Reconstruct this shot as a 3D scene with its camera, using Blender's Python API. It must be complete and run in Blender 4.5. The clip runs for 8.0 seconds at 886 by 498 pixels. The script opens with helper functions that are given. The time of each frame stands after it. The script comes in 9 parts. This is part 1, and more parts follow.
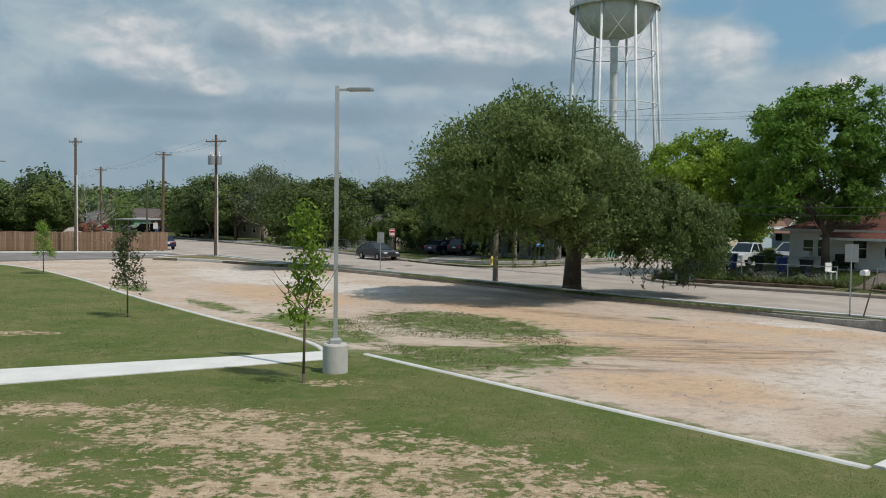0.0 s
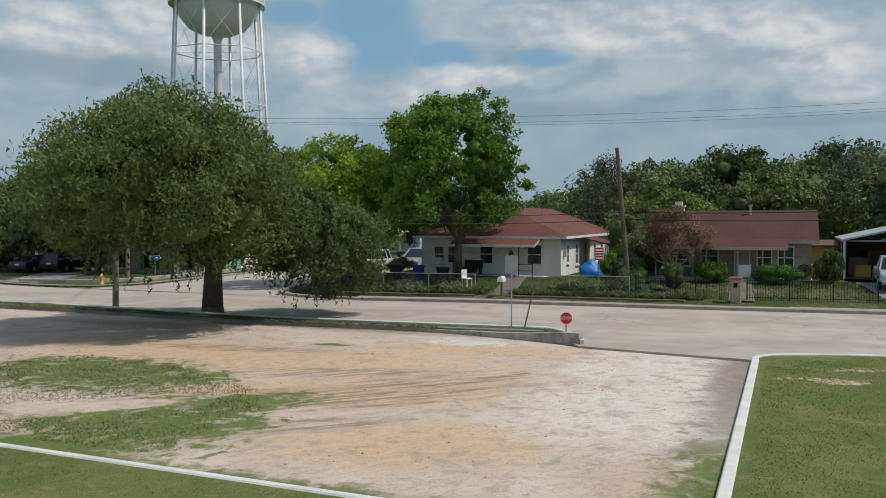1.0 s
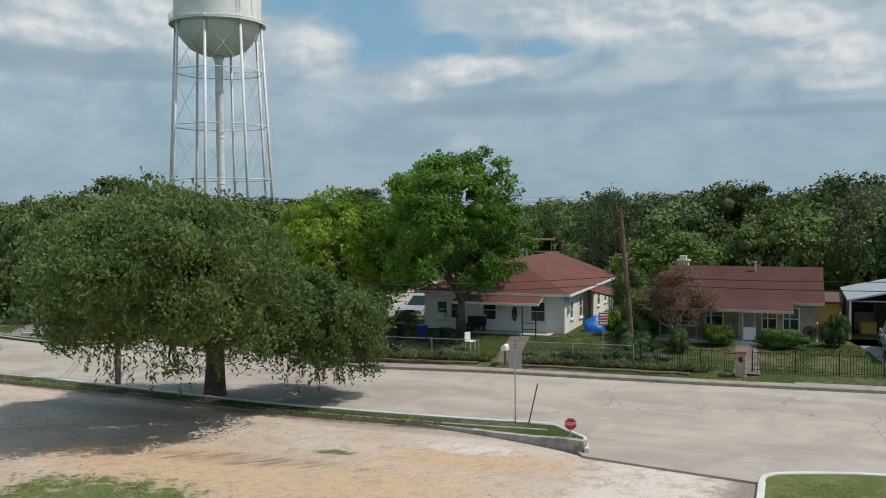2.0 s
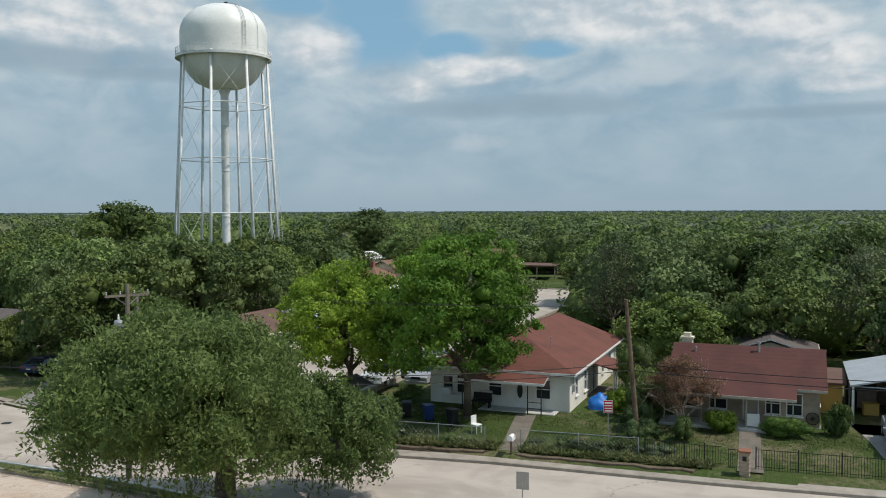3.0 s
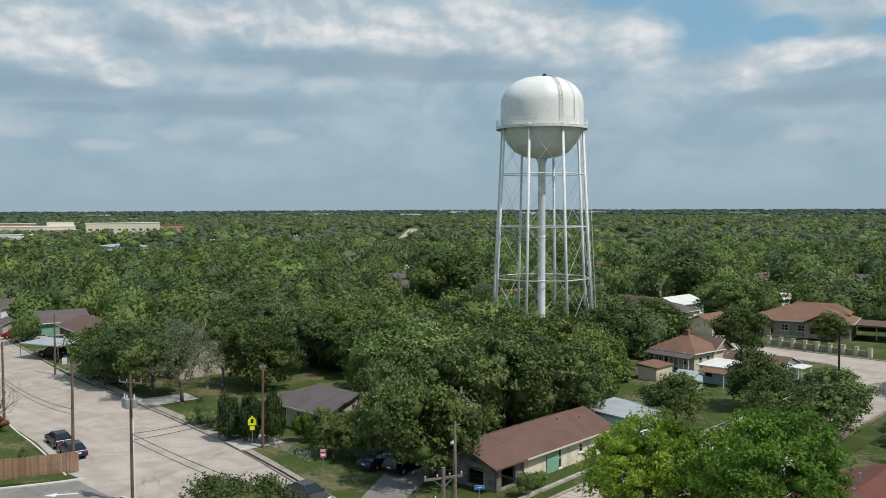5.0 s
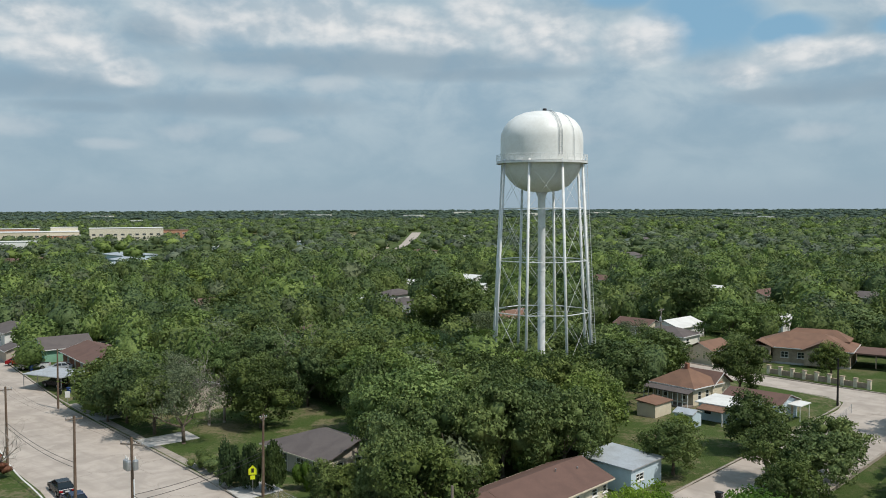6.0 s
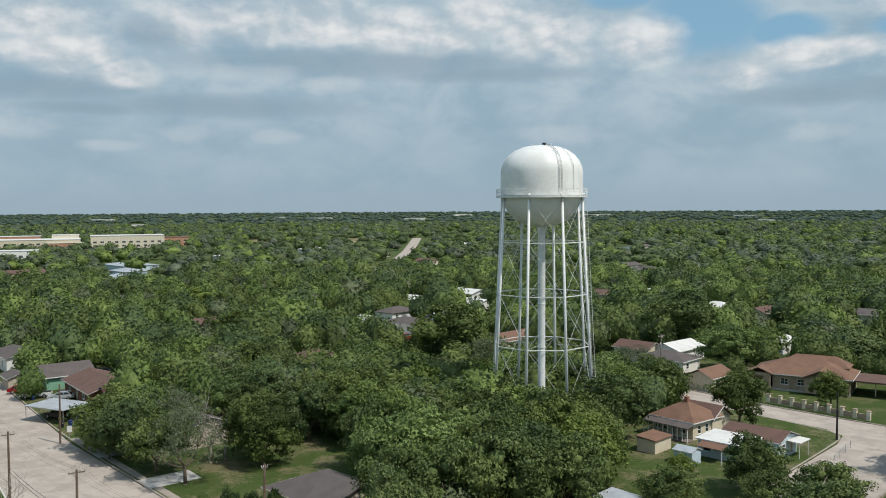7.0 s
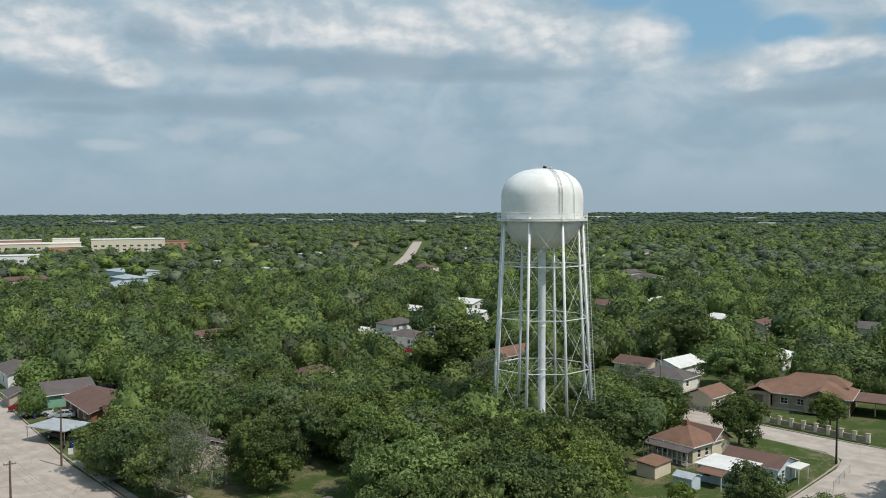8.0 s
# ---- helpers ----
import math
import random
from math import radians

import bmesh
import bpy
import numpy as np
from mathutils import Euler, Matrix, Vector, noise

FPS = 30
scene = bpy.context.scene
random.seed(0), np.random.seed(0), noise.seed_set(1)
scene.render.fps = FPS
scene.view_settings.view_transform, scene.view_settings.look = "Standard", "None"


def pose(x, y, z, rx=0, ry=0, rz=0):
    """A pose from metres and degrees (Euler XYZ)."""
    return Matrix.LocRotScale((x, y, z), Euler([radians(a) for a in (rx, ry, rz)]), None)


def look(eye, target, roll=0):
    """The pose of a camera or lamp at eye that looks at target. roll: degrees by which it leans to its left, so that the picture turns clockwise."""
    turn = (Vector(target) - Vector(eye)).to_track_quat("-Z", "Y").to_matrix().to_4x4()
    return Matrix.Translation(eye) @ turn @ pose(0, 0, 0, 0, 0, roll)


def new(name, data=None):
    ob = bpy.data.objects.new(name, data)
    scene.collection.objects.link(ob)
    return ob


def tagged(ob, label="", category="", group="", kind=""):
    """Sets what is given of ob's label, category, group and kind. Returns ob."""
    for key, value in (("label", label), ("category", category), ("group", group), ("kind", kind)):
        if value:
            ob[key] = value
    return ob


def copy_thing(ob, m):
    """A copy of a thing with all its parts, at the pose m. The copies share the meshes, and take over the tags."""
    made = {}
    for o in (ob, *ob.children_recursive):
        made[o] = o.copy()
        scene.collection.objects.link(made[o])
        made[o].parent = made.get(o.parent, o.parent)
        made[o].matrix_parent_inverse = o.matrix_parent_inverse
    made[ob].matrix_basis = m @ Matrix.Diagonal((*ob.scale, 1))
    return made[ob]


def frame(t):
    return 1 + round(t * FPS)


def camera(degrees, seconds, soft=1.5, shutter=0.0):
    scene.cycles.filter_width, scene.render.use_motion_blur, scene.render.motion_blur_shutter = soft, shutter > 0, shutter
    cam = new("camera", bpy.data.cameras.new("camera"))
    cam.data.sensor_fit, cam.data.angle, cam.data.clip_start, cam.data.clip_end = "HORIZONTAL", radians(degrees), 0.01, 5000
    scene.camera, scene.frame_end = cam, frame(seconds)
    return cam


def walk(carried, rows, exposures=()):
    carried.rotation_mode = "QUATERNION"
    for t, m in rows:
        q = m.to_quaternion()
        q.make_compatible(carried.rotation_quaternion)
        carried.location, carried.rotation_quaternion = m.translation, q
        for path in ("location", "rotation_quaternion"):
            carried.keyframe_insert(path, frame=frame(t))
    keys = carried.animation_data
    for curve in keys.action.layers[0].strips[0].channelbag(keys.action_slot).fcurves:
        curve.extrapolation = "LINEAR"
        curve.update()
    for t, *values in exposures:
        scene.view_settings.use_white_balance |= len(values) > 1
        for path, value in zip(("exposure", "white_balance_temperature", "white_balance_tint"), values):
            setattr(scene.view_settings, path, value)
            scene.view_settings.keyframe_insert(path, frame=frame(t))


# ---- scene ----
cam = camera(53.5, 8.0, 1.0)
PATH = [
    (0, (0.727, -0.644, 4.169), (0.677, 1.354, 4.09), 0.7),
    (0.1, (0.336, 0.153, 4.113), (0.469, 2.147, 4.041), 0.6),
    (0.2, (-0.009, 0.88, 4.134), (0.307, 2.853, 4.063), 0.5),
    (0.3, (-0.227, 1.608, 4.149), (0.269, 3.545, 4.08), 0.4),
    (0.5, (-0.745, 2.623, 4.29), (0.03, 4.465, 4.221), -0.0),
    (1, (-0.933, 4.44, 4.678), (-0.1, 6.258, 4.608), -0.1),
    (1.5, (-0.783, 4.774, 6.371), (0.046, 6.593, 6.291), -0.4),
    (1.7, (-0.664, 4.853, 7.409), (0.162, 6.672, 7.321), -0.5),
    (3, (-1.083, 4.658, 14.121), (-0.262, 6.479, 14.032), -0.2),
    (3.5, (-1.119, 4.774, 16.754), (-0.378, 6.629, 16.663), -0.5),
    (3.7, (-0.972, 4.809, 17.713), (-0.488, 6.748, 17.622), -0.3),
    (4, (-0.751, 4.862, 19.152), (-0.504, 6.845, 19.063), -0.2),
    (4.5, (-0.724, 4.538, 22.082), (-0.575, 6.531, 21.988), -0.2),
    (6, (-0.044, 3.588, 30.664), (0.079, 5.582, 30.564), -0.2),
    (6.5, (-0.125, 3.695, 33.082), (0.0, 5.688, 32.985), -0.2),
    (7, (0.055, 3.344, 35.883), (0.176, 5.338, 35.785), -0.3),
    (7.5, (0.074, 3.219, 38.446), (0.193, 5.213, 38.344), -0.3),
    (8, (0.039, 3.189, 39.452), (0.159, 5.183, 39.355), -0.2),
]
walk(cam, [(t, look(eye, target, roll)) for t, eye, target, roll in PATH], exposures=((0.0, -0.19), (1.5, -0.1), (3.2, 0.05), (8.0, 0.05)))

# ---- sky and sun ----
SUN_DIR = Vector((0.8 * math.cos(radians(57)), -0.6 * math.cos(radians(57)), math.sin(radians(57))))


class Nodes:
    """A small writer of node trees."""

    def __init__(self, tree):
        self.tree = tree
        tree.nodes.clear()

    def add(self, kind, operation="", sky_type="", data_type="", feature="", blend=""):
        node = self.tree.nodes.new(kind)
        if operation:
            node.operation = operation
        if sky_type:
            node.sky_type, node.sun_disc = sky_type, False
        if data_type:
            node.data_type = data_type
        if feature:
            node.feature = feature
        if blend:
            node.interpolation_type = blend
        return node

    def put(self, socket, value):
        if hasattr(value, "is_linked"):
            self.tree.links.new(value, socket)
        elif value is not None:
            if isinstance(value, tuple) and len(value) == 3 and socket.type == "RGBA":
                value = (*value, 1)
            socket.default_value = value

    def math(self, op, a, b=None, c=None, clamp=False):
        node = self.add("ShaderNodeMath", operation=op)
        node.use_clamp = clamp
        for i, v in enumerate((a, b, c)):
            if v is not None:
                self.put(node.inputs[i], v)
        return node.outputs[0]

    def noise(self, vec, scale, detail=4.0, rough=0.55, distort=0.0):
        node = self.add("ShaderNodeTexNoise")
        self.put(node.inputs["Vector"], vec)
        for key, v in (("Scale", scale), ("Detail", detail), ("Roughness", rough), ("Distortion", distort)):
            node.inputs[key].default_value = v
        return node.outputs[0]

    def ramp(self, fac, lo, hi, a=0.0, b=1.0):
        node = self.add("ShaderNodeMapRange", blend="SMOOTHSTEP")
        for key, v in (("Value", fac), ("From Min", lo), ("From Max", hi), ("To Min", a), ("To Max", b)):
            self.put(node.inputs[key], v)
        return node.outputs[0]

    def mix(self, fac, a, b):
        node = self.add("ShaderNodeMix", data_type="RGBA")
        self.put(node.inputs[0], fac)
        self.put(node.inputs[6], a)
        self.put(node.inputs[7], b)
        return node.outputs[2]

    def scaled(self, vec, sx, sy, sz):
        node = self.add("ShaderNodeVectorMath", operation="MULTIPLY")
        self.put(node.inputs[0], vec)
        node.inputs[1].default_value = (sx, sy, sz)
        return node.outputs[0]

    def combine(self, x, y, z):
        node = self.add("ShaderNodeCombineXYZ")
        for i, v in enumerate((x, y, z)):
            self.put(node.inputs[i], v)
        return node.outputs[0]

    def split(self, vec):
        node = self.add("ShaderNodeSeparateXYZ")
        self.put(node.inputs[0], vec)
        return node.outputs

    def blob(self, px, py, cx, cy, rx, ry, turn=0.0):
        """1 in the middle of an ellipse, 0 on its rim, below 0 outside."""
        dx, dy = self.math("SUBTRACT", px, cx), self.math("SUBTRACT", py, cy)
        c, s = math.cos(radians(turn)), math.sin(radians(turn))
        u = self.math("MULTIPLY_ADD", dx, c / rx, self.math("MULTIPLY", dy, s / rx))
        v = self.math("MULTIPLY_ADD", dx, -s / ry, self.math("MULTIPLY", dy, c / ry))
        r2 = self.math("MULTIPLY_ADD", u, u, self.math("MULTIPLY", v, v))
        return self.math("SUBTRACT", 1.0, r2)

    def most(self, values):
        out = values[0]
        for v in values[1:]:
            out = self.math("MAXIMUM", out, v)
        return out


SKY_STRENGTH = 0.1


def build_sky():
    world = bpy.data.worlds.new("sky")
    scene.world = world
    world.use_nodes = True
    n = Nodes(world.node_tree)
    sky = n.add("ShaderNodeTexSky", sky_type="NISHITA")
    sky.sun_elevation = math.asin(SUN_DIR.z)
    sky.sun_rotation = math.atan2(SUN_DIR.x, SUN_DIR.y)
    sky.dust_density, sky.air_density, sky.altitude = 2.2, 1.0, 200
    geo = n.add("ShaderNodeTexCoord")
    x, y, z = n.split(geo.outputs["Generated"])
    deg = 180 / math.pi
    az = n.math("MULTIPLY", n.math("ARCTAN2", x, y), deg)
    el = n.math("MULTIPLY", n.math("ARCSINE", z), deg)
    # cloud shapes lie along the sky dome: wide and flat low down
    p = n.combine(n.math("MULTIPLY", az, 0.6), n.math("MULTIPLY", el, 1.0), 3.7)
    toward = n.combine(n.math("MULTIPLY_ADD", az, 0.6, 0.25), n.math("MULTIPLY_ADD", el, 1.0, 0.45), 3.7)
    wob = n.noise(p, 0.34, 8.0, 0.56, 0.25)
    fine = n.noise(p, 0.9, 6.0, 0.52, 0.1)
    relief = n.ramp(n.math("SUBTRACT", n.noise(p, 0.36, 6.0, 0.5, 0.1), n.noise(toward, 0.36, 6.0, 0.5, 0.1)), -0.1, 0.13)
    wobble = n.math("ADD", n.math("MULTIPLY", n.math("SUBTRACT", wob, 0.5), 3.2), n.math("MULTIPLY", n.math("SUBTRACT", fine, 0.5), 1.3))
    bright = [(-19.6, 9.1, 3.5, 1.5), (-16.5, 8.1, 2.2, 0.9), (-21.2, 10.9, 3.6, 1.1), (-9.5, 11.4, 5.5, 1.5), (-4.3, 11.6, 3.1, 1.8), (0.4, 11.2, 3.7, 1.3), (5.9, 12.2, 2.2, 1.3), (3.7, 10.5, 2.4, 0.9), (9.9, 10.9, 3.0, 1.8), (11.7, 9.6, 1.7, 0.6), (16.3, 10.2, 2.5, 1.4),
              (26.2, 8.9, 3.1, 0.9), (22.3, 7.8, 2.0, 0.7), (37.7, 11.8, 8.8, 1.5), (43.8, 10.9, 5.2, 1.3), (47.6, 9.1, 4.0, 1.1), (28.3, 9.1, 2.2, 0.7), (48.5, 7.6, 2.4, 0.7), (32.8, 12.7, 4.4, 0.8)]
    wisps = [(-3.9, 7.7, 2.4, 0.6), (-12.7, 4.6, 1.8, 0.7), (-22.3, 4.7, 2.6, 0.7), (-17.3, 3.8, 2.0, 0.4), (-7.2, 4.5, 1.7, 0.5), (26.5, 4.3, 2.0, 0.6), (11.3, 4.5, 3.3, 0.7), (-8.5, 8.4, 3.3, 0.7), (40.5, 8.6, 8.1, 1.1), (23.0, 8.3, 4.4, 0.6)]
    dark = [(-20.4, 7.2, 5.5, 0.8), (-1.4, 9.1, 11.0, 0.9), (5.9, 8.4, 6.6, 0.5), (26.5, 6.5, 5.2, 0.6), (-18.6, 6.0, 3.3, 0.4), (-13.9, 10.6, 2.4, 0.9), (-10.3, 6.3, 7.4, 0.7), (30.6, 6.7, 6.6, 0.7), (46.7, 5.8, 5.5, 0.4)]
    blue = [(20.0, 11.0, 4.0, 1.9), (14.8, 12.9, 2.4, 0.8), (24.6, 10.4, 2.6, 0.9), (19.7, 12.7, 3.3, 2.0), (31.0, 10.2, 2.0, 0.6)]
    m_bright = n.ramp(n.math("ADD", n.most([n.blob(az, el, *b) for b in bright]), n.math("MULTIPLY", wobble, 0.8)), -0.75, 1.15)
    m_dark = n.ramp(n.math("ADD", n.most([n.blob(az, el, *b) for b in dark]), n.math("MULTIPLY", wobble, 0.7)), -1.0, 1.3)
    m_blue = n.ramp(n.math("ADD", n.most([n.blob(az, el, *b) for b in blue]), n.math("MULTIPLY", wobble, 0.5)), -0.6, 0.8)
    m_wisp = n.ramp(n.math("ADD", n.most([n.blob(az, el, *b) for b in wisps]), n.math("MULTIPLY", wobble, 0.7)), -0.5, 1.3)
    # broken cloud over the rest of the dome
    q = n.combine(n.math("DIVIDE", x, n.math("MAXIMUM", n.math("ADD", z, 0.12), 0.1)), n.math("DIVIDE", y, n.math("MAXIMUM", n.math("ADD", z, 0.12), 0.1)), 0.0)
    broken = n.ramp(n.noise(q, 0.9, 6.0, 0.55), 0.42, 0.68)
    above = n.ramp(el, 13.5, 20.0)
    k = SKY_STRENGTH
    veil = n.mix(n.ramp(el, 0.0, 9.0), (3.0 * k, 4.1 * k, 4.85 * k), (2.75 * k, 4.0 * k, 5.0 * k))
    veil = n.mix(n.math("MULTIPLY", n.ramp(wob, 0.3, 0.72), n.ramp(el, 2.5, 9.0, 0.35, 0.95)), veil, (4.8 * k, 5.75 * k, 6.25 * k))
    sky_light = n.add("ShaderNodeVectorMath", operation="SCALE")
    n.put(sky_light.inputs[0], sky.outputs[0])
    sky_light.inputs["Scale"].default_value = k
    clear = n.mix(0.75, sky_light.outputs[0], (2.2 * k, 4.3 * k, 6.0 * k))
    tone = n.mix(m_blue, veil, clear)
    tone = n.mix(n.math("MULTIPLY", m_dark, 0.7), tone, (2.5 * k, 3.45 * k, 4.25 * k))
    tone = n.mix(n.math("MULTIPLY", m_wisp, 0.65), tone, (4.9 * k, 5.6 * k, 6.1 * k))
    white = n.mix(relief, (4.3 * k, 5.1 * k, 5.7 * k), (7.7 * k, 7.75 * k, 7.75 * k))
    tone = n.mix(n.math("MULTIPLY", m_bright, 0.92), tone, white)
    high = n.mix(broken, clear, (6.0 * k, 6.3 * k, 6.7 * k))
    tone = n.mix(above, tone, high)
    tone = n.mix(n.ramp(el, 2.2, -0.2), tone, (3.1 * k, 4.05 * k, 4.8 * k))
    back = n.add("ShaderNodeBackground")
    n.put(back.inputs[0], tone)
    back.inputs[1].default_value = 1.0
    out = n.add("ShaderNodeOutputWorld")
    n.tree.links.new(back.outputs[0], out.inputs[0])


build_sky()
sun = new("sun", bpy.data.lights.new("sun", "SUN"))
sun.data.energy, sun.data.angle, sun.data.color = 3.4, radians(0.6), (1.0, 0.955, 0.88)
sun.matrix_basis = look(SUN_DIR * 100, (0, 0, 0))
scene.view_settings.exposure = 0.0


# ---- materials ----
def shader(name):
    m = bpy.data.materials.new(name)
    m.use_nodes = True
    n = Nodes(m.node_tree)
    bsdf = n.add("ShaderNodeBsdfPrincipled")
    out = n.add("ShaderNodeOutputMaterial")
    n.tree.links.new(bsdf.outputs[0], out.inputs[0])
    return m, n, bsdf


def bumped(n, bsdf, height, strength, distance):
    b = n.add("ShaderNodeBump")
    n.put(b.inputs["Height"], height)
    b.inputs["Strength"].default_value, b.inputs["Distance"].default_value = strength, distance
    n.tree.links.new(b.outputs[0], bsdf.inputs["Normal"])


def surface(name, color, other=None, rough=0.8, metal=0.0, grain=14.0, patch=1.1, bump=0.25, depth=0.01, amount=0.6, spec=0.3, vary=0.0):
    """A plain material with variation at two scales and fine relief."""
    m, n, bsdf = shader(name)
    tc = n.add("ShaderNodeTexCoord").outputs["Object"]
    other = other or tuple(c * 0.7 for c in color)
    big, small = n.noise(tc, patch, 5.0, 0.6, 0.4), n.noise(tc, grain, 4.0, 0.65)
    f = n.math("MULTIPLY", n.ramp(n.math("ADD", n.math("MULTIPLY", big, 0.65), n.math("MULTIPLY", small, 0.35)), 0.36, 0.66), amount)
    c = n.mix(f, color, other)
    if vary:
        rnd = n.add("ShaderNodeObjectInfo").outputs["Random"]
        hsv = n.add("ShaderNodeHueSaturation")
        n.put(hsv.inputs["Value"], n.math("MULTIPLY_ADD", rnd, 2 * vary, 1 - vary))
        n.put(hsv.inputs["Color"], c)
        c = hsv.outputs[0]
    n.put(bsdf.inputs["Base Color"], c)
    n.put(bsdf.inputs["Roughness"], n.math("MULTIPLY_ADD", small, 0.2, rough - 0.1))
    bsdf.inputs["Metallic"].default_value = metal
    bsdf.inputs["Specular IOR Level"].default_value = spec
    if bump:
        bumped(n, bsdf, small, bump, depth)
    return m


def leaf_material(name, a, b, shine=0.2, relief=1.0, glow=0.22):
    """Foliage: every leaf spray a tone of its own, shade of the gaps between leaves painted in, some light through
    them.
    """
    a, b = tuple(q * w for q, w in zip(a, (0.9, 0.84, 1.02))), tuple(q * w for q, w in zip(b, (1.06, 1.0, 1.22)))
    m, n, bsdf = shader(name)
    isl = n.add("ShaderNodeNewGeometry").outputs["Random Per Island"]
    rnd = n.add("ShaderNodeObjectInfo").outputs["Random"]
    pos = n.add("ShaderNodeNewGeometry").outputs["Position"]
    patch = n.noise(pos, 0.11, 3.0, 0.6)
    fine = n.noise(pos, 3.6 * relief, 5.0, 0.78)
    f = n.math("ADD", n.math("MULTIPLY", isl, 0.45), n.math("MULTIPLY", n.ramp(patch, 0.36, 0.64), 0.55))
    stand = n.noise(pos, 0.1, 2.0, 0.5)
    c = n.mix(f, a, b)
    # noise darkens the leaf colour, standing in for shade between leaves
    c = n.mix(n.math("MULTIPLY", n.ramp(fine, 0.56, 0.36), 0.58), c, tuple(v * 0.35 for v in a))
    hsv = n.add("ShaderNodeHueSaturation")
    n.put(hsv.inputs["Hue"], n.math("MULTIPLY_ADD", rnd, 0.016, n.ramp(stand, 0.3, 0.7, 0.48, 0.5)))
    n.put(hsv.inputs["Value"], n.math("MULTIPLY_ADD", rnd, 0.34, n.ramp(stand, 0.66, 0.36, 0.5, 0.98)))
    n.put(hsv.inputs["Saturation"], n.math("MULTIPLY_ADD", rnd, -0.2, 1.12))
    n.put(hsv.inputs["Color"], c)
    n.put(bsdf.inputs["Base Color"], hsv.outputs[0])
    bsdf.inputs["Roughness"].default_value = 0.6
    bsdf.inputs["Specular IOR Level"].default_value = shine
    bumped(n, bsdf, fine, 0.35, 0.2 / relief)
    tr = n.add("ShaderNodeBsdfTranslucent")
    n.put(tr.inputs[0], hsv.outputs[0])
    mixer = n.add("ShaderNodeMixShader")
    mixer.inputs[0].default_value = glow
    n.tree.links.new(bsdf.outputs[0], mixer.inputs[1])
    n.tree.links.new(tr.outputs[0], mixer.inputs[2])
    n.tree.links.new(mixer.outputs[0], next(o for o in n.tree.nodes if o.bl_idname == "ShaderNodeOutputMaterial").inputs[0])
    return m


def ground_base(name):
    m, n, bsdf = shader(name)
    pos = n.add("ShaderNodeNewGeometry").outputs["Position"]
    px, py, _ = n.split(pos)
    return m, n, bsdf, pos, px, py


def grass_tones(n, pos, lush=0.5):
    a = n.ramp(n.noise(pos, 0.35, 5.0, 0.6, 0.5), 0.32, 0.68)
    b = n.noise(pos, 9.0, 5.0, 0.7)
    c = n.mix(a, (0.1, 0.15, 0.032), (0.2, 0.2, 0.075))
    c = n.mix(n.math("MULTIPLY", n.ramp(b, 0.35, 0.7), 0.45), c, (0.06, 0.1, 0.02))
    blades = n.noise(n.scaled(pos, 1.0, 1.0, 0.2), 38.0, 3.0, 0.75)
    c = n.mix(n.math("MULTIPLY", n.ramp(blades, 0.46, 0.7), 0.7), c, (0.3, 0.3, 0.13))
    c = n.mix(n.math("MULTIPLY", n.ramp(blades, 0.46, 0.3), 0.55), c, (0.04, 0.065, 0.014))
    dry = n.math("MULTIPLY", n.ramp(n.noise(pos, 0.9, 6.0, 0.7, 1.0), 0.48, 0.72), 0.5)
    c = n.mix(dry, c, (0.31, 0.26, 0.135))
    straw = n.math("MULTIPLY", n.ramp(n.noise(pos, 2.6, 6.0, 0.72, 0.6), 0.54, 0.68), 0.38)
    c = n.mix(straw, c, (0.36, 0.31, 0.17))
    return c, b


def make_lawn():
    m, n, bsdf, pos, px, py = ground_base("lawn_grass")
    c, fine = grass_tones(n, pos)
    spots = [(-3.8, 15.6, 4.8, 2.6, -25), (0.2, 14.2, 3.6, 1.9, -20), (-1.6, 12.4, 5.0, 2.0, 0), (-8.3, 17.4, 2.8, 1.0, 0), (2.6, 12.6, 2.0, 1.0, 0), (-2.5, 20.7, 1.1, 0.6, 0),
             (-14.3, 28.4, 2.0, 0.8, 10), (19.4, 22.6, 1.6, 0.7, -35), (21.8, 23.5, 1.4, 0.5, -20), (-7.0, 13.0, 2.4, 1.2, 0)]
    near = n.most([n.blob(px, py, *s) for s in spots])
    mottled = n.math("ADD", n.math("MULTIPLY", n.math("SUBTRACT", n.noise(pos, 1.3, 7.0, 0.68, 0.7), 0.5), 4.2), n.math("MULTIPLY", n.math("SUBTRACT", n.noise(pos, 6.0, 4.0, 0.7), 0.5), 3.6))
    bare = n.ramp(n.math("ADD", n.math("MAXIMUM", near, -0.8), mottled), 0.5, 1.0)
    soil = n.mix(n.ramp(n.noise(pos, 4.0, 6.0, 0.7), 0.35, 0.65), (0.46, 0.33, 0.21), (0.68, 0.52, 0.37))
    n.put(bsdf.inputs["Base Color"], n.mix(bare, c, soil))
    bsdf.inputs["Roughness"].default_value = 0.95
    bsdf.inputs["Specular IOR Level"].default_value = 0.1
    bumped(n, bsdf, n.math("MULTIPLY_ADD", bare, -0.35, n.noise(pos, 22.0, 3.0, 0.7)), 0.9, 0.08)
    return m


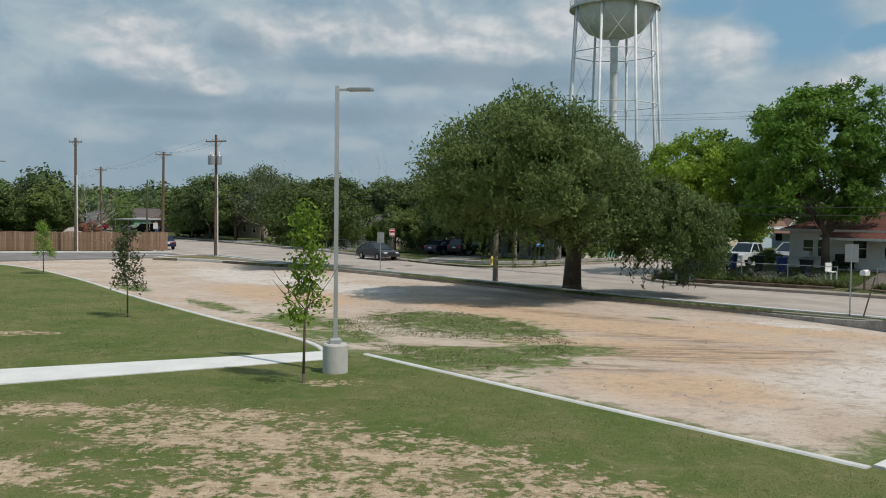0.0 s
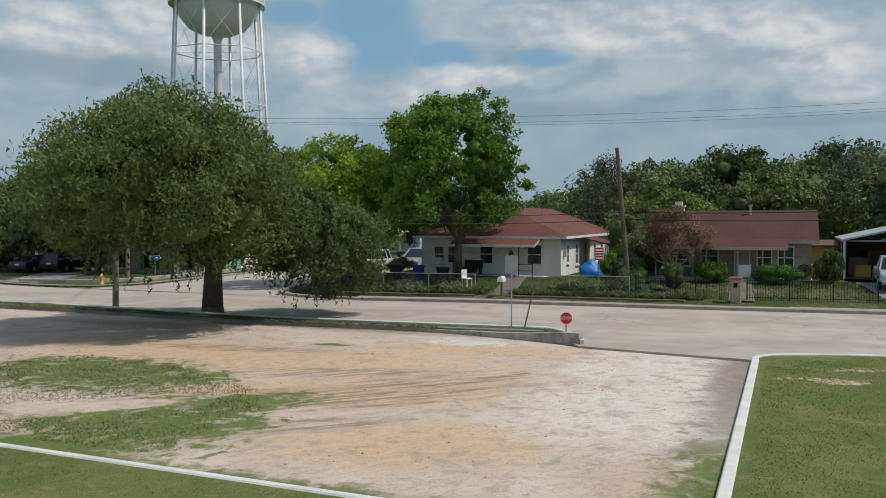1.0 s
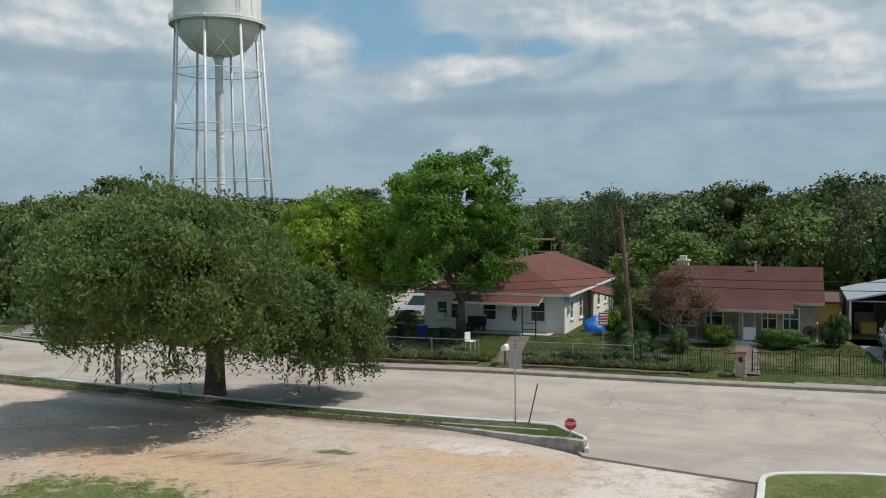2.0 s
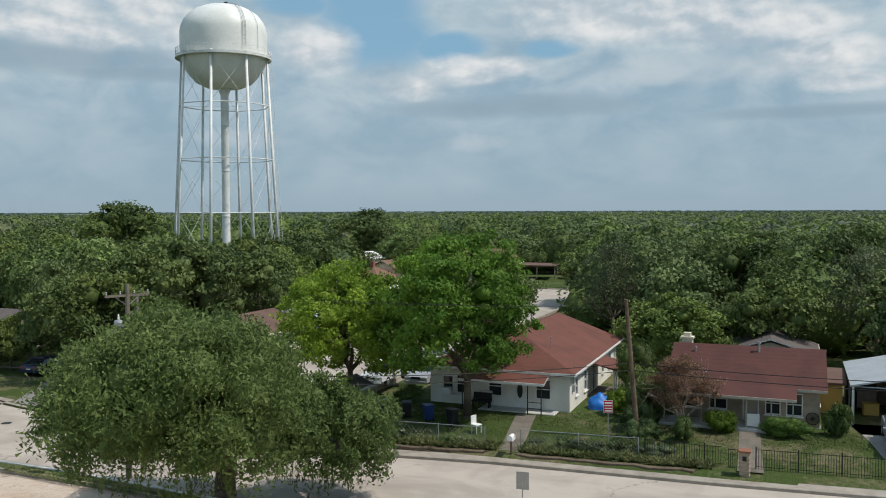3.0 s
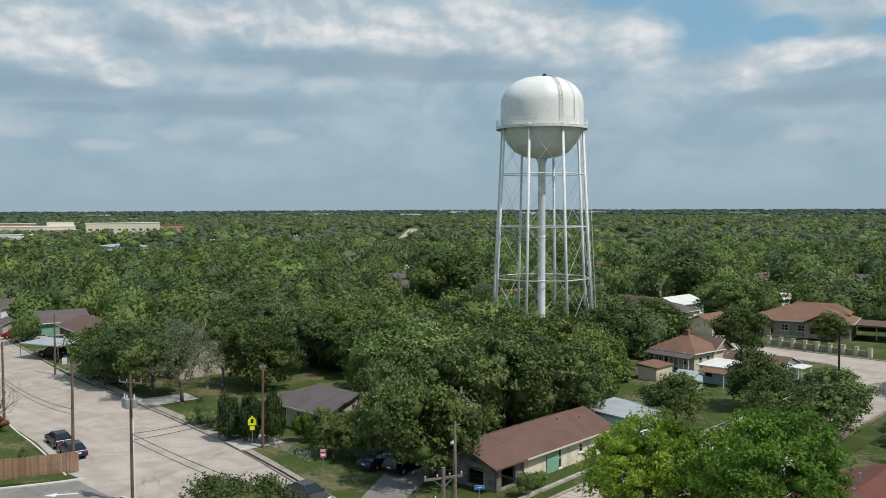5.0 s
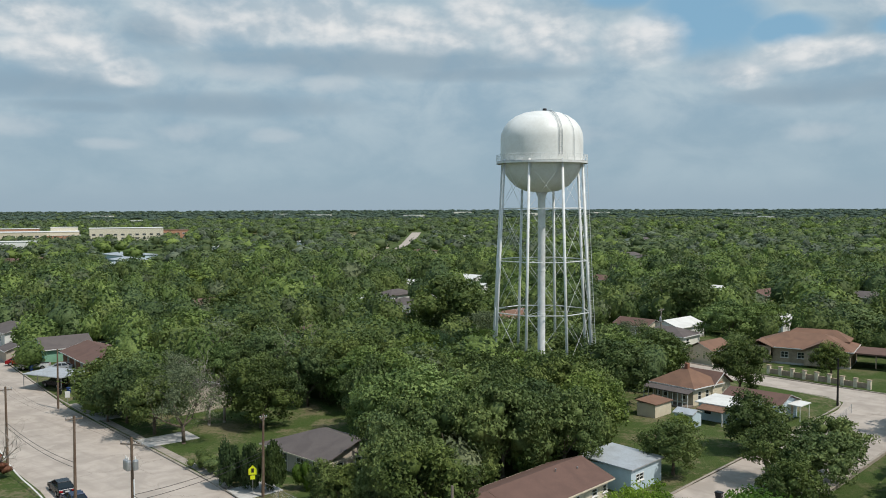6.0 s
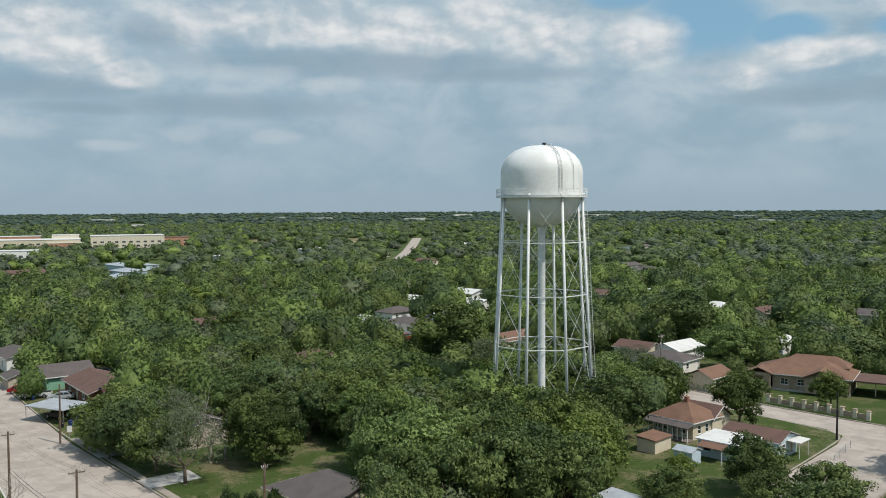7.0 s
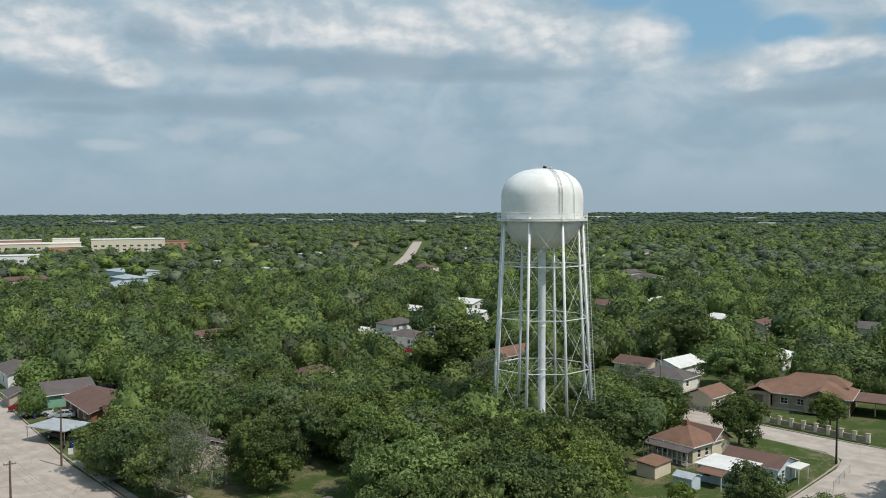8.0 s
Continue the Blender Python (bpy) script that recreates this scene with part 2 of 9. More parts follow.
def make_lot():
    m, n, bsdf, pos, px, py = ground_base("caliche_gravel")
    big = n.noise(pos, 0.22, 6.0, 0.6, 0.8)
    mid = n.noise(pos, 1.6, 6.0, 0.65, 0.6)
    fine = n.noise(pos, 14.0, 4.0, 0.7)
    base = n.mix(n.ramp(big, 0.35, 0.65), (0.5, 0.385, 0.3), (0.575, 0.475, 0.395))
    wob = n.math("MULTIPLY", n.math("SUBTRACT", mid, 0.5), 2.6)
    wob2 = n.math("MULTIPLY", n.math("SUBTRACT", big, 0.5), 2.4)
    both = n.math("ADD", wob, wob2)

    def zone(spots, lo, hi, w=both):
        return n.ramp(n.math("ADD", n.most([n.blob(px, py, *s) for s in spots]), w), lo, hi)

    orange = zone([(6.5, 33.5, 8.0, 3.0, -38), (7.0, 27.5, 6.0, 2.6, -20), (2.5, 38.5, 6.0, 2.4, -45), (13.0, 33.0, 4.0, 1.6, -40), (-9.0, 45.0, 8.0, 3.0, -50), (6.0, 21.5, 3.5, 2.2, -30)], -0.3, 0.9)
    c = n.mix(n.math("MULTIPLY", orange, 0.85), base, (0.56, 0.38, 0.24))
    pale = zone([(13.5, 22.0, 5.0, 4.2, 45), (17.0, 27.0, 4.5, 3.0, 45), (13.8, 34.3, 1.6, 0.7, -40), (-14.0, 58.0, 10.0, 4.0, -50), (-6.0, 49.0, 5.0, 2.5, -45)], -0.4, 0.9)
    c = n.mix(n.math("MULTIPLY", pale, 0.85), c, (0.64, 0.575, 0.515))
    grey = zone([(17.8, 24.6, 4.6, 0.7, 45), (11.5, 26.1, 0.9, 0.35, -20), (11.6, 18.6, 1.6, 0.5, 0), (13.0, 38.0, 6.0, 0.7, -43), (2.5, 47.0, 8.0, 1.1, -48)], -0.1, 0.9)
    c = n.mix(n.math("MULTIPLY", grey, 0.5), c, (0.24, 0.2, 0.175))
    streak = n.noise(n.scaled(pos, 0.3, 2.2, 1.0), 1.6, 5.0, 0.7, 0.5)
    tracks = n.math("MULTIPLY", zone([(6.4, 26.8, 4.4, 1.7, -12), (9.0, 27.6, 3.8, 1.2, 0), (7.0, 30.5, 4.0, 0.9, -25), (4.5, 24.0, 2.5, 0.7, -10), (6.0, 36.5, 4.5, 0.8, -40)], -0.4, 0.7), n.ramp(streak, 0.42, 0.6))
    c = n.mix(n.math("MULTIPLY", tracks, 0.8), c, (0.2, 0.145, 0.105))
    green = zone([(0.4, 33.8, 5.5, 3.4, -50), (1.2, 26.0, 3.6, 4.0, 0), (3.6, 27.1, 2.6, 1.6, 0), (2.6, 31.6, 2.4, 1.8, -30), (-5.5, 33.5, 3.5, 2.0, -50), (-1.2, 24.6, 3.0, 1.6, -45), (9.0, 36.2, 1.0, 0.4, -40), (10.8, 15.4, 3.0, 1.0, 45), (13.4, 18.2, 2.0, 1.0, 45),
                   (-3.5, 29.5, 3.0, 1.5, -50), (-10.5, 38.5, 4.0, 0.8, -55), (-17.5, 47.0, 3.5, 0.9, -55)], 0.1, 0.75, n.math("MULTIPLY", wob, 1.25))
    sand = n.ramp(n.math("ADD", n.blob(px, py, 0.3, 28.3, 2.2, 0.7, -10), wob), -0.1, 0.4)
    # weeds and dark soil creep in along the two kerbs
    off_lawn = n.math("MULTIPLY_ADD", n.math("SUBTRACT", px, 7.62), 0.7502, n.math("MULTIPLY", n.math("SUBTRACT", py, 14.18), 0.6617))
    off_side = n.math("MULTIPLY_ADD", n.math("SUBTRACT", px, 7.62), -0.694, n.math("MULTIPLY", n.math("SUBTRACT", py, 14.18), 0.72))
    along_side = n.math("MULTIPLY_ADD", n.math("SUBTRACT", px, 7.62), 0.72, n.math("MULTIPLY", n.math("SUBTRACT", py, 14.18), 0.694))
    fringe = n.ramp(n.math("ADD", off_lawn, n.math("MULTIPLY", wob, 0.9)), 0.75, 0.15)
    weeds = n.math("MULTIPLY", n.ramp(n.math("ADD", off_side, n.math("MULTIPLY", wob, 1.6)), 1.5, 0.3), n.ramp(n.math("ADD", along_side, wob), 7.5, 4.5))
    strip_soil = n.math("MULTIPLY", n.ramp(n.math("ADD", off_side, n.math("MULTIPLY", wob, 1.1)), 1.5, 0.3), n.ramp(along_side, 5.0, 8.0))
    c = n.mix(n.math("MULTIPLY", strip_soil, 0.7), c, (0.2, 0.165, 0.145))
    green = n.math("MULTIPLY", n.most([green, fringe, weeds]), n.math("SUBTRACT", 1.0, sand))
    grass, _ = grass_tones(n, pos)
    grass = n.mix(0.55, grass, (0.07, 0.125, 0.026))
    c = n.mix(green, c, grass)
    grit = n.noise(pos, 5.0, 6.0, 0.75, 0.3)
    c = n.mix(n.math("MULTIPLY", n.ramp(grit, 0.45, 0.33), 0.3), c, (0.27, 0.2, 0.15))
    c = n.mix(n.math("MULTIPLY", n.ramp(grit, 0.54, 0.72), 0.22), c, (0.62, 0.56, 0.5))
    c = n.mix(n.math("MULTIPLY", n.ramp(mid, 0.5, 0.34), 0.42), c, (0.3, 0.23, 0.17))
    c = n.mix(n.math("MULTIPLY", n.ramp(fine, 0.55, 0.7), 0.2), c, (0.24, 0.185, 0.14))
    chip = n.noise(pos, 30.0, 2.0, 0.6)
    c = n.mix(n.math("MULTIPLY", n.math("MULTIPLY", n.ramp(chip, 0.58, 0.7), n.ramp(big, 0.4, 0.6)), 0.22), c, (0.7, 0.66, 0.6))
    c = n.mix(n.math("MULTIPLY", n.ramp(chip, 0.42, 0.32), 0.14), c, (0.25, 0.195, 0.15))
    crack = n.noise(n.scaled(pos, 0.5, 1.2, 1.0), 0.9, 6.0, 0.7, 1.5)
    c = n.mix(n.math("MULTIPLY", n.ramp(n.math("ABSOLUTE", n.math("SUBTRACT", crack, 0.5)), 0.014, 0.002), 0.45), c, (0.2, 0.15, 0.11))
    n.put(bsdf.inputs["Base Color"], c)
    bsdf.inputs["Roughness"].default_value = 0.95
    bsdf.inputs["Specular IOR Level"].default_value = 0.1
    bumped(n, bsdf, n.math("ADD", n.math("ADD", fine, mid), grit), 0.6, 0.04)
    return m


def make_road(name, a, b):
    m, n, bsdf, pos, px, py = ground_base(name)
    c = n.mix(n.ramp(n.noise(pos, 0.3, 6.0, 0.6, 0.6), 0.35, 0.65), a, b)
    along = n.math("MULTIPLY_ADD", px, 0.71, n.math("MULTIPLY", py, 0.7))
    lane = n.noise(n.combine(n.math("MULTIPLY", along, 0.6), n.math("MULTIPLY", n.math("SUBTRACT", px, py), 0.03), 0.0), 1.0, 4.0, 0.6)
    c = n.mix(n.math("MULTIPLY", n.ramp(lane, 0.45, 0.7), 0.35), c, tuple(v * 0.72 for v in a))
    crack = n.add("ShaderNodeTexVoronoi", feature="DISTANCE_TO_EDGE")
    warp = n.add("ShaderNodeVectorMath", operation="ADD")
    n.put(warp.inputs[0], pos)
    n.put(warp.inputs[1], n.combine(n.math("MULTIPLY", n.noise(pos, 1.2, 4.0, 0.6), 1.6), n.math("MULTIPLY", n.noise(pos, 1.7, 4.0, 0.6), 1.6), 0.0))
    n.put(crack.inputs["Vector"], warp.outputs[0])
    crack.inputs["Scale"].default_value = 0.14
    line = n.math("MULTIPLY", n.ramp(crack.outputs["Distance"], 0.008, 0.002), n.ramp(n.noise(pos, 0.12, 3.0, 0.5), 0.45, 0.55))
    c = n.mix(n.math("MULTIPLY", line, 0.6), c, tuple(v * 0.45 for v in a))
    fine = n.noise(pos, 18.0, 4.0, 0.7)
    c = n.mix(n.math("MULTIPLY", fine, 0.25), c, tuple(v * 0.7 for v in b))
    n.put(bsdf.inputs["Base Color"], c)
    bsdf.inputs["Roughness"].default_value = 0.9
    bsdf.inputs["Specular IOR Level"].default_value = 0.15
    bumped(n, bsdf, fine, 0.3, 0.01)
    return m


def make_ground(name, bare_amount, deep=0.7, edge=0.72):
    m, n, bsdf, pos, px, py = ground_base(name)
    c, fine = grass_tones(n, pos)
    c = n.mix(deep, c, (0.042, 0.075, 0.018))
    bare = n.math("MULTIPLY", n.ramp(n.math("ADD", n.noise(pos, 0.16, 6.0, 0.65, 0.6), n.math("MULTIPLY", n.noise(pos, 2.2, 4.0, 0.7), 0.5)), edge, edge + 0.18), bare_amount)
    soil = n.mix(n.noise(pos, 1.0, 5.0, 0.6), (0.22, 0.16, 0.1), (0.36, 0.28, 0.2))
    n.put(bsdf.inputs["Base Color"], n.mix(bare, c, soil))
    bsdf.inputs["Roughness"].default_value = 0.95
    bsdf.inputs["Specular IOR Level"].default_value = 0.1
    bumped(n, bsdf, n.math("ADD", fine, n.noise(pos, 2.5, 4.0, 0.7)), 0.9, 0.15)
    return m


def make_glass(name, tint):
    m, n, bsdf = shader(name)
    bsdf.inputs["Base Color"].default_value = (*tint, 1)
    bsdf.inputs["Roughness"].default_value = 0.06
    bsdf.inputs["Specular IOR Level"].default_value = 0.6
    return m


LAWN, LOT = make_lawn(), make_lot()
DRY = make_ground("dry_island_grass", 0.8, 0.15, 0.62)
YARD, FIELD = make_ground("yard_grass", 0.5, 0.8), make_ground("field_grass", 0.3, 0.85)
ROAD = make_road("worn_concrete_road", (0.36, 0.31, 0.268), (0.47, 0.405, 0.35))
ASPHALT = make_road("old_asphalt", (0.2, 0.185, 0.175), (0.27, 0.25, 0.235))
KERB = surface("kerb_concrete", (0.66, 0.64, 0.6), (0.42, 0.4, 0.36), 0.9, grain=20, amount=0.55)
KERB_OLD = surface("old_kerb_concrete", (0.36, 0.315, 0.265), (0.2, 0.17, 0.14), 0.92, grain=18, amount=0.7)
WALK = surface("sidewalk_concrete", (0.7, 0.68, 0.64), (0.5, 0.48, 0.45), 0.9, grain=24, amount=0.5)
SOIL = surface("dark_soil", (0.1, 0.072, 0.05), (0.19, 0.145, 0.1), 0.95, grain=8, patch=1.4, amount=0.8, bump=0.8, depth=0.04)
WALL_STONE = surface("retaining_wall_concrete", (0.44, 0.4, 0.36), (0.2, 0.18, 0.16), 0.95, grain=9, patch=1.6, amount=0.85, depth=0.03)
CONCRETE = surface("cast_concrete", (0.52, 0.5, 0.47), (0.36, 0.34, 0.32), 0.9, grain=20)
WHITE = surface("white_paint", (0.78, 0.77, 0.74), (0.6, 0.59, 0.56), 0.6, grain=10, amount=0.45)
TANK = surface("tank_white_paint", (0.82, 0.82, 0.79), (0.6, 0.58, 0.53), 0.45, grain=3.0, patch=0.35, bump=0.08, amount=0.5, spec=0.4)
STEEL = surface("white_painted_steel", (0.76, 0.77, 0.76), (0.52, 0.5, 0.47), 0.45, grain=5, amount=0.5, bump=0.05)
GALV = surface("galvanised_steel", (0.42, 0.43, 0.44), (0.3, 0.3, 0.31), 0.45, 0.6, grain=12, amount=0.6, bump=0.05)
ALU = surface("bare_aluminium", (0.5, 0.5, 0.5), (0.36, 0.36, 0.37), 0.5, 0.5, grain=30, bump=0.05)
TIN = surface("tin_roof_metal", (0.52, 0.54, 0.56), (0.36, 0.36, 0.36), 0.45, 0.35, grain=6, patch=0.6, amount=0.7)
BLACK = surface("black_iron", (0.02, 0.02, 0.022), (0.05, 0.04, 0.035), 0.5, 0.3, bump=0.05)
# near-black: indoor shade painted on floors and ceilings; also grilles and truck beds
DARK = surface("shade_and_trim_black", (0.02, 0.018, 0.016), (0.05, 0.045, 0.04), 0.9)
WOOD = surface("weathered_pole_wood", (0.115, 0.075, 0.05), (0.2, 0.15, 0.11), 0.9, grain=10, amount=0.8)
WOOD_GREY = surface("grey_pole_wood", (0.24, 0.2, 0.165), (0.13, 0.105, 0.085), 0.9, grain=10, amount=0.8)
FENCE_WOOD = surface("stained_fence_boards", (0.24, 0.125, 0.075), (0.38, 0.27, 0.19), 0.9, grain=7, patch=0.7, amount=0.9, vary=0.25)
BARK = surface("bark", (0.1, 0.075, 0.055), (0.19, 0.155, 0.12), 0.95, grain=9, bump=0.8, depth=0.05, amount=0.8)
DEADWOOD = surface("bleached_bark", (0.36, 0.32, 0.28), (0.22, 0.19, 0.16), 0.95, grain=9)
ROOF_RED = surface("red_brown_shingles", (0.158, 0.06, 0.043), (0.1, 0.042, 0.032), 0.92, grain=22, patch=0.5, amount=0.85, bump=0.5, depth=0.02)
ROOF_DARKRED = surface("dark_red_shingles", (0.102, 0.04, 0.033), (0.066, 0.028, 0.025), 0.92, grain=22, patch=0.5, amount=0.85, bump=0.5, depth=0.02)
ROOF_BROWN = surface("brown_shingles", (0.15, 0.088, 0.07), (0.11, 0.066, 0.054), 0.92, grain=22, patch=0.5, amount=0.8, bump=0.5, depth=0.02)
ROOF_GREY = surface("grey_brown_shingles", (0.125, 0.105, 0.098), (0.09, 0.075, 0.072), 0.92, grain=22, patch=0.5, amount=0.8, bump=0.5, depth=0.02)
ROOF_TILE = surface("terracotta_shingles", (0.215, 0.12, 0.08), (0.145, 0.085, 0.06), 0.9, grain=16, patch=0.5, amount=0.8, bump=0.5, depth=0.02)
ROOF_LIGHT = surface("pale_flat_roof", (0.68, 0.67, 0.64), (0.5, 0.48, 0.45), 0.8, grain=6, patch=0.5)
STUCCO = surface("white_stucco", (0.8, 0.765, 0.69), (0.62, 0.58, 0.5), 0.9, grain=26, patch=0.9)
CREAM = surface("cream_siding", (0.66, 0.58, 0.44), (0.5, 0.43, 0.32), 0.85, grain=18)
BEIGE = surface("beige_siding", (0.46, 0.4, 0.33), (0.36, 0.31, 0.25), 0.85, grain=18)
TANSTONE = surface("tan_stone", (0.42, 0.335, 0.25), (0.26, 0.2, 0.15), 0.95, grain=3.2, patch=1.2, amount=0.9, bump=0.6, depth=0.04)
DARKSTONE = surface("dark_fieldstone", (0.13, 0.12, 0.11), (0.3, 0.28, 0.25), 0.95, grain=3.4, patch=1.5, amount=0.9, bump=0.7, depth=0.05)
PALESTONE = surface("pale_limestone", (0.76, 0.7, 0.56), (0.48, 0.42, 0.32), 0.95, grain=3.0, patch=1.2, amount=0.9, bump=0.6, depth=0.04)
BRICK_RED = surface("red_brick_wall", (0.27, 0.12, 0.075), (0.19, 0.09, 0.06), 0.95, grain=12)
BRICK_ORANGE = surface("orange_brick_wall", (0.5, 0.27, 0.17), (0.38, 0.2, 0.13), 0.9, grain=8)
BLUEWALL = surface("pale_blue_siding", (0.52, 0.62, 0.68), (0.42, 0.5, 0.55), 0.8, grain=12)
GREENTRIM = surface("mint_trim", (0.22, 0.42, 0.3), None, 0.7)
YELLOW = surface("yellow_siding", (0.5, 0.33, 0.09), (0.38, 0.26, 0.09), 0.8)
GLASS, AUTO_GLASS = make_glass("window_glass", (0.03, 0.035, 0.04)), make_glass("car_glass", (0.015, 0.018, 0.02))
TARP = surface("blue_tarp", (0.02, 0.17, 0.55), (0.015, 0.1, 0.36), 0.45, grain=3)
BIN_BLUE = surface("blue_bin_plastic", (0.015, 0.045, 0.16), None, 0.5)
BIN_DARK = surface("dark_bin_plastic", (0.015, 0.017, 0.02), None, 0.5)
RED = surface("sign_red", (0.5, 0.02, 0.03), None, 0.45, bump=0, amount=0.3)
SIGN_YELLOW = surface("sign_yellow_green", (0.75, 0.8, 0.02), None, 0.45, bump=0, amount=0.2)
SIGN_BLUE = surface("sign_blue", (0.03, 0.17, 0.55), None, 0.45, bump=0, amount=0.2)
RUBBER = surface("tyre_rubber", (0.02, 0.02, 0.02), None, 0.85)
RIM = surface("alloy_rim", (0.45, 0.45, 0.46), None, 0.35, 0.8, bump=0)
LAMP_RED = surface("tail_lamp", (0.35, 0.01, 0.01), None, 0.25, bump=0)
LAMP_CLEAR = surface("head_lamp", (0.7, 0.7, 0.68), None, 0.2, bump=0)


def paint(name, color):
    return surface(name, color, tuple(c * 0.85 for c in color), 0.28, 0.25, bump=0, amount=0.3, spec=0.5)


PAINTS = {"charcoal": paint("charcoal_car_paint", (0.055, 0.05, 0.055)), "black": paint("black_car_paint", (0.012, 0.013, 0.018)),
          "white": paint("white_car_paint", (0.75, 0.75, 0.74)), "silver": paint("silver_car_paint", (0.42, 0.43, 0.45)), "red": paint("red_car_paint", (0.28, 0.012, 0.015)),
          "navy": paint("navy_car_paint", (0.02, 0.03, 0.07))}
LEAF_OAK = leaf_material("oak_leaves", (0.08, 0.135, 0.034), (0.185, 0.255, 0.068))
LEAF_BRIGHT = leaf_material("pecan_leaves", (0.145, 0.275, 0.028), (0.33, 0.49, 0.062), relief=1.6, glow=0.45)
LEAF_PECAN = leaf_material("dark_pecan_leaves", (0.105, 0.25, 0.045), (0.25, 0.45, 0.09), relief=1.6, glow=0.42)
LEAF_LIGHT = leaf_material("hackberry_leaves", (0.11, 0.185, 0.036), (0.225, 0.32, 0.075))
# greyer, bluer leaf colour that imitates the air's haze over distant trees
LEAF_FAR_HAZE = leaf_material("far_leaves_hazed", (0.095, 0.13, 0.066), (0.15, 0.19, 0.098), relief=0.5)
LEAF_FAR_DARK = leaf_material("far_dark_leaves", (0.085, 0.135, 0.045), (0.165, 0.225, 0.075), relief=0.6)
# mild haze of the horizon mixed into the base colour of these leaves
LEAF_HORIZON_HAZE = leaf_material("horizon_leaves_hazed", (0.09, 0.145, 0.085), (0.13, 0.185, 0.115), relief=0.5)
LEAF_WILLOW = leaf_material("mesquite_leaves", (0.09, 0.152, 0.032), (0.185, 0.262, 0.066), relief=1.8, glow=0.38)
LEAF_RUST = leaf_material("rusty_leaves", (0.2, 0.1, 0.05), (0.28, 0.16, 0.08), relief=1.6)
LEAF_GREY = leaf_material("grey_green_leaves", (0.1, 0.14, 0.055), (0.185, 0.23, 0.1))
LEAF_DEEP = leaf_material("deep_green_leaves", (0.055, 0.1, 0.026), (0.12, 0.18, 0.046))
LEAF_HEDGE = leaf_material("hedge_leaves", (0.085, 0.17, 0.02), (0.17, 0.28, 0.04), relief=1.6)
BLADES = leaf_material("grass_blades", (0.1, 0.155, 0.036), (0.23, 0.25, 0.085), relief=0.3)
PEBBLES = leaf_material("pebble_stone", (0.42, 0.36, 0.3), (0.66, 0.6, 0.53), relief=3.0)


# ---- building helpers ----
from mathutils.geometry import tessellate_polygon

def part(name, bm, material, parent=None, label="", smooth=False):
    """Links a bmesh as one mesh object under a thing or under a part."""
    me = bpy.data.meshes.new(name)
    if smooth:
        for f in bm.faces:
            f.smooth = True
    bm.normal_update()
    bm.to_mesh(me)
    bm.free()
    me.materials.append(material)
    ob = new(name, me)
    ob.parent = parent
    return tagged(ob, label=label)


def thing(name, m, label, category, group="", kind=""):
    ob = new(name)
    ob.matrix_basis = m
    return tagged(ob, label, category, group, kind)


def setting(name, bm, material, label, category):
    return tagged(part(name, bm, material), label, category, kind="structure")


def box(bm, cx, cy, cz, sx, sy, sz, turn=0.0, bevel=0.0):
    """A box by its middle and size; bevel chamfers the upright edges and the top."""
    c, s = math.cos(radians(turn)), math.sin(radians(turn))

    def at(x, y, z):
        return bm.verts.new((cx + c * x - s * y, cy + s * x + c * y, cz + z))

    hx, hy, hz = sx / 2, sy / 2, sz / 2
    if not bevel:
        v = [at(x, y, z) for z in (-hz, hz) for x, y in ((-hx, -hy), (hx, -hy), (hx, hy), (-hx, hy))]
        for f in ((3, 2, 1, 0), (4, 5, 6, 7), (0, 1, 5, 4), (1, 2, 6, 5), (2, 3, 7, 6), (3, 0, 4, 7)):
            bm.faces.new([v[i] for i in f])
        return bm
    b = min(bevel, hx * 0.9, hy * 0.9, hz * 0.9)
    rings = []
    for z, k in ((-hz, 0), (hz - b, 0), (hz, b)):
        rings.append([at(x, y, z) for x, y in ((-hx + b + k, -hy + k), (hx - b - k, -hy + k), (hx - k, -hy + b + k), (hx - k, hy - b - k), (hx - b - k, hy - k), (-hx + b + k, hy - k), (-hx + k, hy - b - k), (-hx + k, -hy + b + k))])
    for lo, hi in zip(rings, rings[1:]):
        for i in range(8):
            bm.faces.new((lo[i], lo[(i + 1) % 8], hi[(i + 1) % 8], hi[i]))
    bm.faces.new(rings[2])
    bm.faces.new(rings[0][::-1])
    return bm


def tube(bm, a, b, r0, r1=None, seg=8):
    """A tapered round bar from a to b."""
    a, b = Vector(a), Vector(b)
    r1 = r0 if r1 is None else r1
    d = (b - a).normalized()
    u = d.orthogonal().normalized()
    w = d.cross(u)
    rings = [[bm.verts.new(p + (u * math.cos(t) + w * math.sin(t)) * r) for t in (2 * math.pi * i / seg for i in range(seg))] for p, r in ((a, r0), (b, r1))]
    for i in range(seg):
        j = (i + 1) % seg
        bm.faces.new((rings[0][i], rings[0][j], rings[1][j], rings[1][i]))
    bm.faces.new(rings[0][::-1])
    bm.faces.new(rings[1])
    return bm


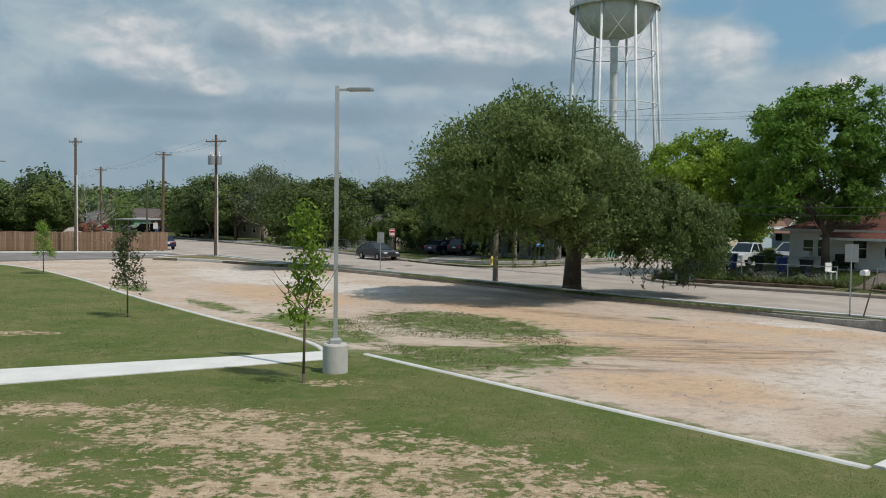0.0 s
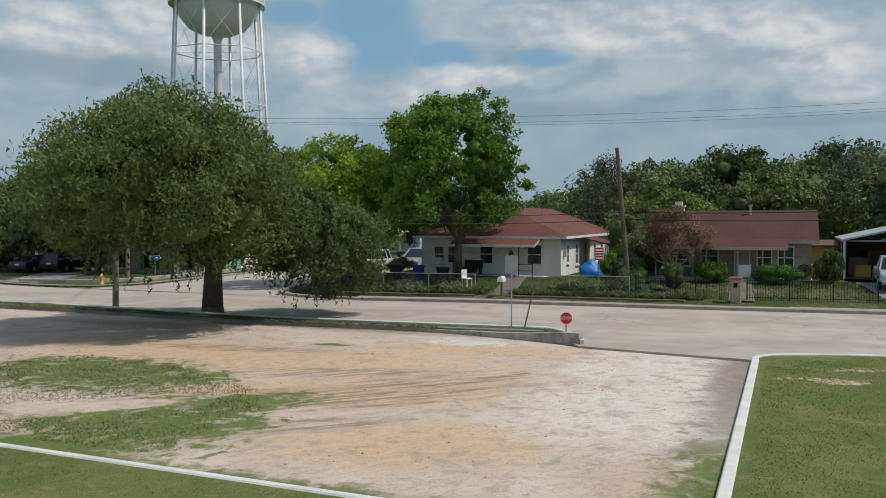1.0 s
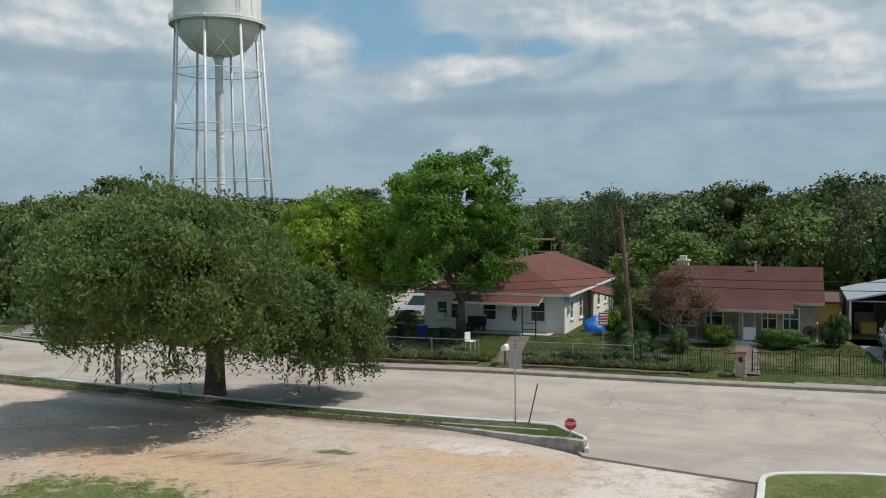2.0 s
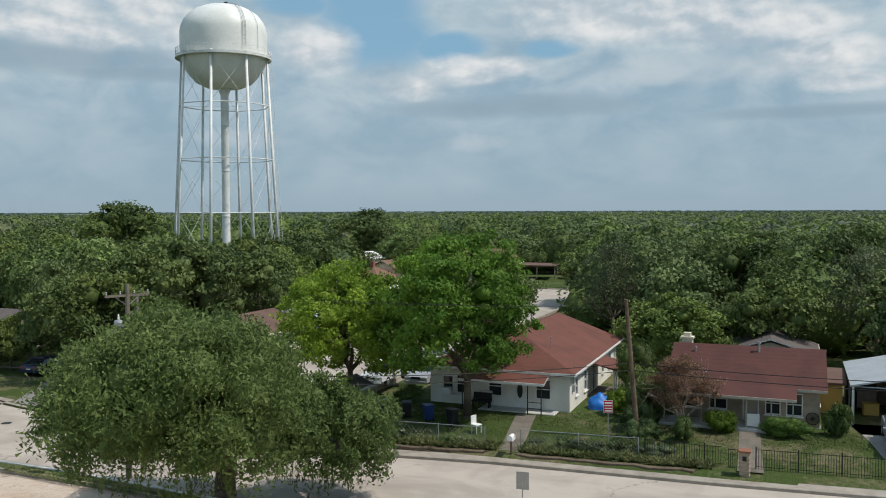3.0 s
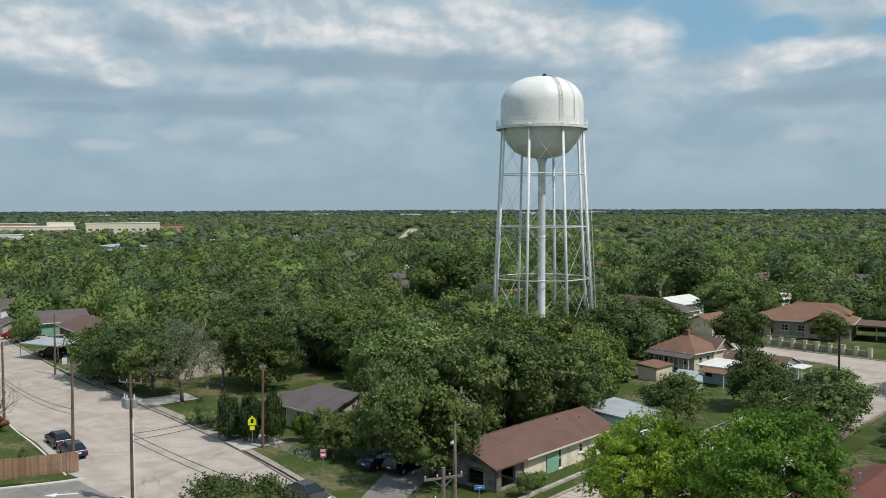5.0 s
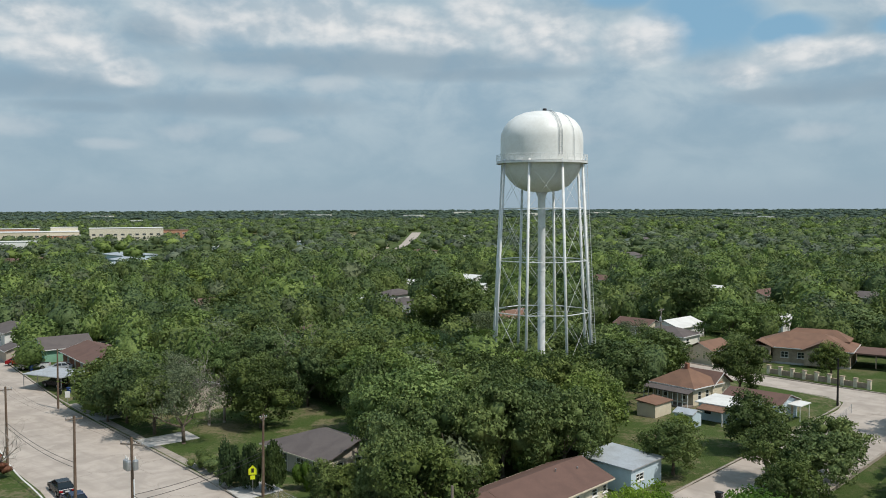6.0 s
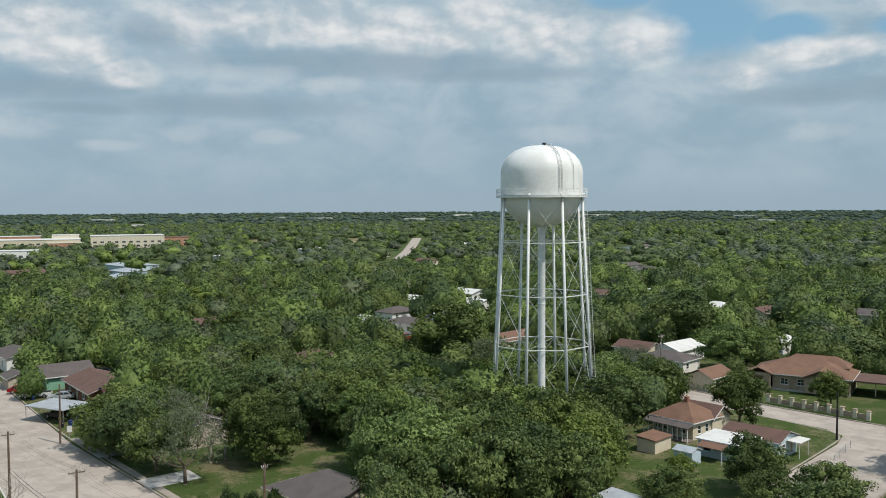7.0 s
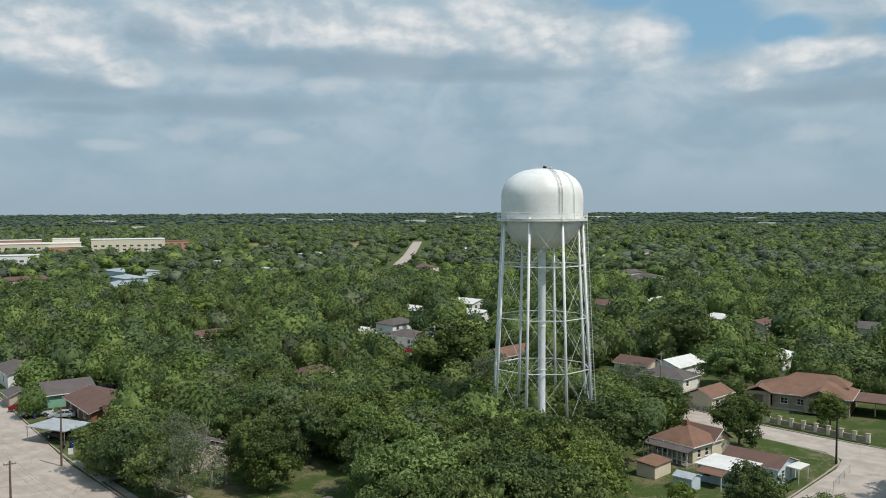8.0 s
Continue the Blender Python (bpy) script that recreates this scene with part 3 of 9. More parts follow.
def lathe(bm, profile, seg=32, cx=0.0, cy=0.0):
    """A turned form from (radius, height) pairs, from the bottom up."""
    rings = []
    for r, z in profile:
        if r < 1e-4:
            rings.append([bm.verts.new((cx, cy, z))])
        else:
            rings.append([bm.verts.new((cx + r * math.cos(2 * math.pi * i / seg), cy + r * math.sin(2 * math.pi * i / seg), z)) for i in range(seg)])
    for lo, hi in zip(rings, rings[1:]):
        for i in range(seg):
            j = (i + 1) % seg
            if len(lo) == 1 and len(hi) > 1:
                bm.faces.new((lo[0], hi[j], hi[i]))
            elif len(hi) == 1 and len(lo) > 1:
                bm.faces.new((lo[i], lo[j], hi[0]))
            elif len(lo) > 1:
                bm.faces.new((lo[i], lo[j], hi[j], hi[i]))
    for ring, flip in ((rings[0], True), (rings[-1], False)):
        if len(ring) > 1:
            bm.faces.new(ring[::-1] if flip else ring)
    return bm


def slab(bm, poly, z0, z1):
    """A flat plate over a polygon, with sides down to z0."""
    area = sum(a[0] * b[1] - b[0] * a[1] for a, b in zip(poly, poly[1:] + poly[:1]))
    pts = poly if area > 0 else poly[::-1]
    lo, hi = [bm.verts.new((x, y, z0)) for x, y in pts], [bm.verts.new((x, y, z1)) for x, y in pts]
    for a, b, c in tessellate_polygon([[Vector((x, y, 0)) for x, y in pts]]):
        p, q, r = pts[a], pts[b], pts[c]
        up = (q[0] - p[0]) * (r[1] - p[1]) - (q[1] - p[1]) * (r[0] - p[0]) > 0
        t = (a, b, c) if up else (c, b, a)
        bm.faces.new([hi[i] for i in t])
        bm.faces.new([lo[i] for i in t[::-1]])
    for i in range(len(pts)):
        j = (i + 1) % len(pts)
        bm.faces.new((lo[i], lo[j], hi[j], hi[i]))
    return bm


def plate(bm, pts, thick):
    """A sloping plate: its upper corners, and its thickness straight down."""
    hi = [bm.verts.new(p) for p in pts]
    lo = [bm.verts.new((p[0], p[1], p[2] - thick)) for p in pts]
    bm.faces.new(hi)
    bm.faces.new(lo[::-1])
    for i in range(len(pts)):
        j = (i + 1) % len(pts)
        bm.faces.new((lo[i], lo[j], hi[j], hi[i]))
    bmesh.ops.recalc_face_normals(bm, faces=bm.faces)
    return bm


def smooth_line(pts, step=1.5):
    """A polyline rounded at its corners and cut into short pieces."""
    p = [Vector((*q, 0)) for q in pts]
    for _ in range(2):
        q = [p[0]]
        for a, b in zip(p, p[1:]):
            q += [a.lerp(b, 0.25), a.lerp(b, 0.75)]
        p = q + [p[-1]]
    return [(v.x, v.y) for v in p]


def strip(bm, pts, width, z0, z1, side=1.0):
    """A kerb: a bar along a line, lying to its left (side 1) or right (-1), with a chamfered top."""
    rows = []
    for i, (x, y) in enumerate(pts):
        a, b = pts[max(i - 1, 0)], pts[min(i + 1, len(pts) - 1)]
        d = Vector((b[0] - a[0], b[1] - a[1])).normalized()
        nx, ny = -d.y * side, d.x * side
        c = 0.03
        rows.append([bm.verts.new((x + nx * w, y + ny * w, z)) for w, z in ((0, z0), (0, z1 - c), (c, z1), (width - c, z1), (width, z1 - c), (width, z0))])
    for a, b in zip(rows, rows[1:]):
        for i in range(5):
            bm.faces.new((a[i], b[i], b[i + 1], a[i + 1]))
    bm.faces.new(rows[0])
    bm.faces.new(rows[-1][::-1])
    bmesh.ops.recalc_face_normals(bm, faces=bm.faces)
    return bm


def offset_line(pts, w):
    out = []
    for i, (x, y) in enumerate(pts):
        a, b = pts[max(i - 1, 0)], pts[min(i + 1, len(pts) - 1)]
        d = Vector((b[0] - a[0], b[1] - a[1])).normalized()
        out.append((x - d.y * w, y + d.x * w))
    return out


def near_line(x, y, pts):
    best = 1e9
    for (ax, ay), (bx, by) in zip(pts, pts[1:]):
        dx, dy = bx - ax, by - ay
        t = max(0.0, min(1.0, ((x - ax) * dx + (y - ay) * dy) / (dx * dx + dy * dy)))
        best = min(best, math.hypot(x - ax - t * dx, y - ay - t * dy))
    return best


def smoothstep(a, b, x):
    t = max(0.0, min(1.0, (x - a) / (b - a)))
    return t * t * (3 - 2 * t)


# ---- the plan: streets, lot and lawns ----
FAR_KERB_A = [(150, -70), (58, 14.5), (36.2, 34.3), (30.3, 39.4), (21.5, 47.8), (14.3, 53.6), (12.6, 57.2), (13.6, 61.4), (22.0, 69.3), (76.0, 121.5), (82.5, 126.5), (88, 123), (200, 10)]
FAR_KERB_B = [(-330, 560), (-150, 297), (-72.8, 176), (-48.7, 139.0), (-21.5, 103.5), (-11.5, 88.5), (-3.2, 74.2), (-1.0, 71.0), (2.2, 68.4), (6.2, 69.6), (12.5, 76.6), (66.5, 129.2), (69.6, 133.5), (69.0, 137.5), (48, 169), (-20, 275), (-120, 430)]
CROSS_FAR = [(210, -14), (150, 57), (92, 125.5), (79.0, 139.5), (66.3, 155.5), (56, 172), (-10, 276), (-110, 432)]
NEAR_KERB_LEFT = [(-340, 552), (-160, 290), (-84, 168), (-54.0, 124.5), (-43.4, 106.5), (-37.4, 98.5), (-30.4, 87.4)]
LOT_EDGE = [(-23.5, 80.6), (-22.0, 79.6), (-12.7, 68.4), (-3.4, 58.8), (2.4, 52.2), (5.9, 47.6), (10.0, 42.9), (14.8, 38.3), (18.0, 35.5)]
LAWN_KERB = [(7.62, 14.18), (-2.1, 25.2)]
LEFT_KERB = [(-3.3, 25.4), (-3.7, 26.6), (-4.5, 28.0), (-6.3, 30.3), (-8.4, 32.7), (-11.7, 36.9), (-15.8, 42.3), (-22.0, 51.2), (-29.8, 61.0), (-36.0, 66.0)]
RIGHT_KERB = [(7.62, 14.18), (20.3, 26.4)]
ROAD_KERB_RIGHT = [(20.3, 26.4), (20.9, 26.9), (21.8, 26.9), (25.2, 25.0), (47, 7), (140, -80)]


def yard_height(x, y):
    """The blocks beyond the street rise a little from the kerb towards the houses."""
    d = near_line(x, y, FAR_KERB_A[:6])
    rise = 0.16 + 0.17 * smoothstep(0.6, 0.95, d) + 0.55 * smoothstep(2.0, 8.5, d)
    return rise * smoothstep(60.0, 30.0, d) + 0.3 * smoothstep(30.0, 60.0, d)


def flat_block(name, poly, z, material, label):
    return setting(name, slab(bmesh.new(), poly, -0.6, z), material, label, "ground")


# one sheet to the horizon
bm = bmesh.new()
R0 = [30, 80, 160, 320, 640, 1300, 2600, 4900]
hub = bm.verts.new((10, 60, -0.25))
rings = [[bm.verts.new((10 + r * math.cos(2 * math.pi * i / 48), 60 + r * math.sin(2 * math.pi * i / 48), -0.25)) for i in range(48)] for r in R0]
for i in range(48):
    bm.faces.new((hub, rings[0][i], rings[0][(i + 1) % 48]))
for lo, hi in zip(rings, rings[1:]):
    for i in range(48):
        bm.faces.new((lo[i], hi[i], hi[(i + 1) % 48], lo[(i + 1) % 48]))
setting("ground", bm, FIELD, "green and brown grassy land reaching to the horizon", "ground")

far_a, far_b, cross_far = smooth_line(FAR_KERB_A), smooth_line(FAR_KERB_B), smooth_line(CROSS_FAR)
near_l, lot_edge = smooth_line(NEAR_KERB_LEFT), smooth_line(LOT_EDGE)
left_kerb, road_kerb_r = smooth_line(LEFT_KERB), smooth_line(ROAD_KERB_RIGHT)

# street surfaces
main_street = [p for p in FAR_KERB_B if p[1] > 71.5][:7] + [(14.5, 54.5)] + [p for p in FAR_KERB_A if p[1] < 54][::-1] + [(136, -84)] + ROAD_KERB_RIGHT[::-1] + [(16.9, 31.5)] + LOT_EDGE[::-1] + [(-26, 82), (-28.5, 84.6)] + NEAR_KERB_LEFT[::-1]
bm = slab(bmesh.new(), main_street, -0.6, 0.0)
setting("road", bm, ROAD, "pale worn concrete street with fine cracks", "road")
side = [(14.3, 53.6), (12.6, 57.2), (13.6, 61.4), (22.0, 69.3), (76.0, 121.5), (69.6, 133.5), (66.5, 129.2), (12.5, 76.6), (6.2, 69.6), (2.2, 68.4), (-1.0, 71.0), (-3.2, 74.2)]
bm = slab(bmesh.new(), side, -0.6, 0.004)
setting("road_side", bm, ROAD, "pale concrete side street between two blocks", "road")
cross = CROSS_FAR + [(-120, 430), (-20, 275), (48, 169), (69.0, 137.5), (69.6, 133.5), (76.0, 121.5), (82.5, 126.5), (88, 123), (200, 10)]
bm = slab(bmesh.new(), cross, -0.6, 0.007)
setting("road_cross", bm, ROAD, "pale concrete cross street by the stone house", "road")

# gravel lot, lawns, kerbs
lot = [(7.62, 14.18), (20.5, 26.6), (17.0, 31.5), (16.4, 33.8)] + LOT_EDGE[::-1] + [(-27, 78), (-40, 70), (-36.0, 66.0)] + LEFT_KERB[::-1] + [(-2.1, 25.2)]
bm = slab(bmesh.new(), lot, -0.6, -0.08)
setting("ground_lot", bm, LOT, "pale pinkish gravel lot with orange soil and grass patches", "ground")
drive = [(-27.5, 77.0), (-24.3, 80.8), (-29.0, 86.0), (-44, 81), (-80, 60), (-72, 48), (-40, 66)]
bm = slab(bmesh.new(), drive, -0.6, 0.016)
setting("road_drive", bm, ASPHALT, "grey asphalt drive into the parking lot", "road")
lawn_near = [(7.62, 14.18), (-2.1, 25.2), (-3.1, 24.1), (-11.2, 19.2), (-26, 10), (-60, -12), (-40, -60), (60, -70), (140, -80), (47, 7), (25.2, 25.0), (21.8, 26.9), (20.9, 26.9), (20.3, 26.4)]
bm = slab(bmesh.new(), lawn_near, -0.6, 0.0)
setting("ground_lawn", bm, LAWN, "dry green lawn with bare sandy patches", "lawn")
lawn_left = [(-3.4, 25.7)] + LEFT_KERB[1:] + [(-70, 40), (-60, -9), (-26, 13.0), (-12.0, 21.4)]
bm = slab(bmesh.new(), lawn_left, -0.6, 0.002)
setting("ground_lawn_left", bm, LAWN, "mown green lawn beside the path", "lawn")
path_poly = [(-3.0, 24.2), (-3.4, 25.6), (-12.0, 21.4), (-26, 13.0), (-60, -9), (-60, -11.9), (-26, 10.1), (-11.2, 19.3)]
setting("pavement_path", slab(bmesh.new(), path_poly, -0.6, 0.014), WALK, "pale concrete footpath across the lawn", "path")
setting("trim_kerb_near", strip(bmesh.new(), LAWN_KERB, 0.2, -0.4, 0.03, 1), KERB, "white concrete kerb edging the lawn", "kerb")
setting("trim_kerb_left", strip(bmesh.new(), left_kerb, 0.2, -0.4, 0.03, 1), KERB, "white concrete kerb curving beside the lot", "kerb")
setting("trim_kerb_right", strip(bmesh.new(), RIGHT_KERB, 0.24, -0.4, 0.05, -1), KERB, "white concrete kerb along the lawn's side", "kerb")
setting("trim_kerb_corner", strip(bmesh.new(), road_kerb_r, 0.2, -0.4, 0.06, -1), KERB, "white concrete kerb between lawn and street", "kerb")
setting("trim_kerb_far", strip(bmesh.new(), far_a, 0.35, -0.2, 0.16, 1), KERB_OLD, "stained old concrete kerb along the street", "kerb")
setting("trim_kerb_block", strip(bmesh.new(), far_b, 0.3, -0.2, 0.16, 1), KERB_OLD, "old concrete kerb round the block", "kerb")
setting("trim_kerb_cross", strip(bmesh.new(), cross_far, 0.3, -0.2, 0.16, 1), KERB_OLD, "old concrete kerb of the cross street", "kerb")
setting("trim_kerb_street", strip(bmesh.new(), near_l, 0.2, -0.2, 0.15, -1), KERB, "pale kerb of the street's near side", "kerb")
# low bank with two kerbs between lot and street
edge_strip = [p for p in lot_edge]
bank = edge_strip + offset_line(edge_strip, -0.75)[::-1]
bm = slab(bmesh.new(), bank, -0.6, 0.12)
setting("ground_verge", bm, YARD, "narrow grassy verge between lot and street", "grass verge")
setting("trim_kerb_lot", strip(bmesh.new(), edge_strip, 0.16, -0.2, 0.2, 1), KERB, "pale kerb on the street side of the verge", "kerb")
setting("trim_kerb_verge", strip(bmesh.new(), offset_line(edge_strip, -0.75), 0.14, -0.2, 0.15, -1), KERB_OLD, "old kerb on the lot side of the verge", "kerb")
# retaining wall that grows out of the verge's kerb and ends at the entrance
WALL_RUN = [(13.4, 38.4, 0.05), (14.6, 36.7, 0.08), (15.5, 35.2, 0.13), (16.2, 33.9, 0.22), (16.8, 32.7, 0.36), (17.2, 31.9, 0.4)]
bm = bmesh.new()
for (ax, ay, az), (bx, by, bz) in zip(WALL_RUN, WALL_RUN[1:]):
    d = Vector((bx - ax, by - ay)).normalized() * 0.28
    nx, ny = -d.y, d.x
    v = [bm.verts.new(p) for p in ((ax, ay, -0.4), (bx, by, -0.4), (bx + nx, by + ny, -0.4), (ax + nx, ay + ny, -0.4), (ax, ay, az), (bx, by, bz), (bx + nx, by + ny, bz), (ax + nx, ay + ny, az))]
    for f in ((4, 5, 6, 7), (0, 1, 5, 4), (2, 3, 7, 6), (1, 2, 6, 5), (3, 0, 4, 7)):
        bm.faces.new([v[k] for k in f])
bmesh.ops.remove_doubles(bm, verts=bm.verts, dist=0.06)
bmesh.ops.recalc_face_normals(bm, faces=bm.faces)
setting("wall_retaining", bm, WALL_STONE, "low stained concrete retaining wall at the lot entrance", "wall")
setting("ground_bank", slab(bmesh.new(), [(13.5, 38.5), (14.7, 36.8), (15.6, 35.3), (16.3, 34.0), (16.9, 32.8), (17.35, 32.1), (18.0, 33.2), (18.1, 35.4), (14.9, 38.3), (13.9, 39.3)], -0.6, 0.09), YARD, "grassy bank behind the low wall", "grass verge")
setting("trim_kerb_end", strip(bmesh.new(), [(17.3, 31.7), (18.2, 33.2), (18.2, 35.5), (14.9, 38.5)], 0.16, -0.4, 0.17, 1), KERB, "white kerb round the end of the bank", "kerb")

# the blocks beyond the street
u_front, v_front = Vector((-0.72, 0.694)), Vector((0.694, 0.72))
bm = bmesh.new()
cols, rows_n = 46, 18
vs = []
for i in range(cols + 1):
    a = -70 + 92 * i / cols
    row = []
    for j in range(rows_n + 1):
        w = 0.25 + 62 * (j / rows_n) ** 1.6
        q = Vector((30.3, 39.4)) + u_front * a + v_front * w
        row.append(bm.verts.new((q.x, q.y, yard_height(q.x, q.y))))
    vs.append(row)
for i in range(cols):
    for j in range(rows_n):
        bm.faces.new((vs[i][j], vs[i + 1][j], vs[i + 1][j + 1], vs[i][j + 1]))
bmesh.ops.recalc_face_normals(bm, faces=bm.faces)
for f in bm.faces:
    f.smooth = True
setting("ground_yards", bm, YARD, "grassy front yards rising gently from the street", "lawn")
bm = slab(bmesh.new(), [FAR_KERB_B[i] for i in range(len(FAR_KERB_B))], -0.6, 0.13)
setting("ground_block", bm, YARD, "grassy block of yards and trees between the streets", "ground")
island = [(-26.2, 74.4), (-26.2, 77.5), (-25.3, 79.3), (-23.8, 80.4), (-22.3, 79.2), (-12.8, 68.0), (-13.8, 67.2), (-22.5, 73.6)]
bm = slab(bmesh.new(), island, -0.6, 0.13)
setting("ground_island", bm, DRY, "dry grass island by the parking lot entrance", "lawn")
setting("trim_kerb_island", strip(bmesh.new(), smooth_line(island + island[:2]), 0.18, -0.2, 0.17, -1), KERB, "pale kerb round the grass island", "kerb")
verge_left = [(-28.9, 86.3), (-30.6, 88.0), (-37.6, 99.1), (-43.7, 107.1), (-54.3, 125), (-84, 168.6), (-100, 160), (-70, 108), (-46, 82.5)]
bm = slab(bmesh.new(), verge_left, -0.6, 0.12)
setting("ground_verge_left", bm, YARD, "grassy yard beyond the wooden fence", "lawn")
setting("trim_kerb_drive", strip(bmesh.new(), smooth_line([(-28.6, 86.4), (-31, 85.2), (-44, 81.2), (-80, 60.2)]), 0.2, -0.2, 0.17, 1), KERB, "pale kerb between drive and fence", "kerb")
for i, poly in enumerate([[(21.9, 48.4), (22.9, 47.6), (27.4, 53.3), (26.4, 54.1)], [(31.7, 39.9), (32.7, 39.0), (37.6, 44.4), (36.7, 45.1)], [(37.7, 34.4), (39.9, 32.4), (46.2, 40.8), (43.6, 43.2)]]):
    bm = bmesh.new()
    n_seg = 8
    (ax, ay), (bx, by), (cx, cy), (dx, dy) = poly
    rows2 = []
    for k in range(n_seg + 1):
        t = k / n_seg
        l, r = (ax + (dx - ax) * t, ay + (dy - ay) * t), (bx + (cx - bx) * t, by + (cy - by) * t)
        rows2.append([bm.verts.new((x, y, yard_height(x, y) + 0.03)) for x, y in (l, r)])
    for a, b in zip(rows2, rows2[1:]):
        bm.faces.new((a[0], a[1], b[1], b[0]))
    bmesh.ops.solidify(bm, geom=bm.faces[:], thickness=0.06)
    bmesh.ops.recalc_face_normals(bm, faces=bm.faces)
    setting("pavement_front_walk", bm, KERB_OLD if i < 2 else CONCRETE, "concrete front walk from the street to the porch" if i < 2 else "pale concrete driveway beside the red-roofed house", "path")

# low earth ledge behind the footway, open at the walks
for line in ([(30.0, 41.0), (22.95, 47.75)], [(21.5, 49.1), (15.2, 54.2)]):
    k = 12
    (ax, ay), (bx, by) = line
    pts = [(ax + (bx - ax) * i / k + 0.12 * math.sin(2.3 * i + ax), ay + (by - ay) * i / k + 0.1 * math.sin(1.7 * i)) for i in range(k + 1)]
    setting("trim_earth_ledge", strip(bmesh.new(), pts, 0.34, -0.2, 0.37, 1), SOIL, "dark crumbling earth ledge behind the footway", "ledge")

# footway along the block, with drive aprons down to the street
block_line = [(-49.4, 141.2), (-22.6, 105.6), (-12.9, 90.4), (-4.4, 76.0)]
setting("pavement_block", strip(bmesh.new(), block_line, 1.1, -0.2, 0.16, 1), KERB_OLD, "worn concrete footway along the block", "pavement")
for poly, m, lab in (([(-17.6, 97.9), (-15.4, 94.4), (-11.5, 97.4), (-14.0, 101.0)], CONCRETE, "concrete drive apron before the grey house"), ([(-33.2, 119.2), (-30.6, 115.6), (-25.0, 119.6), (-27.6, 123.4)], CONCRETE, "cracked concrete drive of the shabby house"),
                     ([(-44.6, 134.2), (-41.8, 130.2), (-35.8, 133.8), (-38.6, 138.0)], CONCRETE, "pale concrete drive by the carport"), ([(-3.6, 75.6), (-1.2, 72.6), (4.2, 86.0), (0.4, 89.6)], ASPHALT, "dark drive beside the stone house")):
    setting("pavement_drive", slab(bmesh.new(), poly, -0.3, 0.175), m, lab, "driveway")


# ---- the water tower ----
def water_tower(x, y):
    t = thing("water_tower", pose(x, y, 0.1), "white painted steel water tower on eight slender legs", "water tower")
    R, ring_z = 6.5, 37.3
    prof = [(1.0, 32.55), (2.6, 32.75), (4.2, 33.5), (5.2, 34.6), (6.0, 35.8), (6.4, 37.0), (R, 37.9), (R, 41.0), (6.36, 41.9), (5.95, 42.8), (5.25, 43.7), (4.2, 44.45), (2.9, 44.98), (1.3, 45.25), (0, 45.3)]
    tank = part("tank", lathe(bmesh.new(), prof, 64), TANK, t, "white domed steel tank with faint stains", smooth=True)
    part("riser", lathe(bmesh.new(), [(0.95, -0.2), (0.85, 0.5), (0.6, 1.2), (0.6, 31.6), (1.0, 32.7)], 24), STEEL, t, "white central riser pipe", smooth=True)
    for z in (6, 13, 20, 27):
        part("riser_band", lathe(bmesh.new(), [(0.62, z), (0.65, z + 0.05), (0.65, z + 0.2), (0.62, z + 0.25)], 24), STEEL, t)
    bm = bmesh.new()
    for i in range(64):
        a, b = 2 * math.pi * i / 64, 2 * math.pi * (i + 1) / 64
        q = [(r * math.cos(w), r * math.sin(w)) for w in (a, b) for r in (R - 0.05, 7.2)]
        for z0, z1 in ((ring_z - 0.02, ring_z + 0.06),):
            v = [bm.verts.new((*q[k], z)) for z in (z0, z1) for k in (0, 1, 3, 2)]
            for f in ((3, 2, 1, 0), (4, 5, 6, 7), (1, 2, 6, 5)):
                bm.faces.new([v[k] for k in f])
        v = [bm.verts.new((7.2 * math.cos(w), 7.2 * math.sin(w), z)) for w, z in ((a, ring_z - 0.3), (b, ring_z - 0.3), (b, ring_z + 0.06), (a, ring_z + 0.06))]
        bm.faces.new(v)
    bmesh.ops.remove_doubles(bm, verts=bm.verts, dist=0.001)
    walkway = part("walkway", bm, STEEL, t, "white steel balcony round the tank")
    for h, r in ((0.55, 0.02), (1.05, 0.03)):
        bm = bmesh.new()
        pts = [Vector((7.15 * math.cos(2 * math.pi * i / 64), 7.15 * math.sin(2 * math.pi * i / 64), ring_z + h)) for i in range(64)]
        for i in range(64):
            tube(bm, pts[i], pts[(i + 1) % 64], r, seg=5)
        part("rail", bm, STEEL, walkway)
    for i in range(32):
        a, b = 2 * math.pi * i / 32, 2 * math.pi * (i + 0.5) / 32
        bm = tube(bmesh.new(), (7.15 * math.cos(a), 7.15 * math.sin(a), ring_z), (7.15 * math.cos(a), 7.15 * math.sin(a), ring_z + 1.07), 0.025, seg=5)
        tube(bm, (7.15 * math.cos(a), 7.15 * math.sin(a), ring_z + 0.05), (7.15 * math.cos(b), 7.15 * math.sin(b), ring_z + 1.05), 0.018, seg=4)
        part("rail_post", bm, STEEL, walkway)
    # legs: eight, splayed
    to_eye, right = Vector((-0.172, -0.985, 0)), Vector((0.985, -0.172, 0))
    foot, head, zh = 8.5, 6.55, 37.6

    def leg_at(k, z):
        w = radians(-16.6 + 45 * k)
        d = to_eye * math.cos(w) + right * math.sin(w)
        r = foot + (head - foot) * z / zh
        return Vector((d.x * r, d.y * r, z))

    LEVELS = (5.4, 13.7, 21.8, 30.0)
    for k in range(8):
        part("leg", tube(bmesh.new(), leg_at(k, -0.1), leg_at(k, zh), 0.22, 0.2, 12), STEEL, t, smooth=True)
        bm = box(bmesh.new(), *leg_at(k, 0.1).xy, 0.1, 1.3, 1.3, 0.7, bevel=0.08)
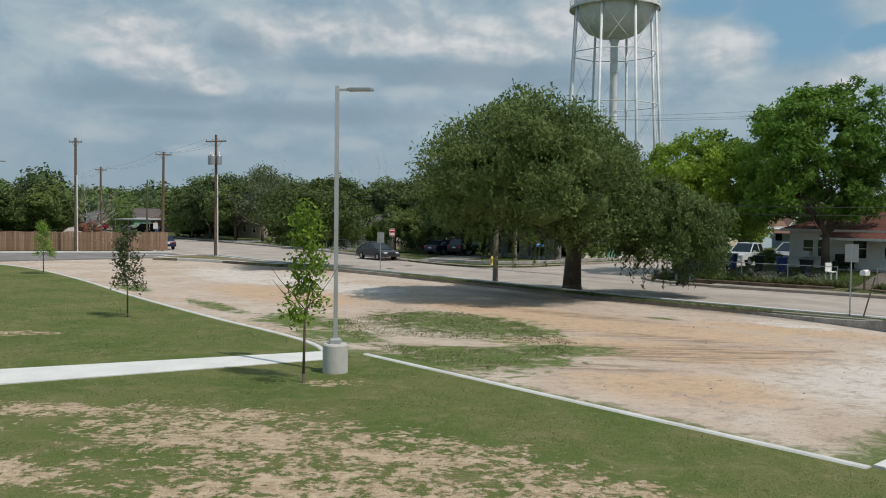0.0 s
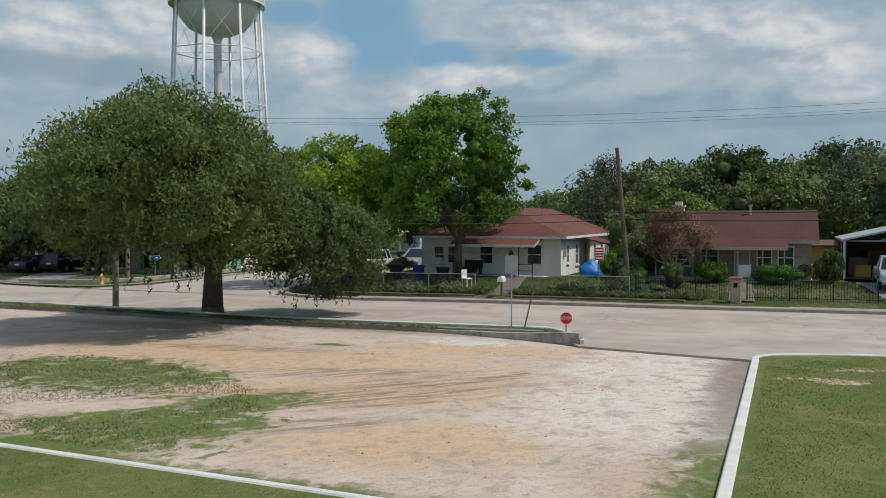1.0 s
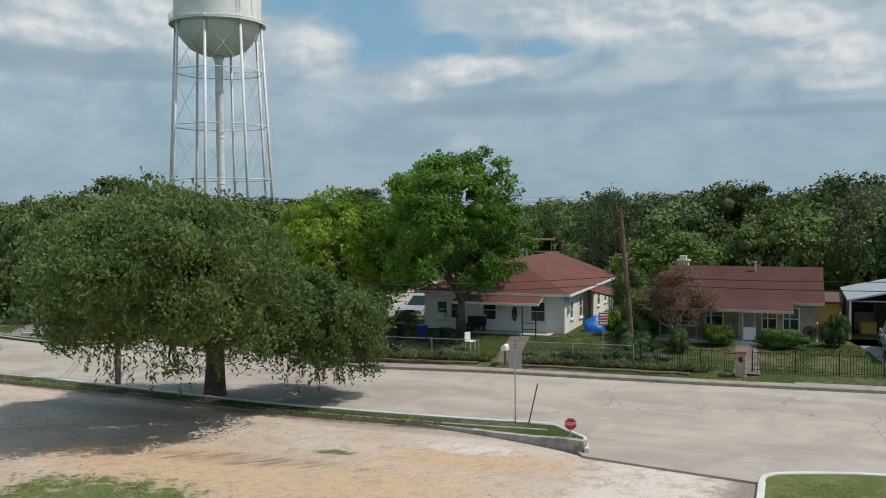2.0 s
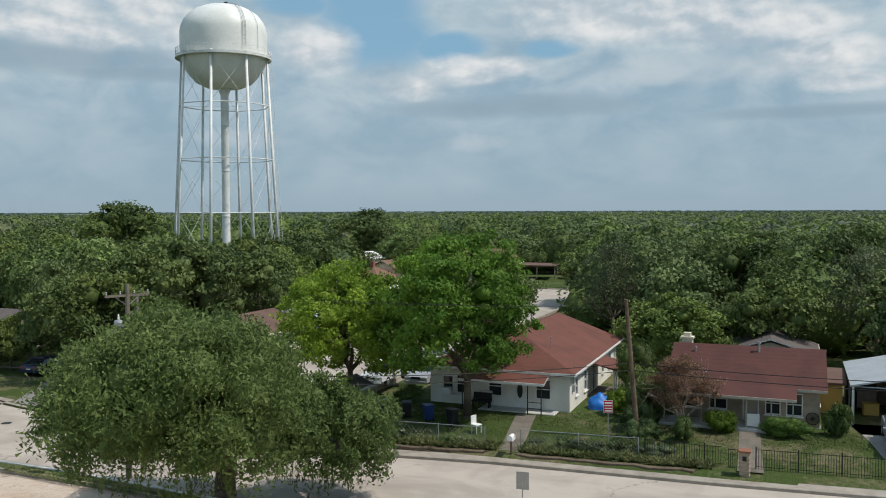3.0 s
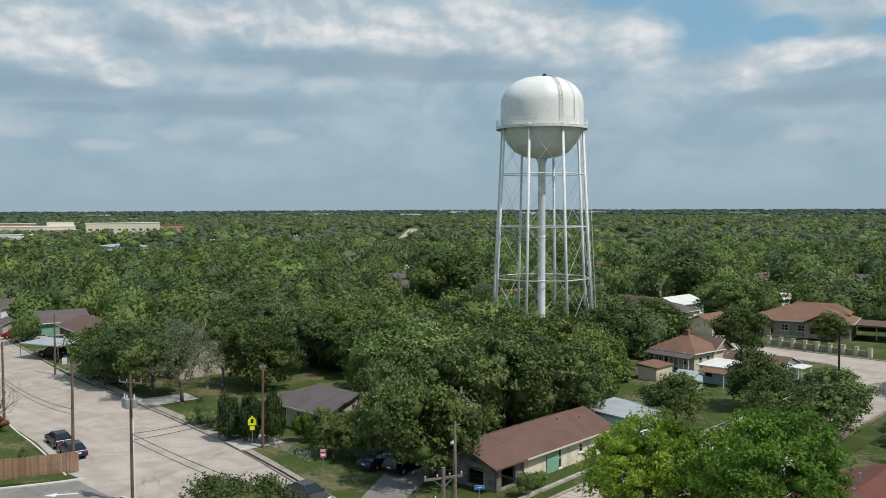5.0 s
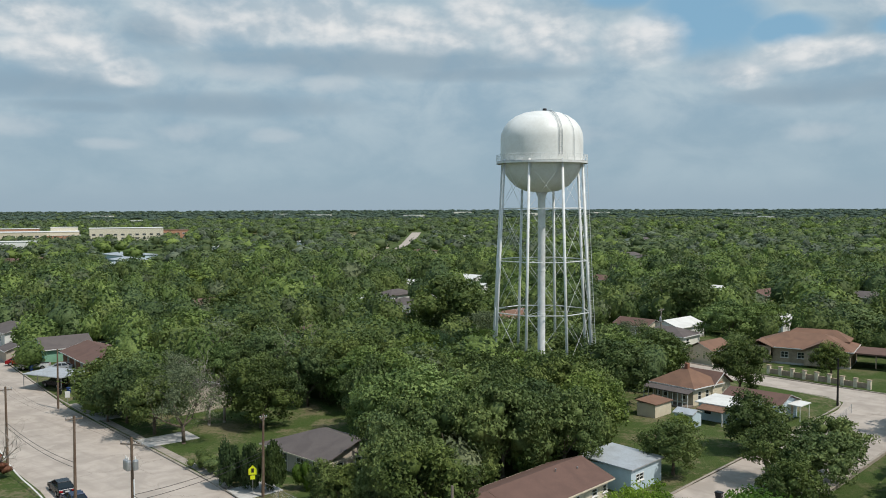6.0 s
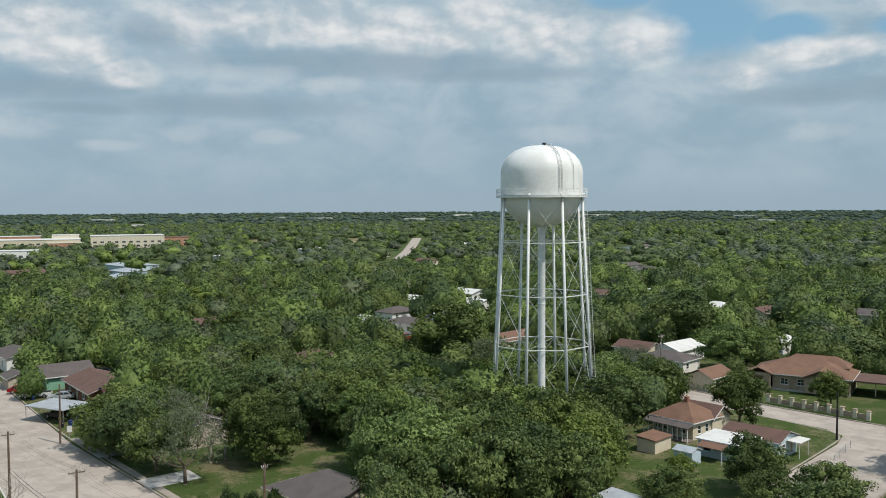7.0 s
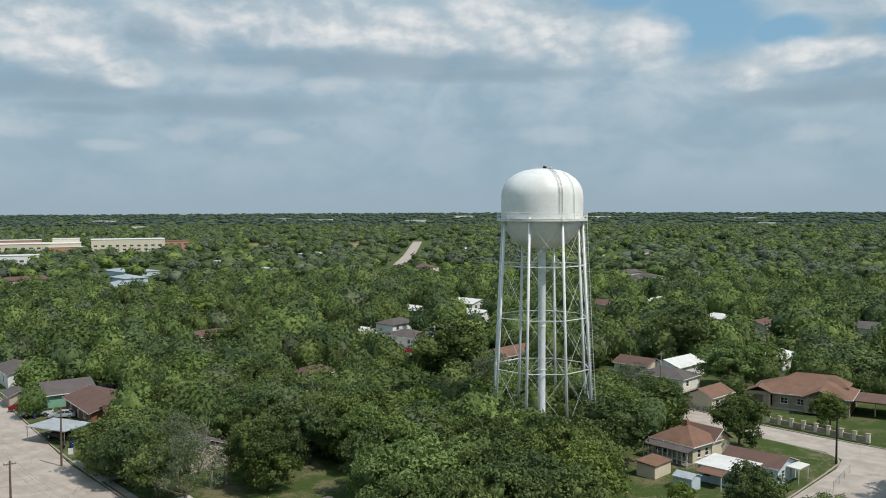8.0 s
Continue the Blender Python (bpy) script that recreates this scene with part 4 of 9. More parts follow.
        part("footing", bm, CONCRETE, t, "square concrete footing")
        for z in LEVELS:
            part("strut", tube(bmesh.new(), leg_at(k, z), leg_at(k + 1, z), 0.075, seg=6), STEEL, t)
        zs = (0.3,) + LEVELS + (36.9,)
        for z0, z1 in zip(zs, zs[1:]):
            for a, b in ((k, k + 1), (k + 1, k)):
                part("brace_rod", tube(bmesh.new(), leg_at(a, z0), leg_at(b, z1), 0.024, seg=5), STEEL, t)
    for z in LEVELS[1:]:
        for k in range(0, 8, 2):
            p = leg_at(k, z)
            part("tie_rod", tube(bmesh.new(), p, (p.x * 0.08, p.y * 0.08, z), 0.022, seg=4), STEEL, t)
    # ladders and top fittings
    lad = to_eye * math.cos(radians(26)) + right * math.sin(radians(26))
    acr = Vector((-lad.y, lad.x, 0))
    path = [(R + 0.12, 38.2), (R + 0.12, 41.0), (6.5, 42.0), (6.06, 42.95), (5.36, 43.85), (4.3, 44.6), (3.0, 45.1), (1.9, 45.3)]
    bm = bmesh.new()
    for sgn in (-0.25, 0.25):
        for (r0, z0), (r1, z1) in zip(path, path[1:]):
            tube(bm, lad * r0 + acr * sgn + Vector((0, 0, z0)), lad * r1 + acr * sgn + Vector((0, 0, z1)), 0.035, seg=5)
    for (r0, z0), (r1, z1) in zip(path, path[1:]):
        for j in range(5):
            p = lad * (r0 + (r1 - r0) * j / 5) + Vector((0, 0, z0 + (z1 - z0) * j / 5))
            tube(bm, p - acr * 0.25, p + acr * 0.25, 0.018, seg=4)
    part("tank_ladder", bm, GALV, tank, "grey ladder curving over the dome")
    lad2 = to_eye * math.cos(radians(48)) + right * math.sin(radians(48))
    bm = bmesh.new()
    for (r0, z0), (r1, z1) in zip(path[:6], path[1:6]):
        tube(bm, lad2 * r0 + Vector((0, 0, z0)), lad2 * r1 + Vector((0, 0, z1)), 0.035, seg=5)
    part("conduit", bm, GALV, tank)
    k = 2
    bm = bmesh.new()
    for sgn in (0.3, 0.7):
        tube(bm, leg_at(k, 2.5) + right * sgn, leg_at(k, 38.2) + right * sgn, 0.03, seg=5)
    for j in range(84):
        p = leg_at(k, 2.6 + 0.42 * j)
        tube(bm, p + right * 0.3, p + right * 0.7, 0.016, seg=4)
    part("leg_ladder", bm, STEEL, t, "caged access ladder beside a leg")
    hat = lad * 1.0
    part("roof_hatch", lathe(bmesh.new(), [(0.34, 45.1), (0.34, 45.5), (0.26, 45.62), (0, 45.65)], 16, hat.x, hat.y), BLACK, tank, "small dark roof vent")
    bm = bmesh.new()
    for i in range(10):
        a = 2 * math.pi * i / 10
        tube(bm, (1.6 * math.cos(a), 1.6 * math.sin(a), 45.15), (1.6 * math.cos(a), 1.6 * math.sin(a), 45.6), 0.02, seg=4)
    part("top_rail", bm, STEEL, tank)
    return t


water_tower(24.2, 142.0)

# ---- houses ----
FOOTPRINTS = []
FAR_OPEN = []


def wall_with_holes(bm, width, height, thick, holes):
    """An upright wall in the xz plane from x=0, its outer face at y=0, with real openings (x, z, w, h)."""
    xs = sorted({0.0, width, *(h[0] for h in holes), *(h[0] + h[2] for h in holes)})
    zs = sorted({0.0, height, *(h[1] for h in holes), *(h[1] + h[3] for h in holes)})

    def solid(x, z):
        return not any(a < x < a + w and c < z < c + h for a, c, w, h in holes)

    for x0, x1 in zip(xs, xs[1:]):
        for z0, z1 in zip(zs, zs[1:]):
            if solid((x0 + x1) / 2, (z0 + z1) / 2):
                box(bm, (x0 + x1) / 2, thick / 2, (z0 + z1) / 2, x1 - x0, thick, z1 - z0)
    bmesh.ops.remove_doubles(bm, verts=bm.verts, dist=0.0005)
    inner = [f for f in bm.faces if False]
    return bm


def opening(wall, x, z, w, h, style):
    """What fills a hole: a window or a door, as parts of the wall."""
    f = 0.07
    if style == "void":
        return
    bm = bmesh.new()
    for cx, cz, sx, sz in ((x + f / 2, z + h / 2, f, h), (x + w - f / 2, z + h / 2, f, h), (x + w / 2, z + h - f / 2, w - 2 * f, f), (x + w / 2, z + f / 2, w - 2 * f, f)):
        box(bm, cx, 0.03, cz, sx, 0.1, sz)
    if style == "window":
        box(bm, x + w / 2, 0.05, z + h / 2, w - 2 * f, 0.05, 0.05)
        if w > 1.3:
            box(bm, x + w / 2, 0.05, z + h / 2, 0.05, 0.045, h - 2 * f)
    frame_ob = part("window_frame" if style != "door" else "door_frame", bm, WHITE, wall)
    if style == "door":
        d = part("door", box(bmesh.new(), x + w / 2, 0.06, z + h / 2, w - 2 * f, 0.05, h - 2 * f), WHITE, wall, "white painted front door")
        bm = lathe(bmesh.new(), [(0.19, 0), (0.19, 0.02)], 20)
        for q in bm.verts:
            q.co = Vector((x + w / 2 + q.co.x, 0.025 - q.co.z, z + h * 0.55 + q.co.y * 2.6))
        bmesh.ops.recalc_face_normals(bm, faces=bm.faces)
        part("oval_pane", bm, GLASS, wall, "dark oval door glass")
    elif style == "plaindoor":
        part("door", box(bmesh.new(), x + w / 2, 0.06, z + h / 2, w - 2 * f, 0.05, h - 2 * f), GREENTRIM if False else BEIGE, wall)
    else:
        part("pane", box(bmesh.new(), x + w / 2, 0.07, z + h / 2, w - 2 * f, 0.02, h - 2 * f), GLASS, wall, "dark window glass")
        part("sill", box(bmesh.new(), x + w / 2, -0.03, z - 0.04, w + 0.14, 0.16, 0.06), WHITE, wall)


def house(name, cx, cy, heading, width, depth, wall_h, z0, label, wall_mat, roof_mat, roof="hip", rise=1.8, eave=0.45, front=(), right=(), left=(), back=(), trim=WHITE, ridge=None, fascia=True):
    """A house by its middle; heading: the compass turn of its front wall's normal from -y. The front lies at local -y."""
    t = thing(name, pose(cx, cy, z0, 0, 0, heading), label, "house")
    u = Vector((math.cos(radians(heading)), math.sin(radians(heading))))
    FOOTPRINTS.append((cx, cy, u, width + 1, depth + 1))
    w, d = width / 2, depth / 2
    sides = (("front", front, -w, -d, 0, width), ("right", right, w, -d, 90, depth), ("back", back, w, d, 180, width), ("left", left, -w, d, 270, depth))
    for which, holes, x, y, turn, length in sides:
        short = 0.16 if which in ("right", "left") else 0
        hs = [(a - short, c, ww, hh) for a, c, ww, hh, _ in holes]
        bm = wall_with_holes(bmesh.new(), length - 2 * short, wall_h, 0.16, hs)
        wall = part("wall", bm, wall_mat, t)
        wall.matrix_basis = pose(x, y, 0, 0, 0, turn) @ pose(short, 0, 0)
        for (a, c, ww, hh, st) in holes:
            opening(wall, a - short, c, ww, hh, st)
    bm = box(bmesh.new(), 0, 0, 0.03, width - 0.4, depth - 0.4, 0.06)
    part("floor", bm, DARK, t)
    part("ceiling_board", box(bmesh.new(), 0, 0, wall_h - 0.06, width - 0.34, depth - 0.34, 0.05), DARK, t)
    part("foundation", box(bmesh.new(), 0, 0, -0.35, width + 0.08, depth + 0.08, 0.7), CONCRETE, t)
    W, D, e, th = w + eave, d + eave, wall_h, 0.14
    z1 = e + rise
    r = []
    if roof == "hip":
        k = ridge if ridge is not None else min(W, D)
        if W >= D:
            a, b = (-W + k, 0, z1), (W - k, 0, z1)
            r = [[(-W, -D, e), (W, -D, e), b, a], [(W, D, e), (-W, D, e), a, b], [(-W, D, e), (-W, -D, e), a], [(W, -D, e), (W, D, e), b]]
        else:
            a, b = (0, -D + k, z1), (0, D - k, z1)
            r = [[(-W, -D, e), (W, -D, e), a], [(W, D, e), (-W, D, e), b], [(-W, D, e), (-W, -D, e), a, b], [(W, -D, e), (W, D, e), b, a]]
    elif roof == "gable_x":
        r = [[(-W, -D, e), (W, -D, e), (W, 0, z1), (-W, 0, z1)], [(W, D, e), (-W, D, e), (-W, 0, z1), (W, 0, z1)]]
        for x in (-w + 0.08, w - 0.08):
            bm = bmesh.new()
            plate_pts = [(x, -d, e - 0.02), (x, d, e - 0.02), (x, 0, e + rise * (d / D) - 0.2)]
            a = [bm.verts.new((p[0] - 0.07, p[1], p[2])) for p in plate_pts]
            b = [bm.verts.new((p[0] + 0.07, p[1], p[2])) for p in plate_pts]
            bm.faces.new(a), bm.faces.new(b[::-1])
            for i in range(3):
                bm.faces.new((a[i], b[i], b[(i + 1) % 3], a[(i + 1) % 3]))
            bmesh.ops.recalc_face_normals(bm, faces=bm.faces)
            part("gable_wall", bm, wall_mat, t)
    elif roof == "gable_y":
        r = [[(-W, D, e), (-W, -D, e), (0, -D, z1), (0, D, z1)], [(W, -D, e), (W, D, e), (0, D, z1), (0, -D, z1)]]
        for y in (-d + 0.08, d - 0.08):
            bm = bmesh.new()
            pts = [(-w, y, e - 0.02), (w, y, e - 0.02), (0, y, e + rise * (w / W) - 0.2)]
            a = [bm.verts.new((p[0], p[1] - 0.07, p[2])) for p in pts]
            b = [bm.verts.new((p[0], p[1] + 0.07, p[2])) for p in pts]
            bm.faces.new(a), bm.faces.new(b[::-1])
            for i in range(3):
                bm.faces.new((a[i], b[i], b[(i + 1) % 3], a[(i + 1) % 3]))
            bmesh.ops.recalc_face_normals(bm, faces=bm.faces)
            part("gable_wall", bm, wall_mat, t)
    elif roof == "hip_front":
        a, b = (0, -D + (ridge or W), z1), (0, D, z1)
        r = [[(-W, -D, e), (W, -D, e), a], [(-W, D, e), (-W, -D, e), a, b], [(W, -D, e), (W, D, e), b, a]]
        bm = bmesh.new()
        pts = [(-w, d - 0.08, e - 0.02), (w, d - 0.08, e - 0.02), (0, d - 0.08, e + rise * (w / W) - 0.2)]
        a2 = [bm.verts.new((p[0], p[1] - 0.07, p[2])) for p in pts]
        b2 = [bm.verts.new((p[0], p[1] + 0.07, p[2])) for p in pts]
        bm.faces.new(a2), bm.faces.new(b2[::-1])
        for i in range(3):
            bm.faces.new((a2[i], b2[i], b2[(i + 1) % 3], a2[(i + 1) % 3]))
        bmesh.ops.recalc_face_normals(bm, faces=bm.faces)
        part("gable_wall", bm, wall_mat, t)
    elif roof == "hip_left":
        a, b = (-W + (ridge or D), 0, z1), (W, 0, z1)
        r = [[(-W, -D, e), (W, -D, e), b, a], [(W, D, e), (-W, D, e), a, b], [(-W, D, e), (-W, -D, e), a]]
        bm = bmesh.new()
        pts = [(w - 0.08, -d, e - 0.02), (w - 0.08, d, e - 0.02), (w - 0.08, 0, e + rise * (d / D) - 0.2)]
        a2 = [bm.verts.new((p[0] - 0.07, p[1], p[2])) for p in pts]
        b2 = [bm.verts.new((p[0] + 0.07, p[1], p[2])) for p in pts]
        bm.faces.new(a2), bm.faces.new(b2[::-1])
        for i in range(3):
            bm.faces.new((a2[i], b2[i], b2[(i + 1) % 3], a2[(i + 1) % 3]))
        bmesh.ops.recalc_face_normals(bm, faces=bm.faces)
        part("gable_wall", bm, wall_mat, t)
    elif roof == "flat":
        r = [[(-W, -D, e + 0.1), (W, -D, e + 0.1), (W, D, e + 0.1 + rise), (-W, D, e + 0.1 + rise)]]
    for pts in r:
        part("roof", plate(bmesh.new(), pts, th), roof_mat, t)
    if fascia and roof != "flat":
        for x0, y0, x1, y1 in ((-W, -D, W, -D), (W, -D, W, D), (W, D, -W, D), (-W, D, -W, -D)):
            if (roof == "gable_x" and x0 == x1) or (roof == "gable_y" and y0 == y1):
                for s0, s1 in ((0.0, 0.5), (1.0, 0.5)):
                    pa = Vector((x0 + (x1 - x0) * s0, y0 + (y1 - y0) * s0, e - 0.1))
                    pb = Vector(((x0 + x1) / 2, (y0 + y1) / 2, z1 - 0.1))
                    bm = bmesh.new()
                    nrm = Vector((y1 - y0, x0 - x1, 0)).normalized() * 0.03
                    v = [bm.verts.new(p) for p in (pa + nrm, pb + nrm, pb + nrm + Vector((0, 0, 0.11)), pa + nrm + Vector((0, 0, 0.11)))]
                    bm.faces.new(v)
                    bmesh.ops.solidify(bm, geom=bm.faces[:], thickness=0.03)
                    bmesh.ops.recalc_face_normals(bm, faces=bm.faces)
                    part("bargeboard", bm, trim, t)
            else:
                L = math.hypot(x1 - x0, y1 - y0)
                bm = box(bmesh.new(), 0, 0, 0, L, 0.04, 0.16)
                o = part("fascia", bm, trim, t)
                o.matrix_basis = pose((x0 + x1) / 2, (y0 + y1) / 2, e - 0.09, 0, 0, math.degrees(math.atan2(y1 - y0, x1 - x0))) @ pose(0, -0.022, 0)
    return t


def vent_pipe(h, x, y, z, tall=0.5, r=0.06):
    bm = tube(bmesh.new(), (x, y, z - 0.4), (x, y, z + tall), r, seg=8)
    tube(bm, (x, y, z + tall), (x, y, z + tall + 0.12), r * 1.6, r * 1.6, 8)
    return part("roof_vent", bm, GALV, h, "grey metal roof vent")


def post(h, x, y, z0, z1, s=0.1, m=None):
    return part("porch_post", box(bmesh.new(), x, y, (z0 + z1) / 2, s, s, z1 - z0), m or WHITE, h)


HEAD = -46.1  # the front walls along the street face this way
WIN = "window"
# white stucco house with the red hip roof
wh = house("stucco_house", 32.1, 62.1, HEAD, 9.8, 16.0, 2.65, 0.85, "white stucco house with a red-brown hipped roof", STUCCO, ROOF_RED, "hip_front", 1.95, 0.45,
           front=((0.9, 0.8, 0.8, 1.15, WIN), (1.9, 0.75, 0.9, 1.3, WIN), (4.2, 0.75, 1.0, 1.35, WIN), (5.95, 0.1, 0.95, 2.05, "door"), (7.5, 0.75, 1.05, 1.35, WIN)),
           right=((1.6, 0.8, 0.7, 1.2, WIN), (4.2, 0.6, 0.9, 1.5, WIN), (7.0, 0.1, 0.9, 2.0, WIN), (10.2, 0.8, 0.9, 1.2, WIN), (12.8, 0.8, 0.9, 1.2, WIN)),
           left=((4, 0.9, 1.0, 1.2, WIN), (9, 0.9, 1.0, 1.2, WIN)), back=((3, 0.9, 1.0, 1.2, WIN),), ridge=5.0)
part("porch_slab", box(bmesh.new(), 1.6, -8.6, -0.1, 5.2, 1.3, 0.4, bevel=0.04), CONCRETE, wh, "low concrete porch slab")
part("porch_step", box(bmesh.new(), 3.2, -9.55, -0.25, 1.8, 0.7, 0.3, bevel=0.03), CONCRETE, wh)
part("porch_roof", plate(bmesh.new(), [(-2.2, -9.7, 2.12), (3.6, -9.7, 2.12), (3.6, -8.05, 2.6), (-2.2, -8.05, 2.6)], 0.1), ROOF_RED, wh, "low porch roof of red-brown shingles")
part("porch_fascia", box(bmesh.new(), 0.7, -9.73, 2.05, 5.86, 0.05, 0.16), WHITE, wh)
bm = bmesh.new()
v = [bm.verts.new(p) for p in ((3.63, -9.7, 1.98), (3.63, -8.05, 2.46), (3.63, -8.05, 2.62), (3.63, -9.7, 2.14))]
bm.faces.new(v)
bmesh.ops.solidify(bm, geom=bm.faces[:], thickness=0.05)
part("porch_bargeboard", bm, WHITE, wh)
for x in (-2.0, 2.5, 3.4):
    post(wh, x, -9.5, -0.1, 2.05, 0.06, BLACK)
for z in (0.45, 0.85):
    part("porch_rail", box(bmesh.new(), 2.95, -9.5, z, 0.9, 0.04, 0.04), BLACK, wh)
part("side_roof", plate(bmesh.new(), [(5.0, -2.6, 2.5), (6.9, -2.6, 2.05), (6.9, 1.0, 2.05), (5.0, 1.0, 2.5)], 0.1), ROOF_RED, wh, "lean-to roof over the side door")
for y in (-2.4, -1.4, 0.8):
    post(wh, 6.7, y, -0.2, 1.95, 0.09)
part("side_deck", box(bmesh.new(), 5.9, -0.8, 0.05, 1.9, 3.4, 0.25), WOOD_GREY, wh)
vent_pipe(wh, 0.3, -2.0, 4.6, 0.5)
vent_pipe(wh, -0.6, 2.2, 4.6, 0.4, 0.07)
vent_pipe(wh, 2.6, -4.0, 3.7, 0.55, 0.035)
part("air_conditioner", box(bmesh.new(), -3.6, -8.2, 0.95, 0.6, 0.45, 0.4, bevel=0.03), WHITE, wh, "boxy window air conditioner")

part("air_conditioner", box(bmesh.new(), -0.7, -8.25, 0.9, 0.62, 0.5, 0.42, bevel=0.03), WHITE, wh)
part("meter_box", box(bmesh.new(), 4.97, -7.2, 1.5, 0.14, 0.3, 0.45, bevel=0.02), GALV, wh, "grey electric meter box")
part("conduit", tube(bmesh.new(), (4.96, -7.2, 1.7), (4.96, -7.2, 3.3), 0.025, seg=6), GALV, wh)
for x in (0.2, 2.6):
    part("wall_lamp", lathe(bmesh.new(), [(0.05, 1.85), (0.09, 1.9), (0.09, 2.05), (0.03, 2.1)], 8, x, -8.1), BLACK, wh, "small porch wall lamp")
for k in range(4):
    part("side_rail", box(bmesh.new(), 6.7, -2.2 + 0.9 * k, 0.65, 0.05, 0.05, 0.95), WHITE, wh)
t = thing("porch_bench", pose(*(Vector((32.1, 62.1)) + Matrix.Rotation(radians(HEAD), 2) @ Vector((-0.9, -8.75))), 0.95, 0, 0, HEAD), "dark metal bench with cushions on the porch", "bench")
part("seat", box(bmesh.new(), 0, 0, 0.42, 1.3, 0.5, 0.08, bevel=0.02), BLACK, t)
part("backrest", box(bmesh.new(), 0, 0.22, 0.7, 1.3, 0.07, 0.5, bevel=0.02), BLACK, t)
for x in (-0.55, 0.55):
    part("leg", box(bmesh.new(), x, 0, 0.2, 0.06, 0.44, 0.42), BLACK, t)
# shingle courses: a thin lip every half metre down the front slopes
for h, W, D, e, rise, k, m in ((wh, 5.35, 8.45, 2.65, 1.95, 5.0, ROOF_RED),):
    for i in range(1, 9):
        f = i / 9.5
        x, y, z = W * (1 - f), -D + k * f, e + rise * f
        part("shingle_course", plate(bmesh.new(), [(-x, y, z + 0.004), (x, y, z + 0.004), (x, y + 0.05, z + 0.022), (-x, y + 0.05, z + 0.022)], 0.01), m, h)

# long red house with the iron fence
rh = house("red_roof_house", 40.7, 48.7, HEAD, 8.6, 7.6, 2.35, 0.95, "low stone-faced house with a dark red gabled roof", TANSTONE, ROOF_DARKRED, "gable_x", 1.85, 0.4, trim=BEIGE,
           front=((0.5, 0.7, 1.1, 1.3, WIN), (2.2, 0.7, 1.1, 1.3, WIN), (4.2, 0.1, 0.95, 2.05, "plaindoor"), (5.5, 0.6, 0.9, 1.4, WIN), (6.7, 0.6, 0.95, 1.4, WIN)),
           right=((2.5, 0.8, 1.0, 1.2, WIN),), left=((3, 0.8, 1.0, 1.2, WIN),))
part("porch_roof", plate(bmesh.new(), [(-4.9, -5.7, 1.98), (3.0, -5.7, 1.98), (3.0, -4.1, 2.42), (-4.9, -4.1, 2.42)], 0.1), ROOF_DARKRED, rh, "low porch roof of dark red shingles")
part("porch_fascia", box(bmesh.new(), -0.95, -5.73, 1.9, 7.9, 0.05, 0.16), BEIGE, rh)
part("porch_slab", box(bmesh.new(), -0.9, -4.9, -0.1, 8.0, 2.0, 0.4, bevel=0.04), CONCRETE, rh)
for x in (-4.6, -2.4, -1.6, 0.2, 1.6, 2.8):
    post(rh, x, -5.5, 0.1, 1.9, 0.07, BEIGE)
part("porch_railing", box(bmesh.new(), 0.6, -5.5, 0.55, 0.7, 0.05, 0.75), WHITE, rh, "white porch panel")
for i in range(1, 10):
    f = i / 10
    y, z = -4.2 + 4.2 * f, 2.35 + 1.85 * f
    part("shingle_course", plate(bmesh.new(), [(-4.7, y, z + 0.004), (4.7, y, z + 0.004), (4.7, y + 0.05, z + 0.026), (-4.7, y + 0.05, z + 0.026)], 0.01), ROOF_DARKRED, rh)
bm = box(bmesh.new(), -3.9, 0.5, 3.7, 0.7, 0.6, 1.5, bevel=0.03)
box(bm, -3.9, 0.5, 4.5, 0.85, 0.75, 0.12)
box(bm, -3.9, 0.5, 4.7, 0.45, 0.4, 0.25)
part("chimney", bm, PALESTONE, rh, "pale stone chimney")
vent_pipe(rh, 0.7, -0.6, 3.9, 0.55, 0.08)
vent_pipe(rh, -3.2, -0.9, 3.8, 0.2, 0.05)
part("rear_roof", plate(bmesh.new(), [(-4.2, 4.2, 2.5), (4.6, 4.2, 2.5), (4.6, 7.4, 2.3), (-4.2, 7.4, 2.3)], 0.12), ROOF_LIGHT, rh, "flat pale rear roof")
part("rear_wall", box(bmesh.new(), 0.2, 7.0, 1.1, 8.4, 0.15, 2.2), BEIGE, rh)
bm = bmesh.new()
for i in range(20):
    a, b = 2 * math.pi * i / 20, 2 * math.pi * (i + 1) / 20
    tube(bm, (3.9 + 0.36 * math.cos(a), -3.86, 0.55 + 0.36 * math.sin(a)), (3.9 + 0.36 * math.cos(b), -3.86, 0.55 + 0.36 * math.sin(b)), 0.03, seg=4)
for i in range(6):
    a = math.pi * i / 6
    tube(bm, (3.9 + 0.36 * math.cos(a), -3.86, 0.55 + 0.36 * math.sin(a)), (3.9 - 0.36 * math.cos(a), -3.86, 0.55 - 0.36 * math.sin(a)), 0.02, seg=4)
part("wagon_wheel", bm, BLACK, rh, "dark wagon wheel leaning on the wall")
house("shed_house", 52.2, 58.2, HEAD, 6.4, 6.0, 2.3, 0.6, "small grey gabled shed behind the red house", BEIGE, ROOF_GREY, "gable_y", 1.15, 0.35)
house("yard_shed", 17.3, 61.4, HEAD, 2.4, 2.4, 1.9, 0.3, "small tan gabled shed beside a tree trunk", BEIGE, ROOF_GREY, "gable_y", 0.6, 0.15)
house("yellow_annex", 46.4, 47.2, HEAD, 1.4, 4.0, 1.9, 0.9, "small yellow side building with a shallow roof", YELLOW, ROOF_BROWN, "flat", 0.25, 0.25, right=((1.0, 0.8, 1.0, 0.8, WIN),))

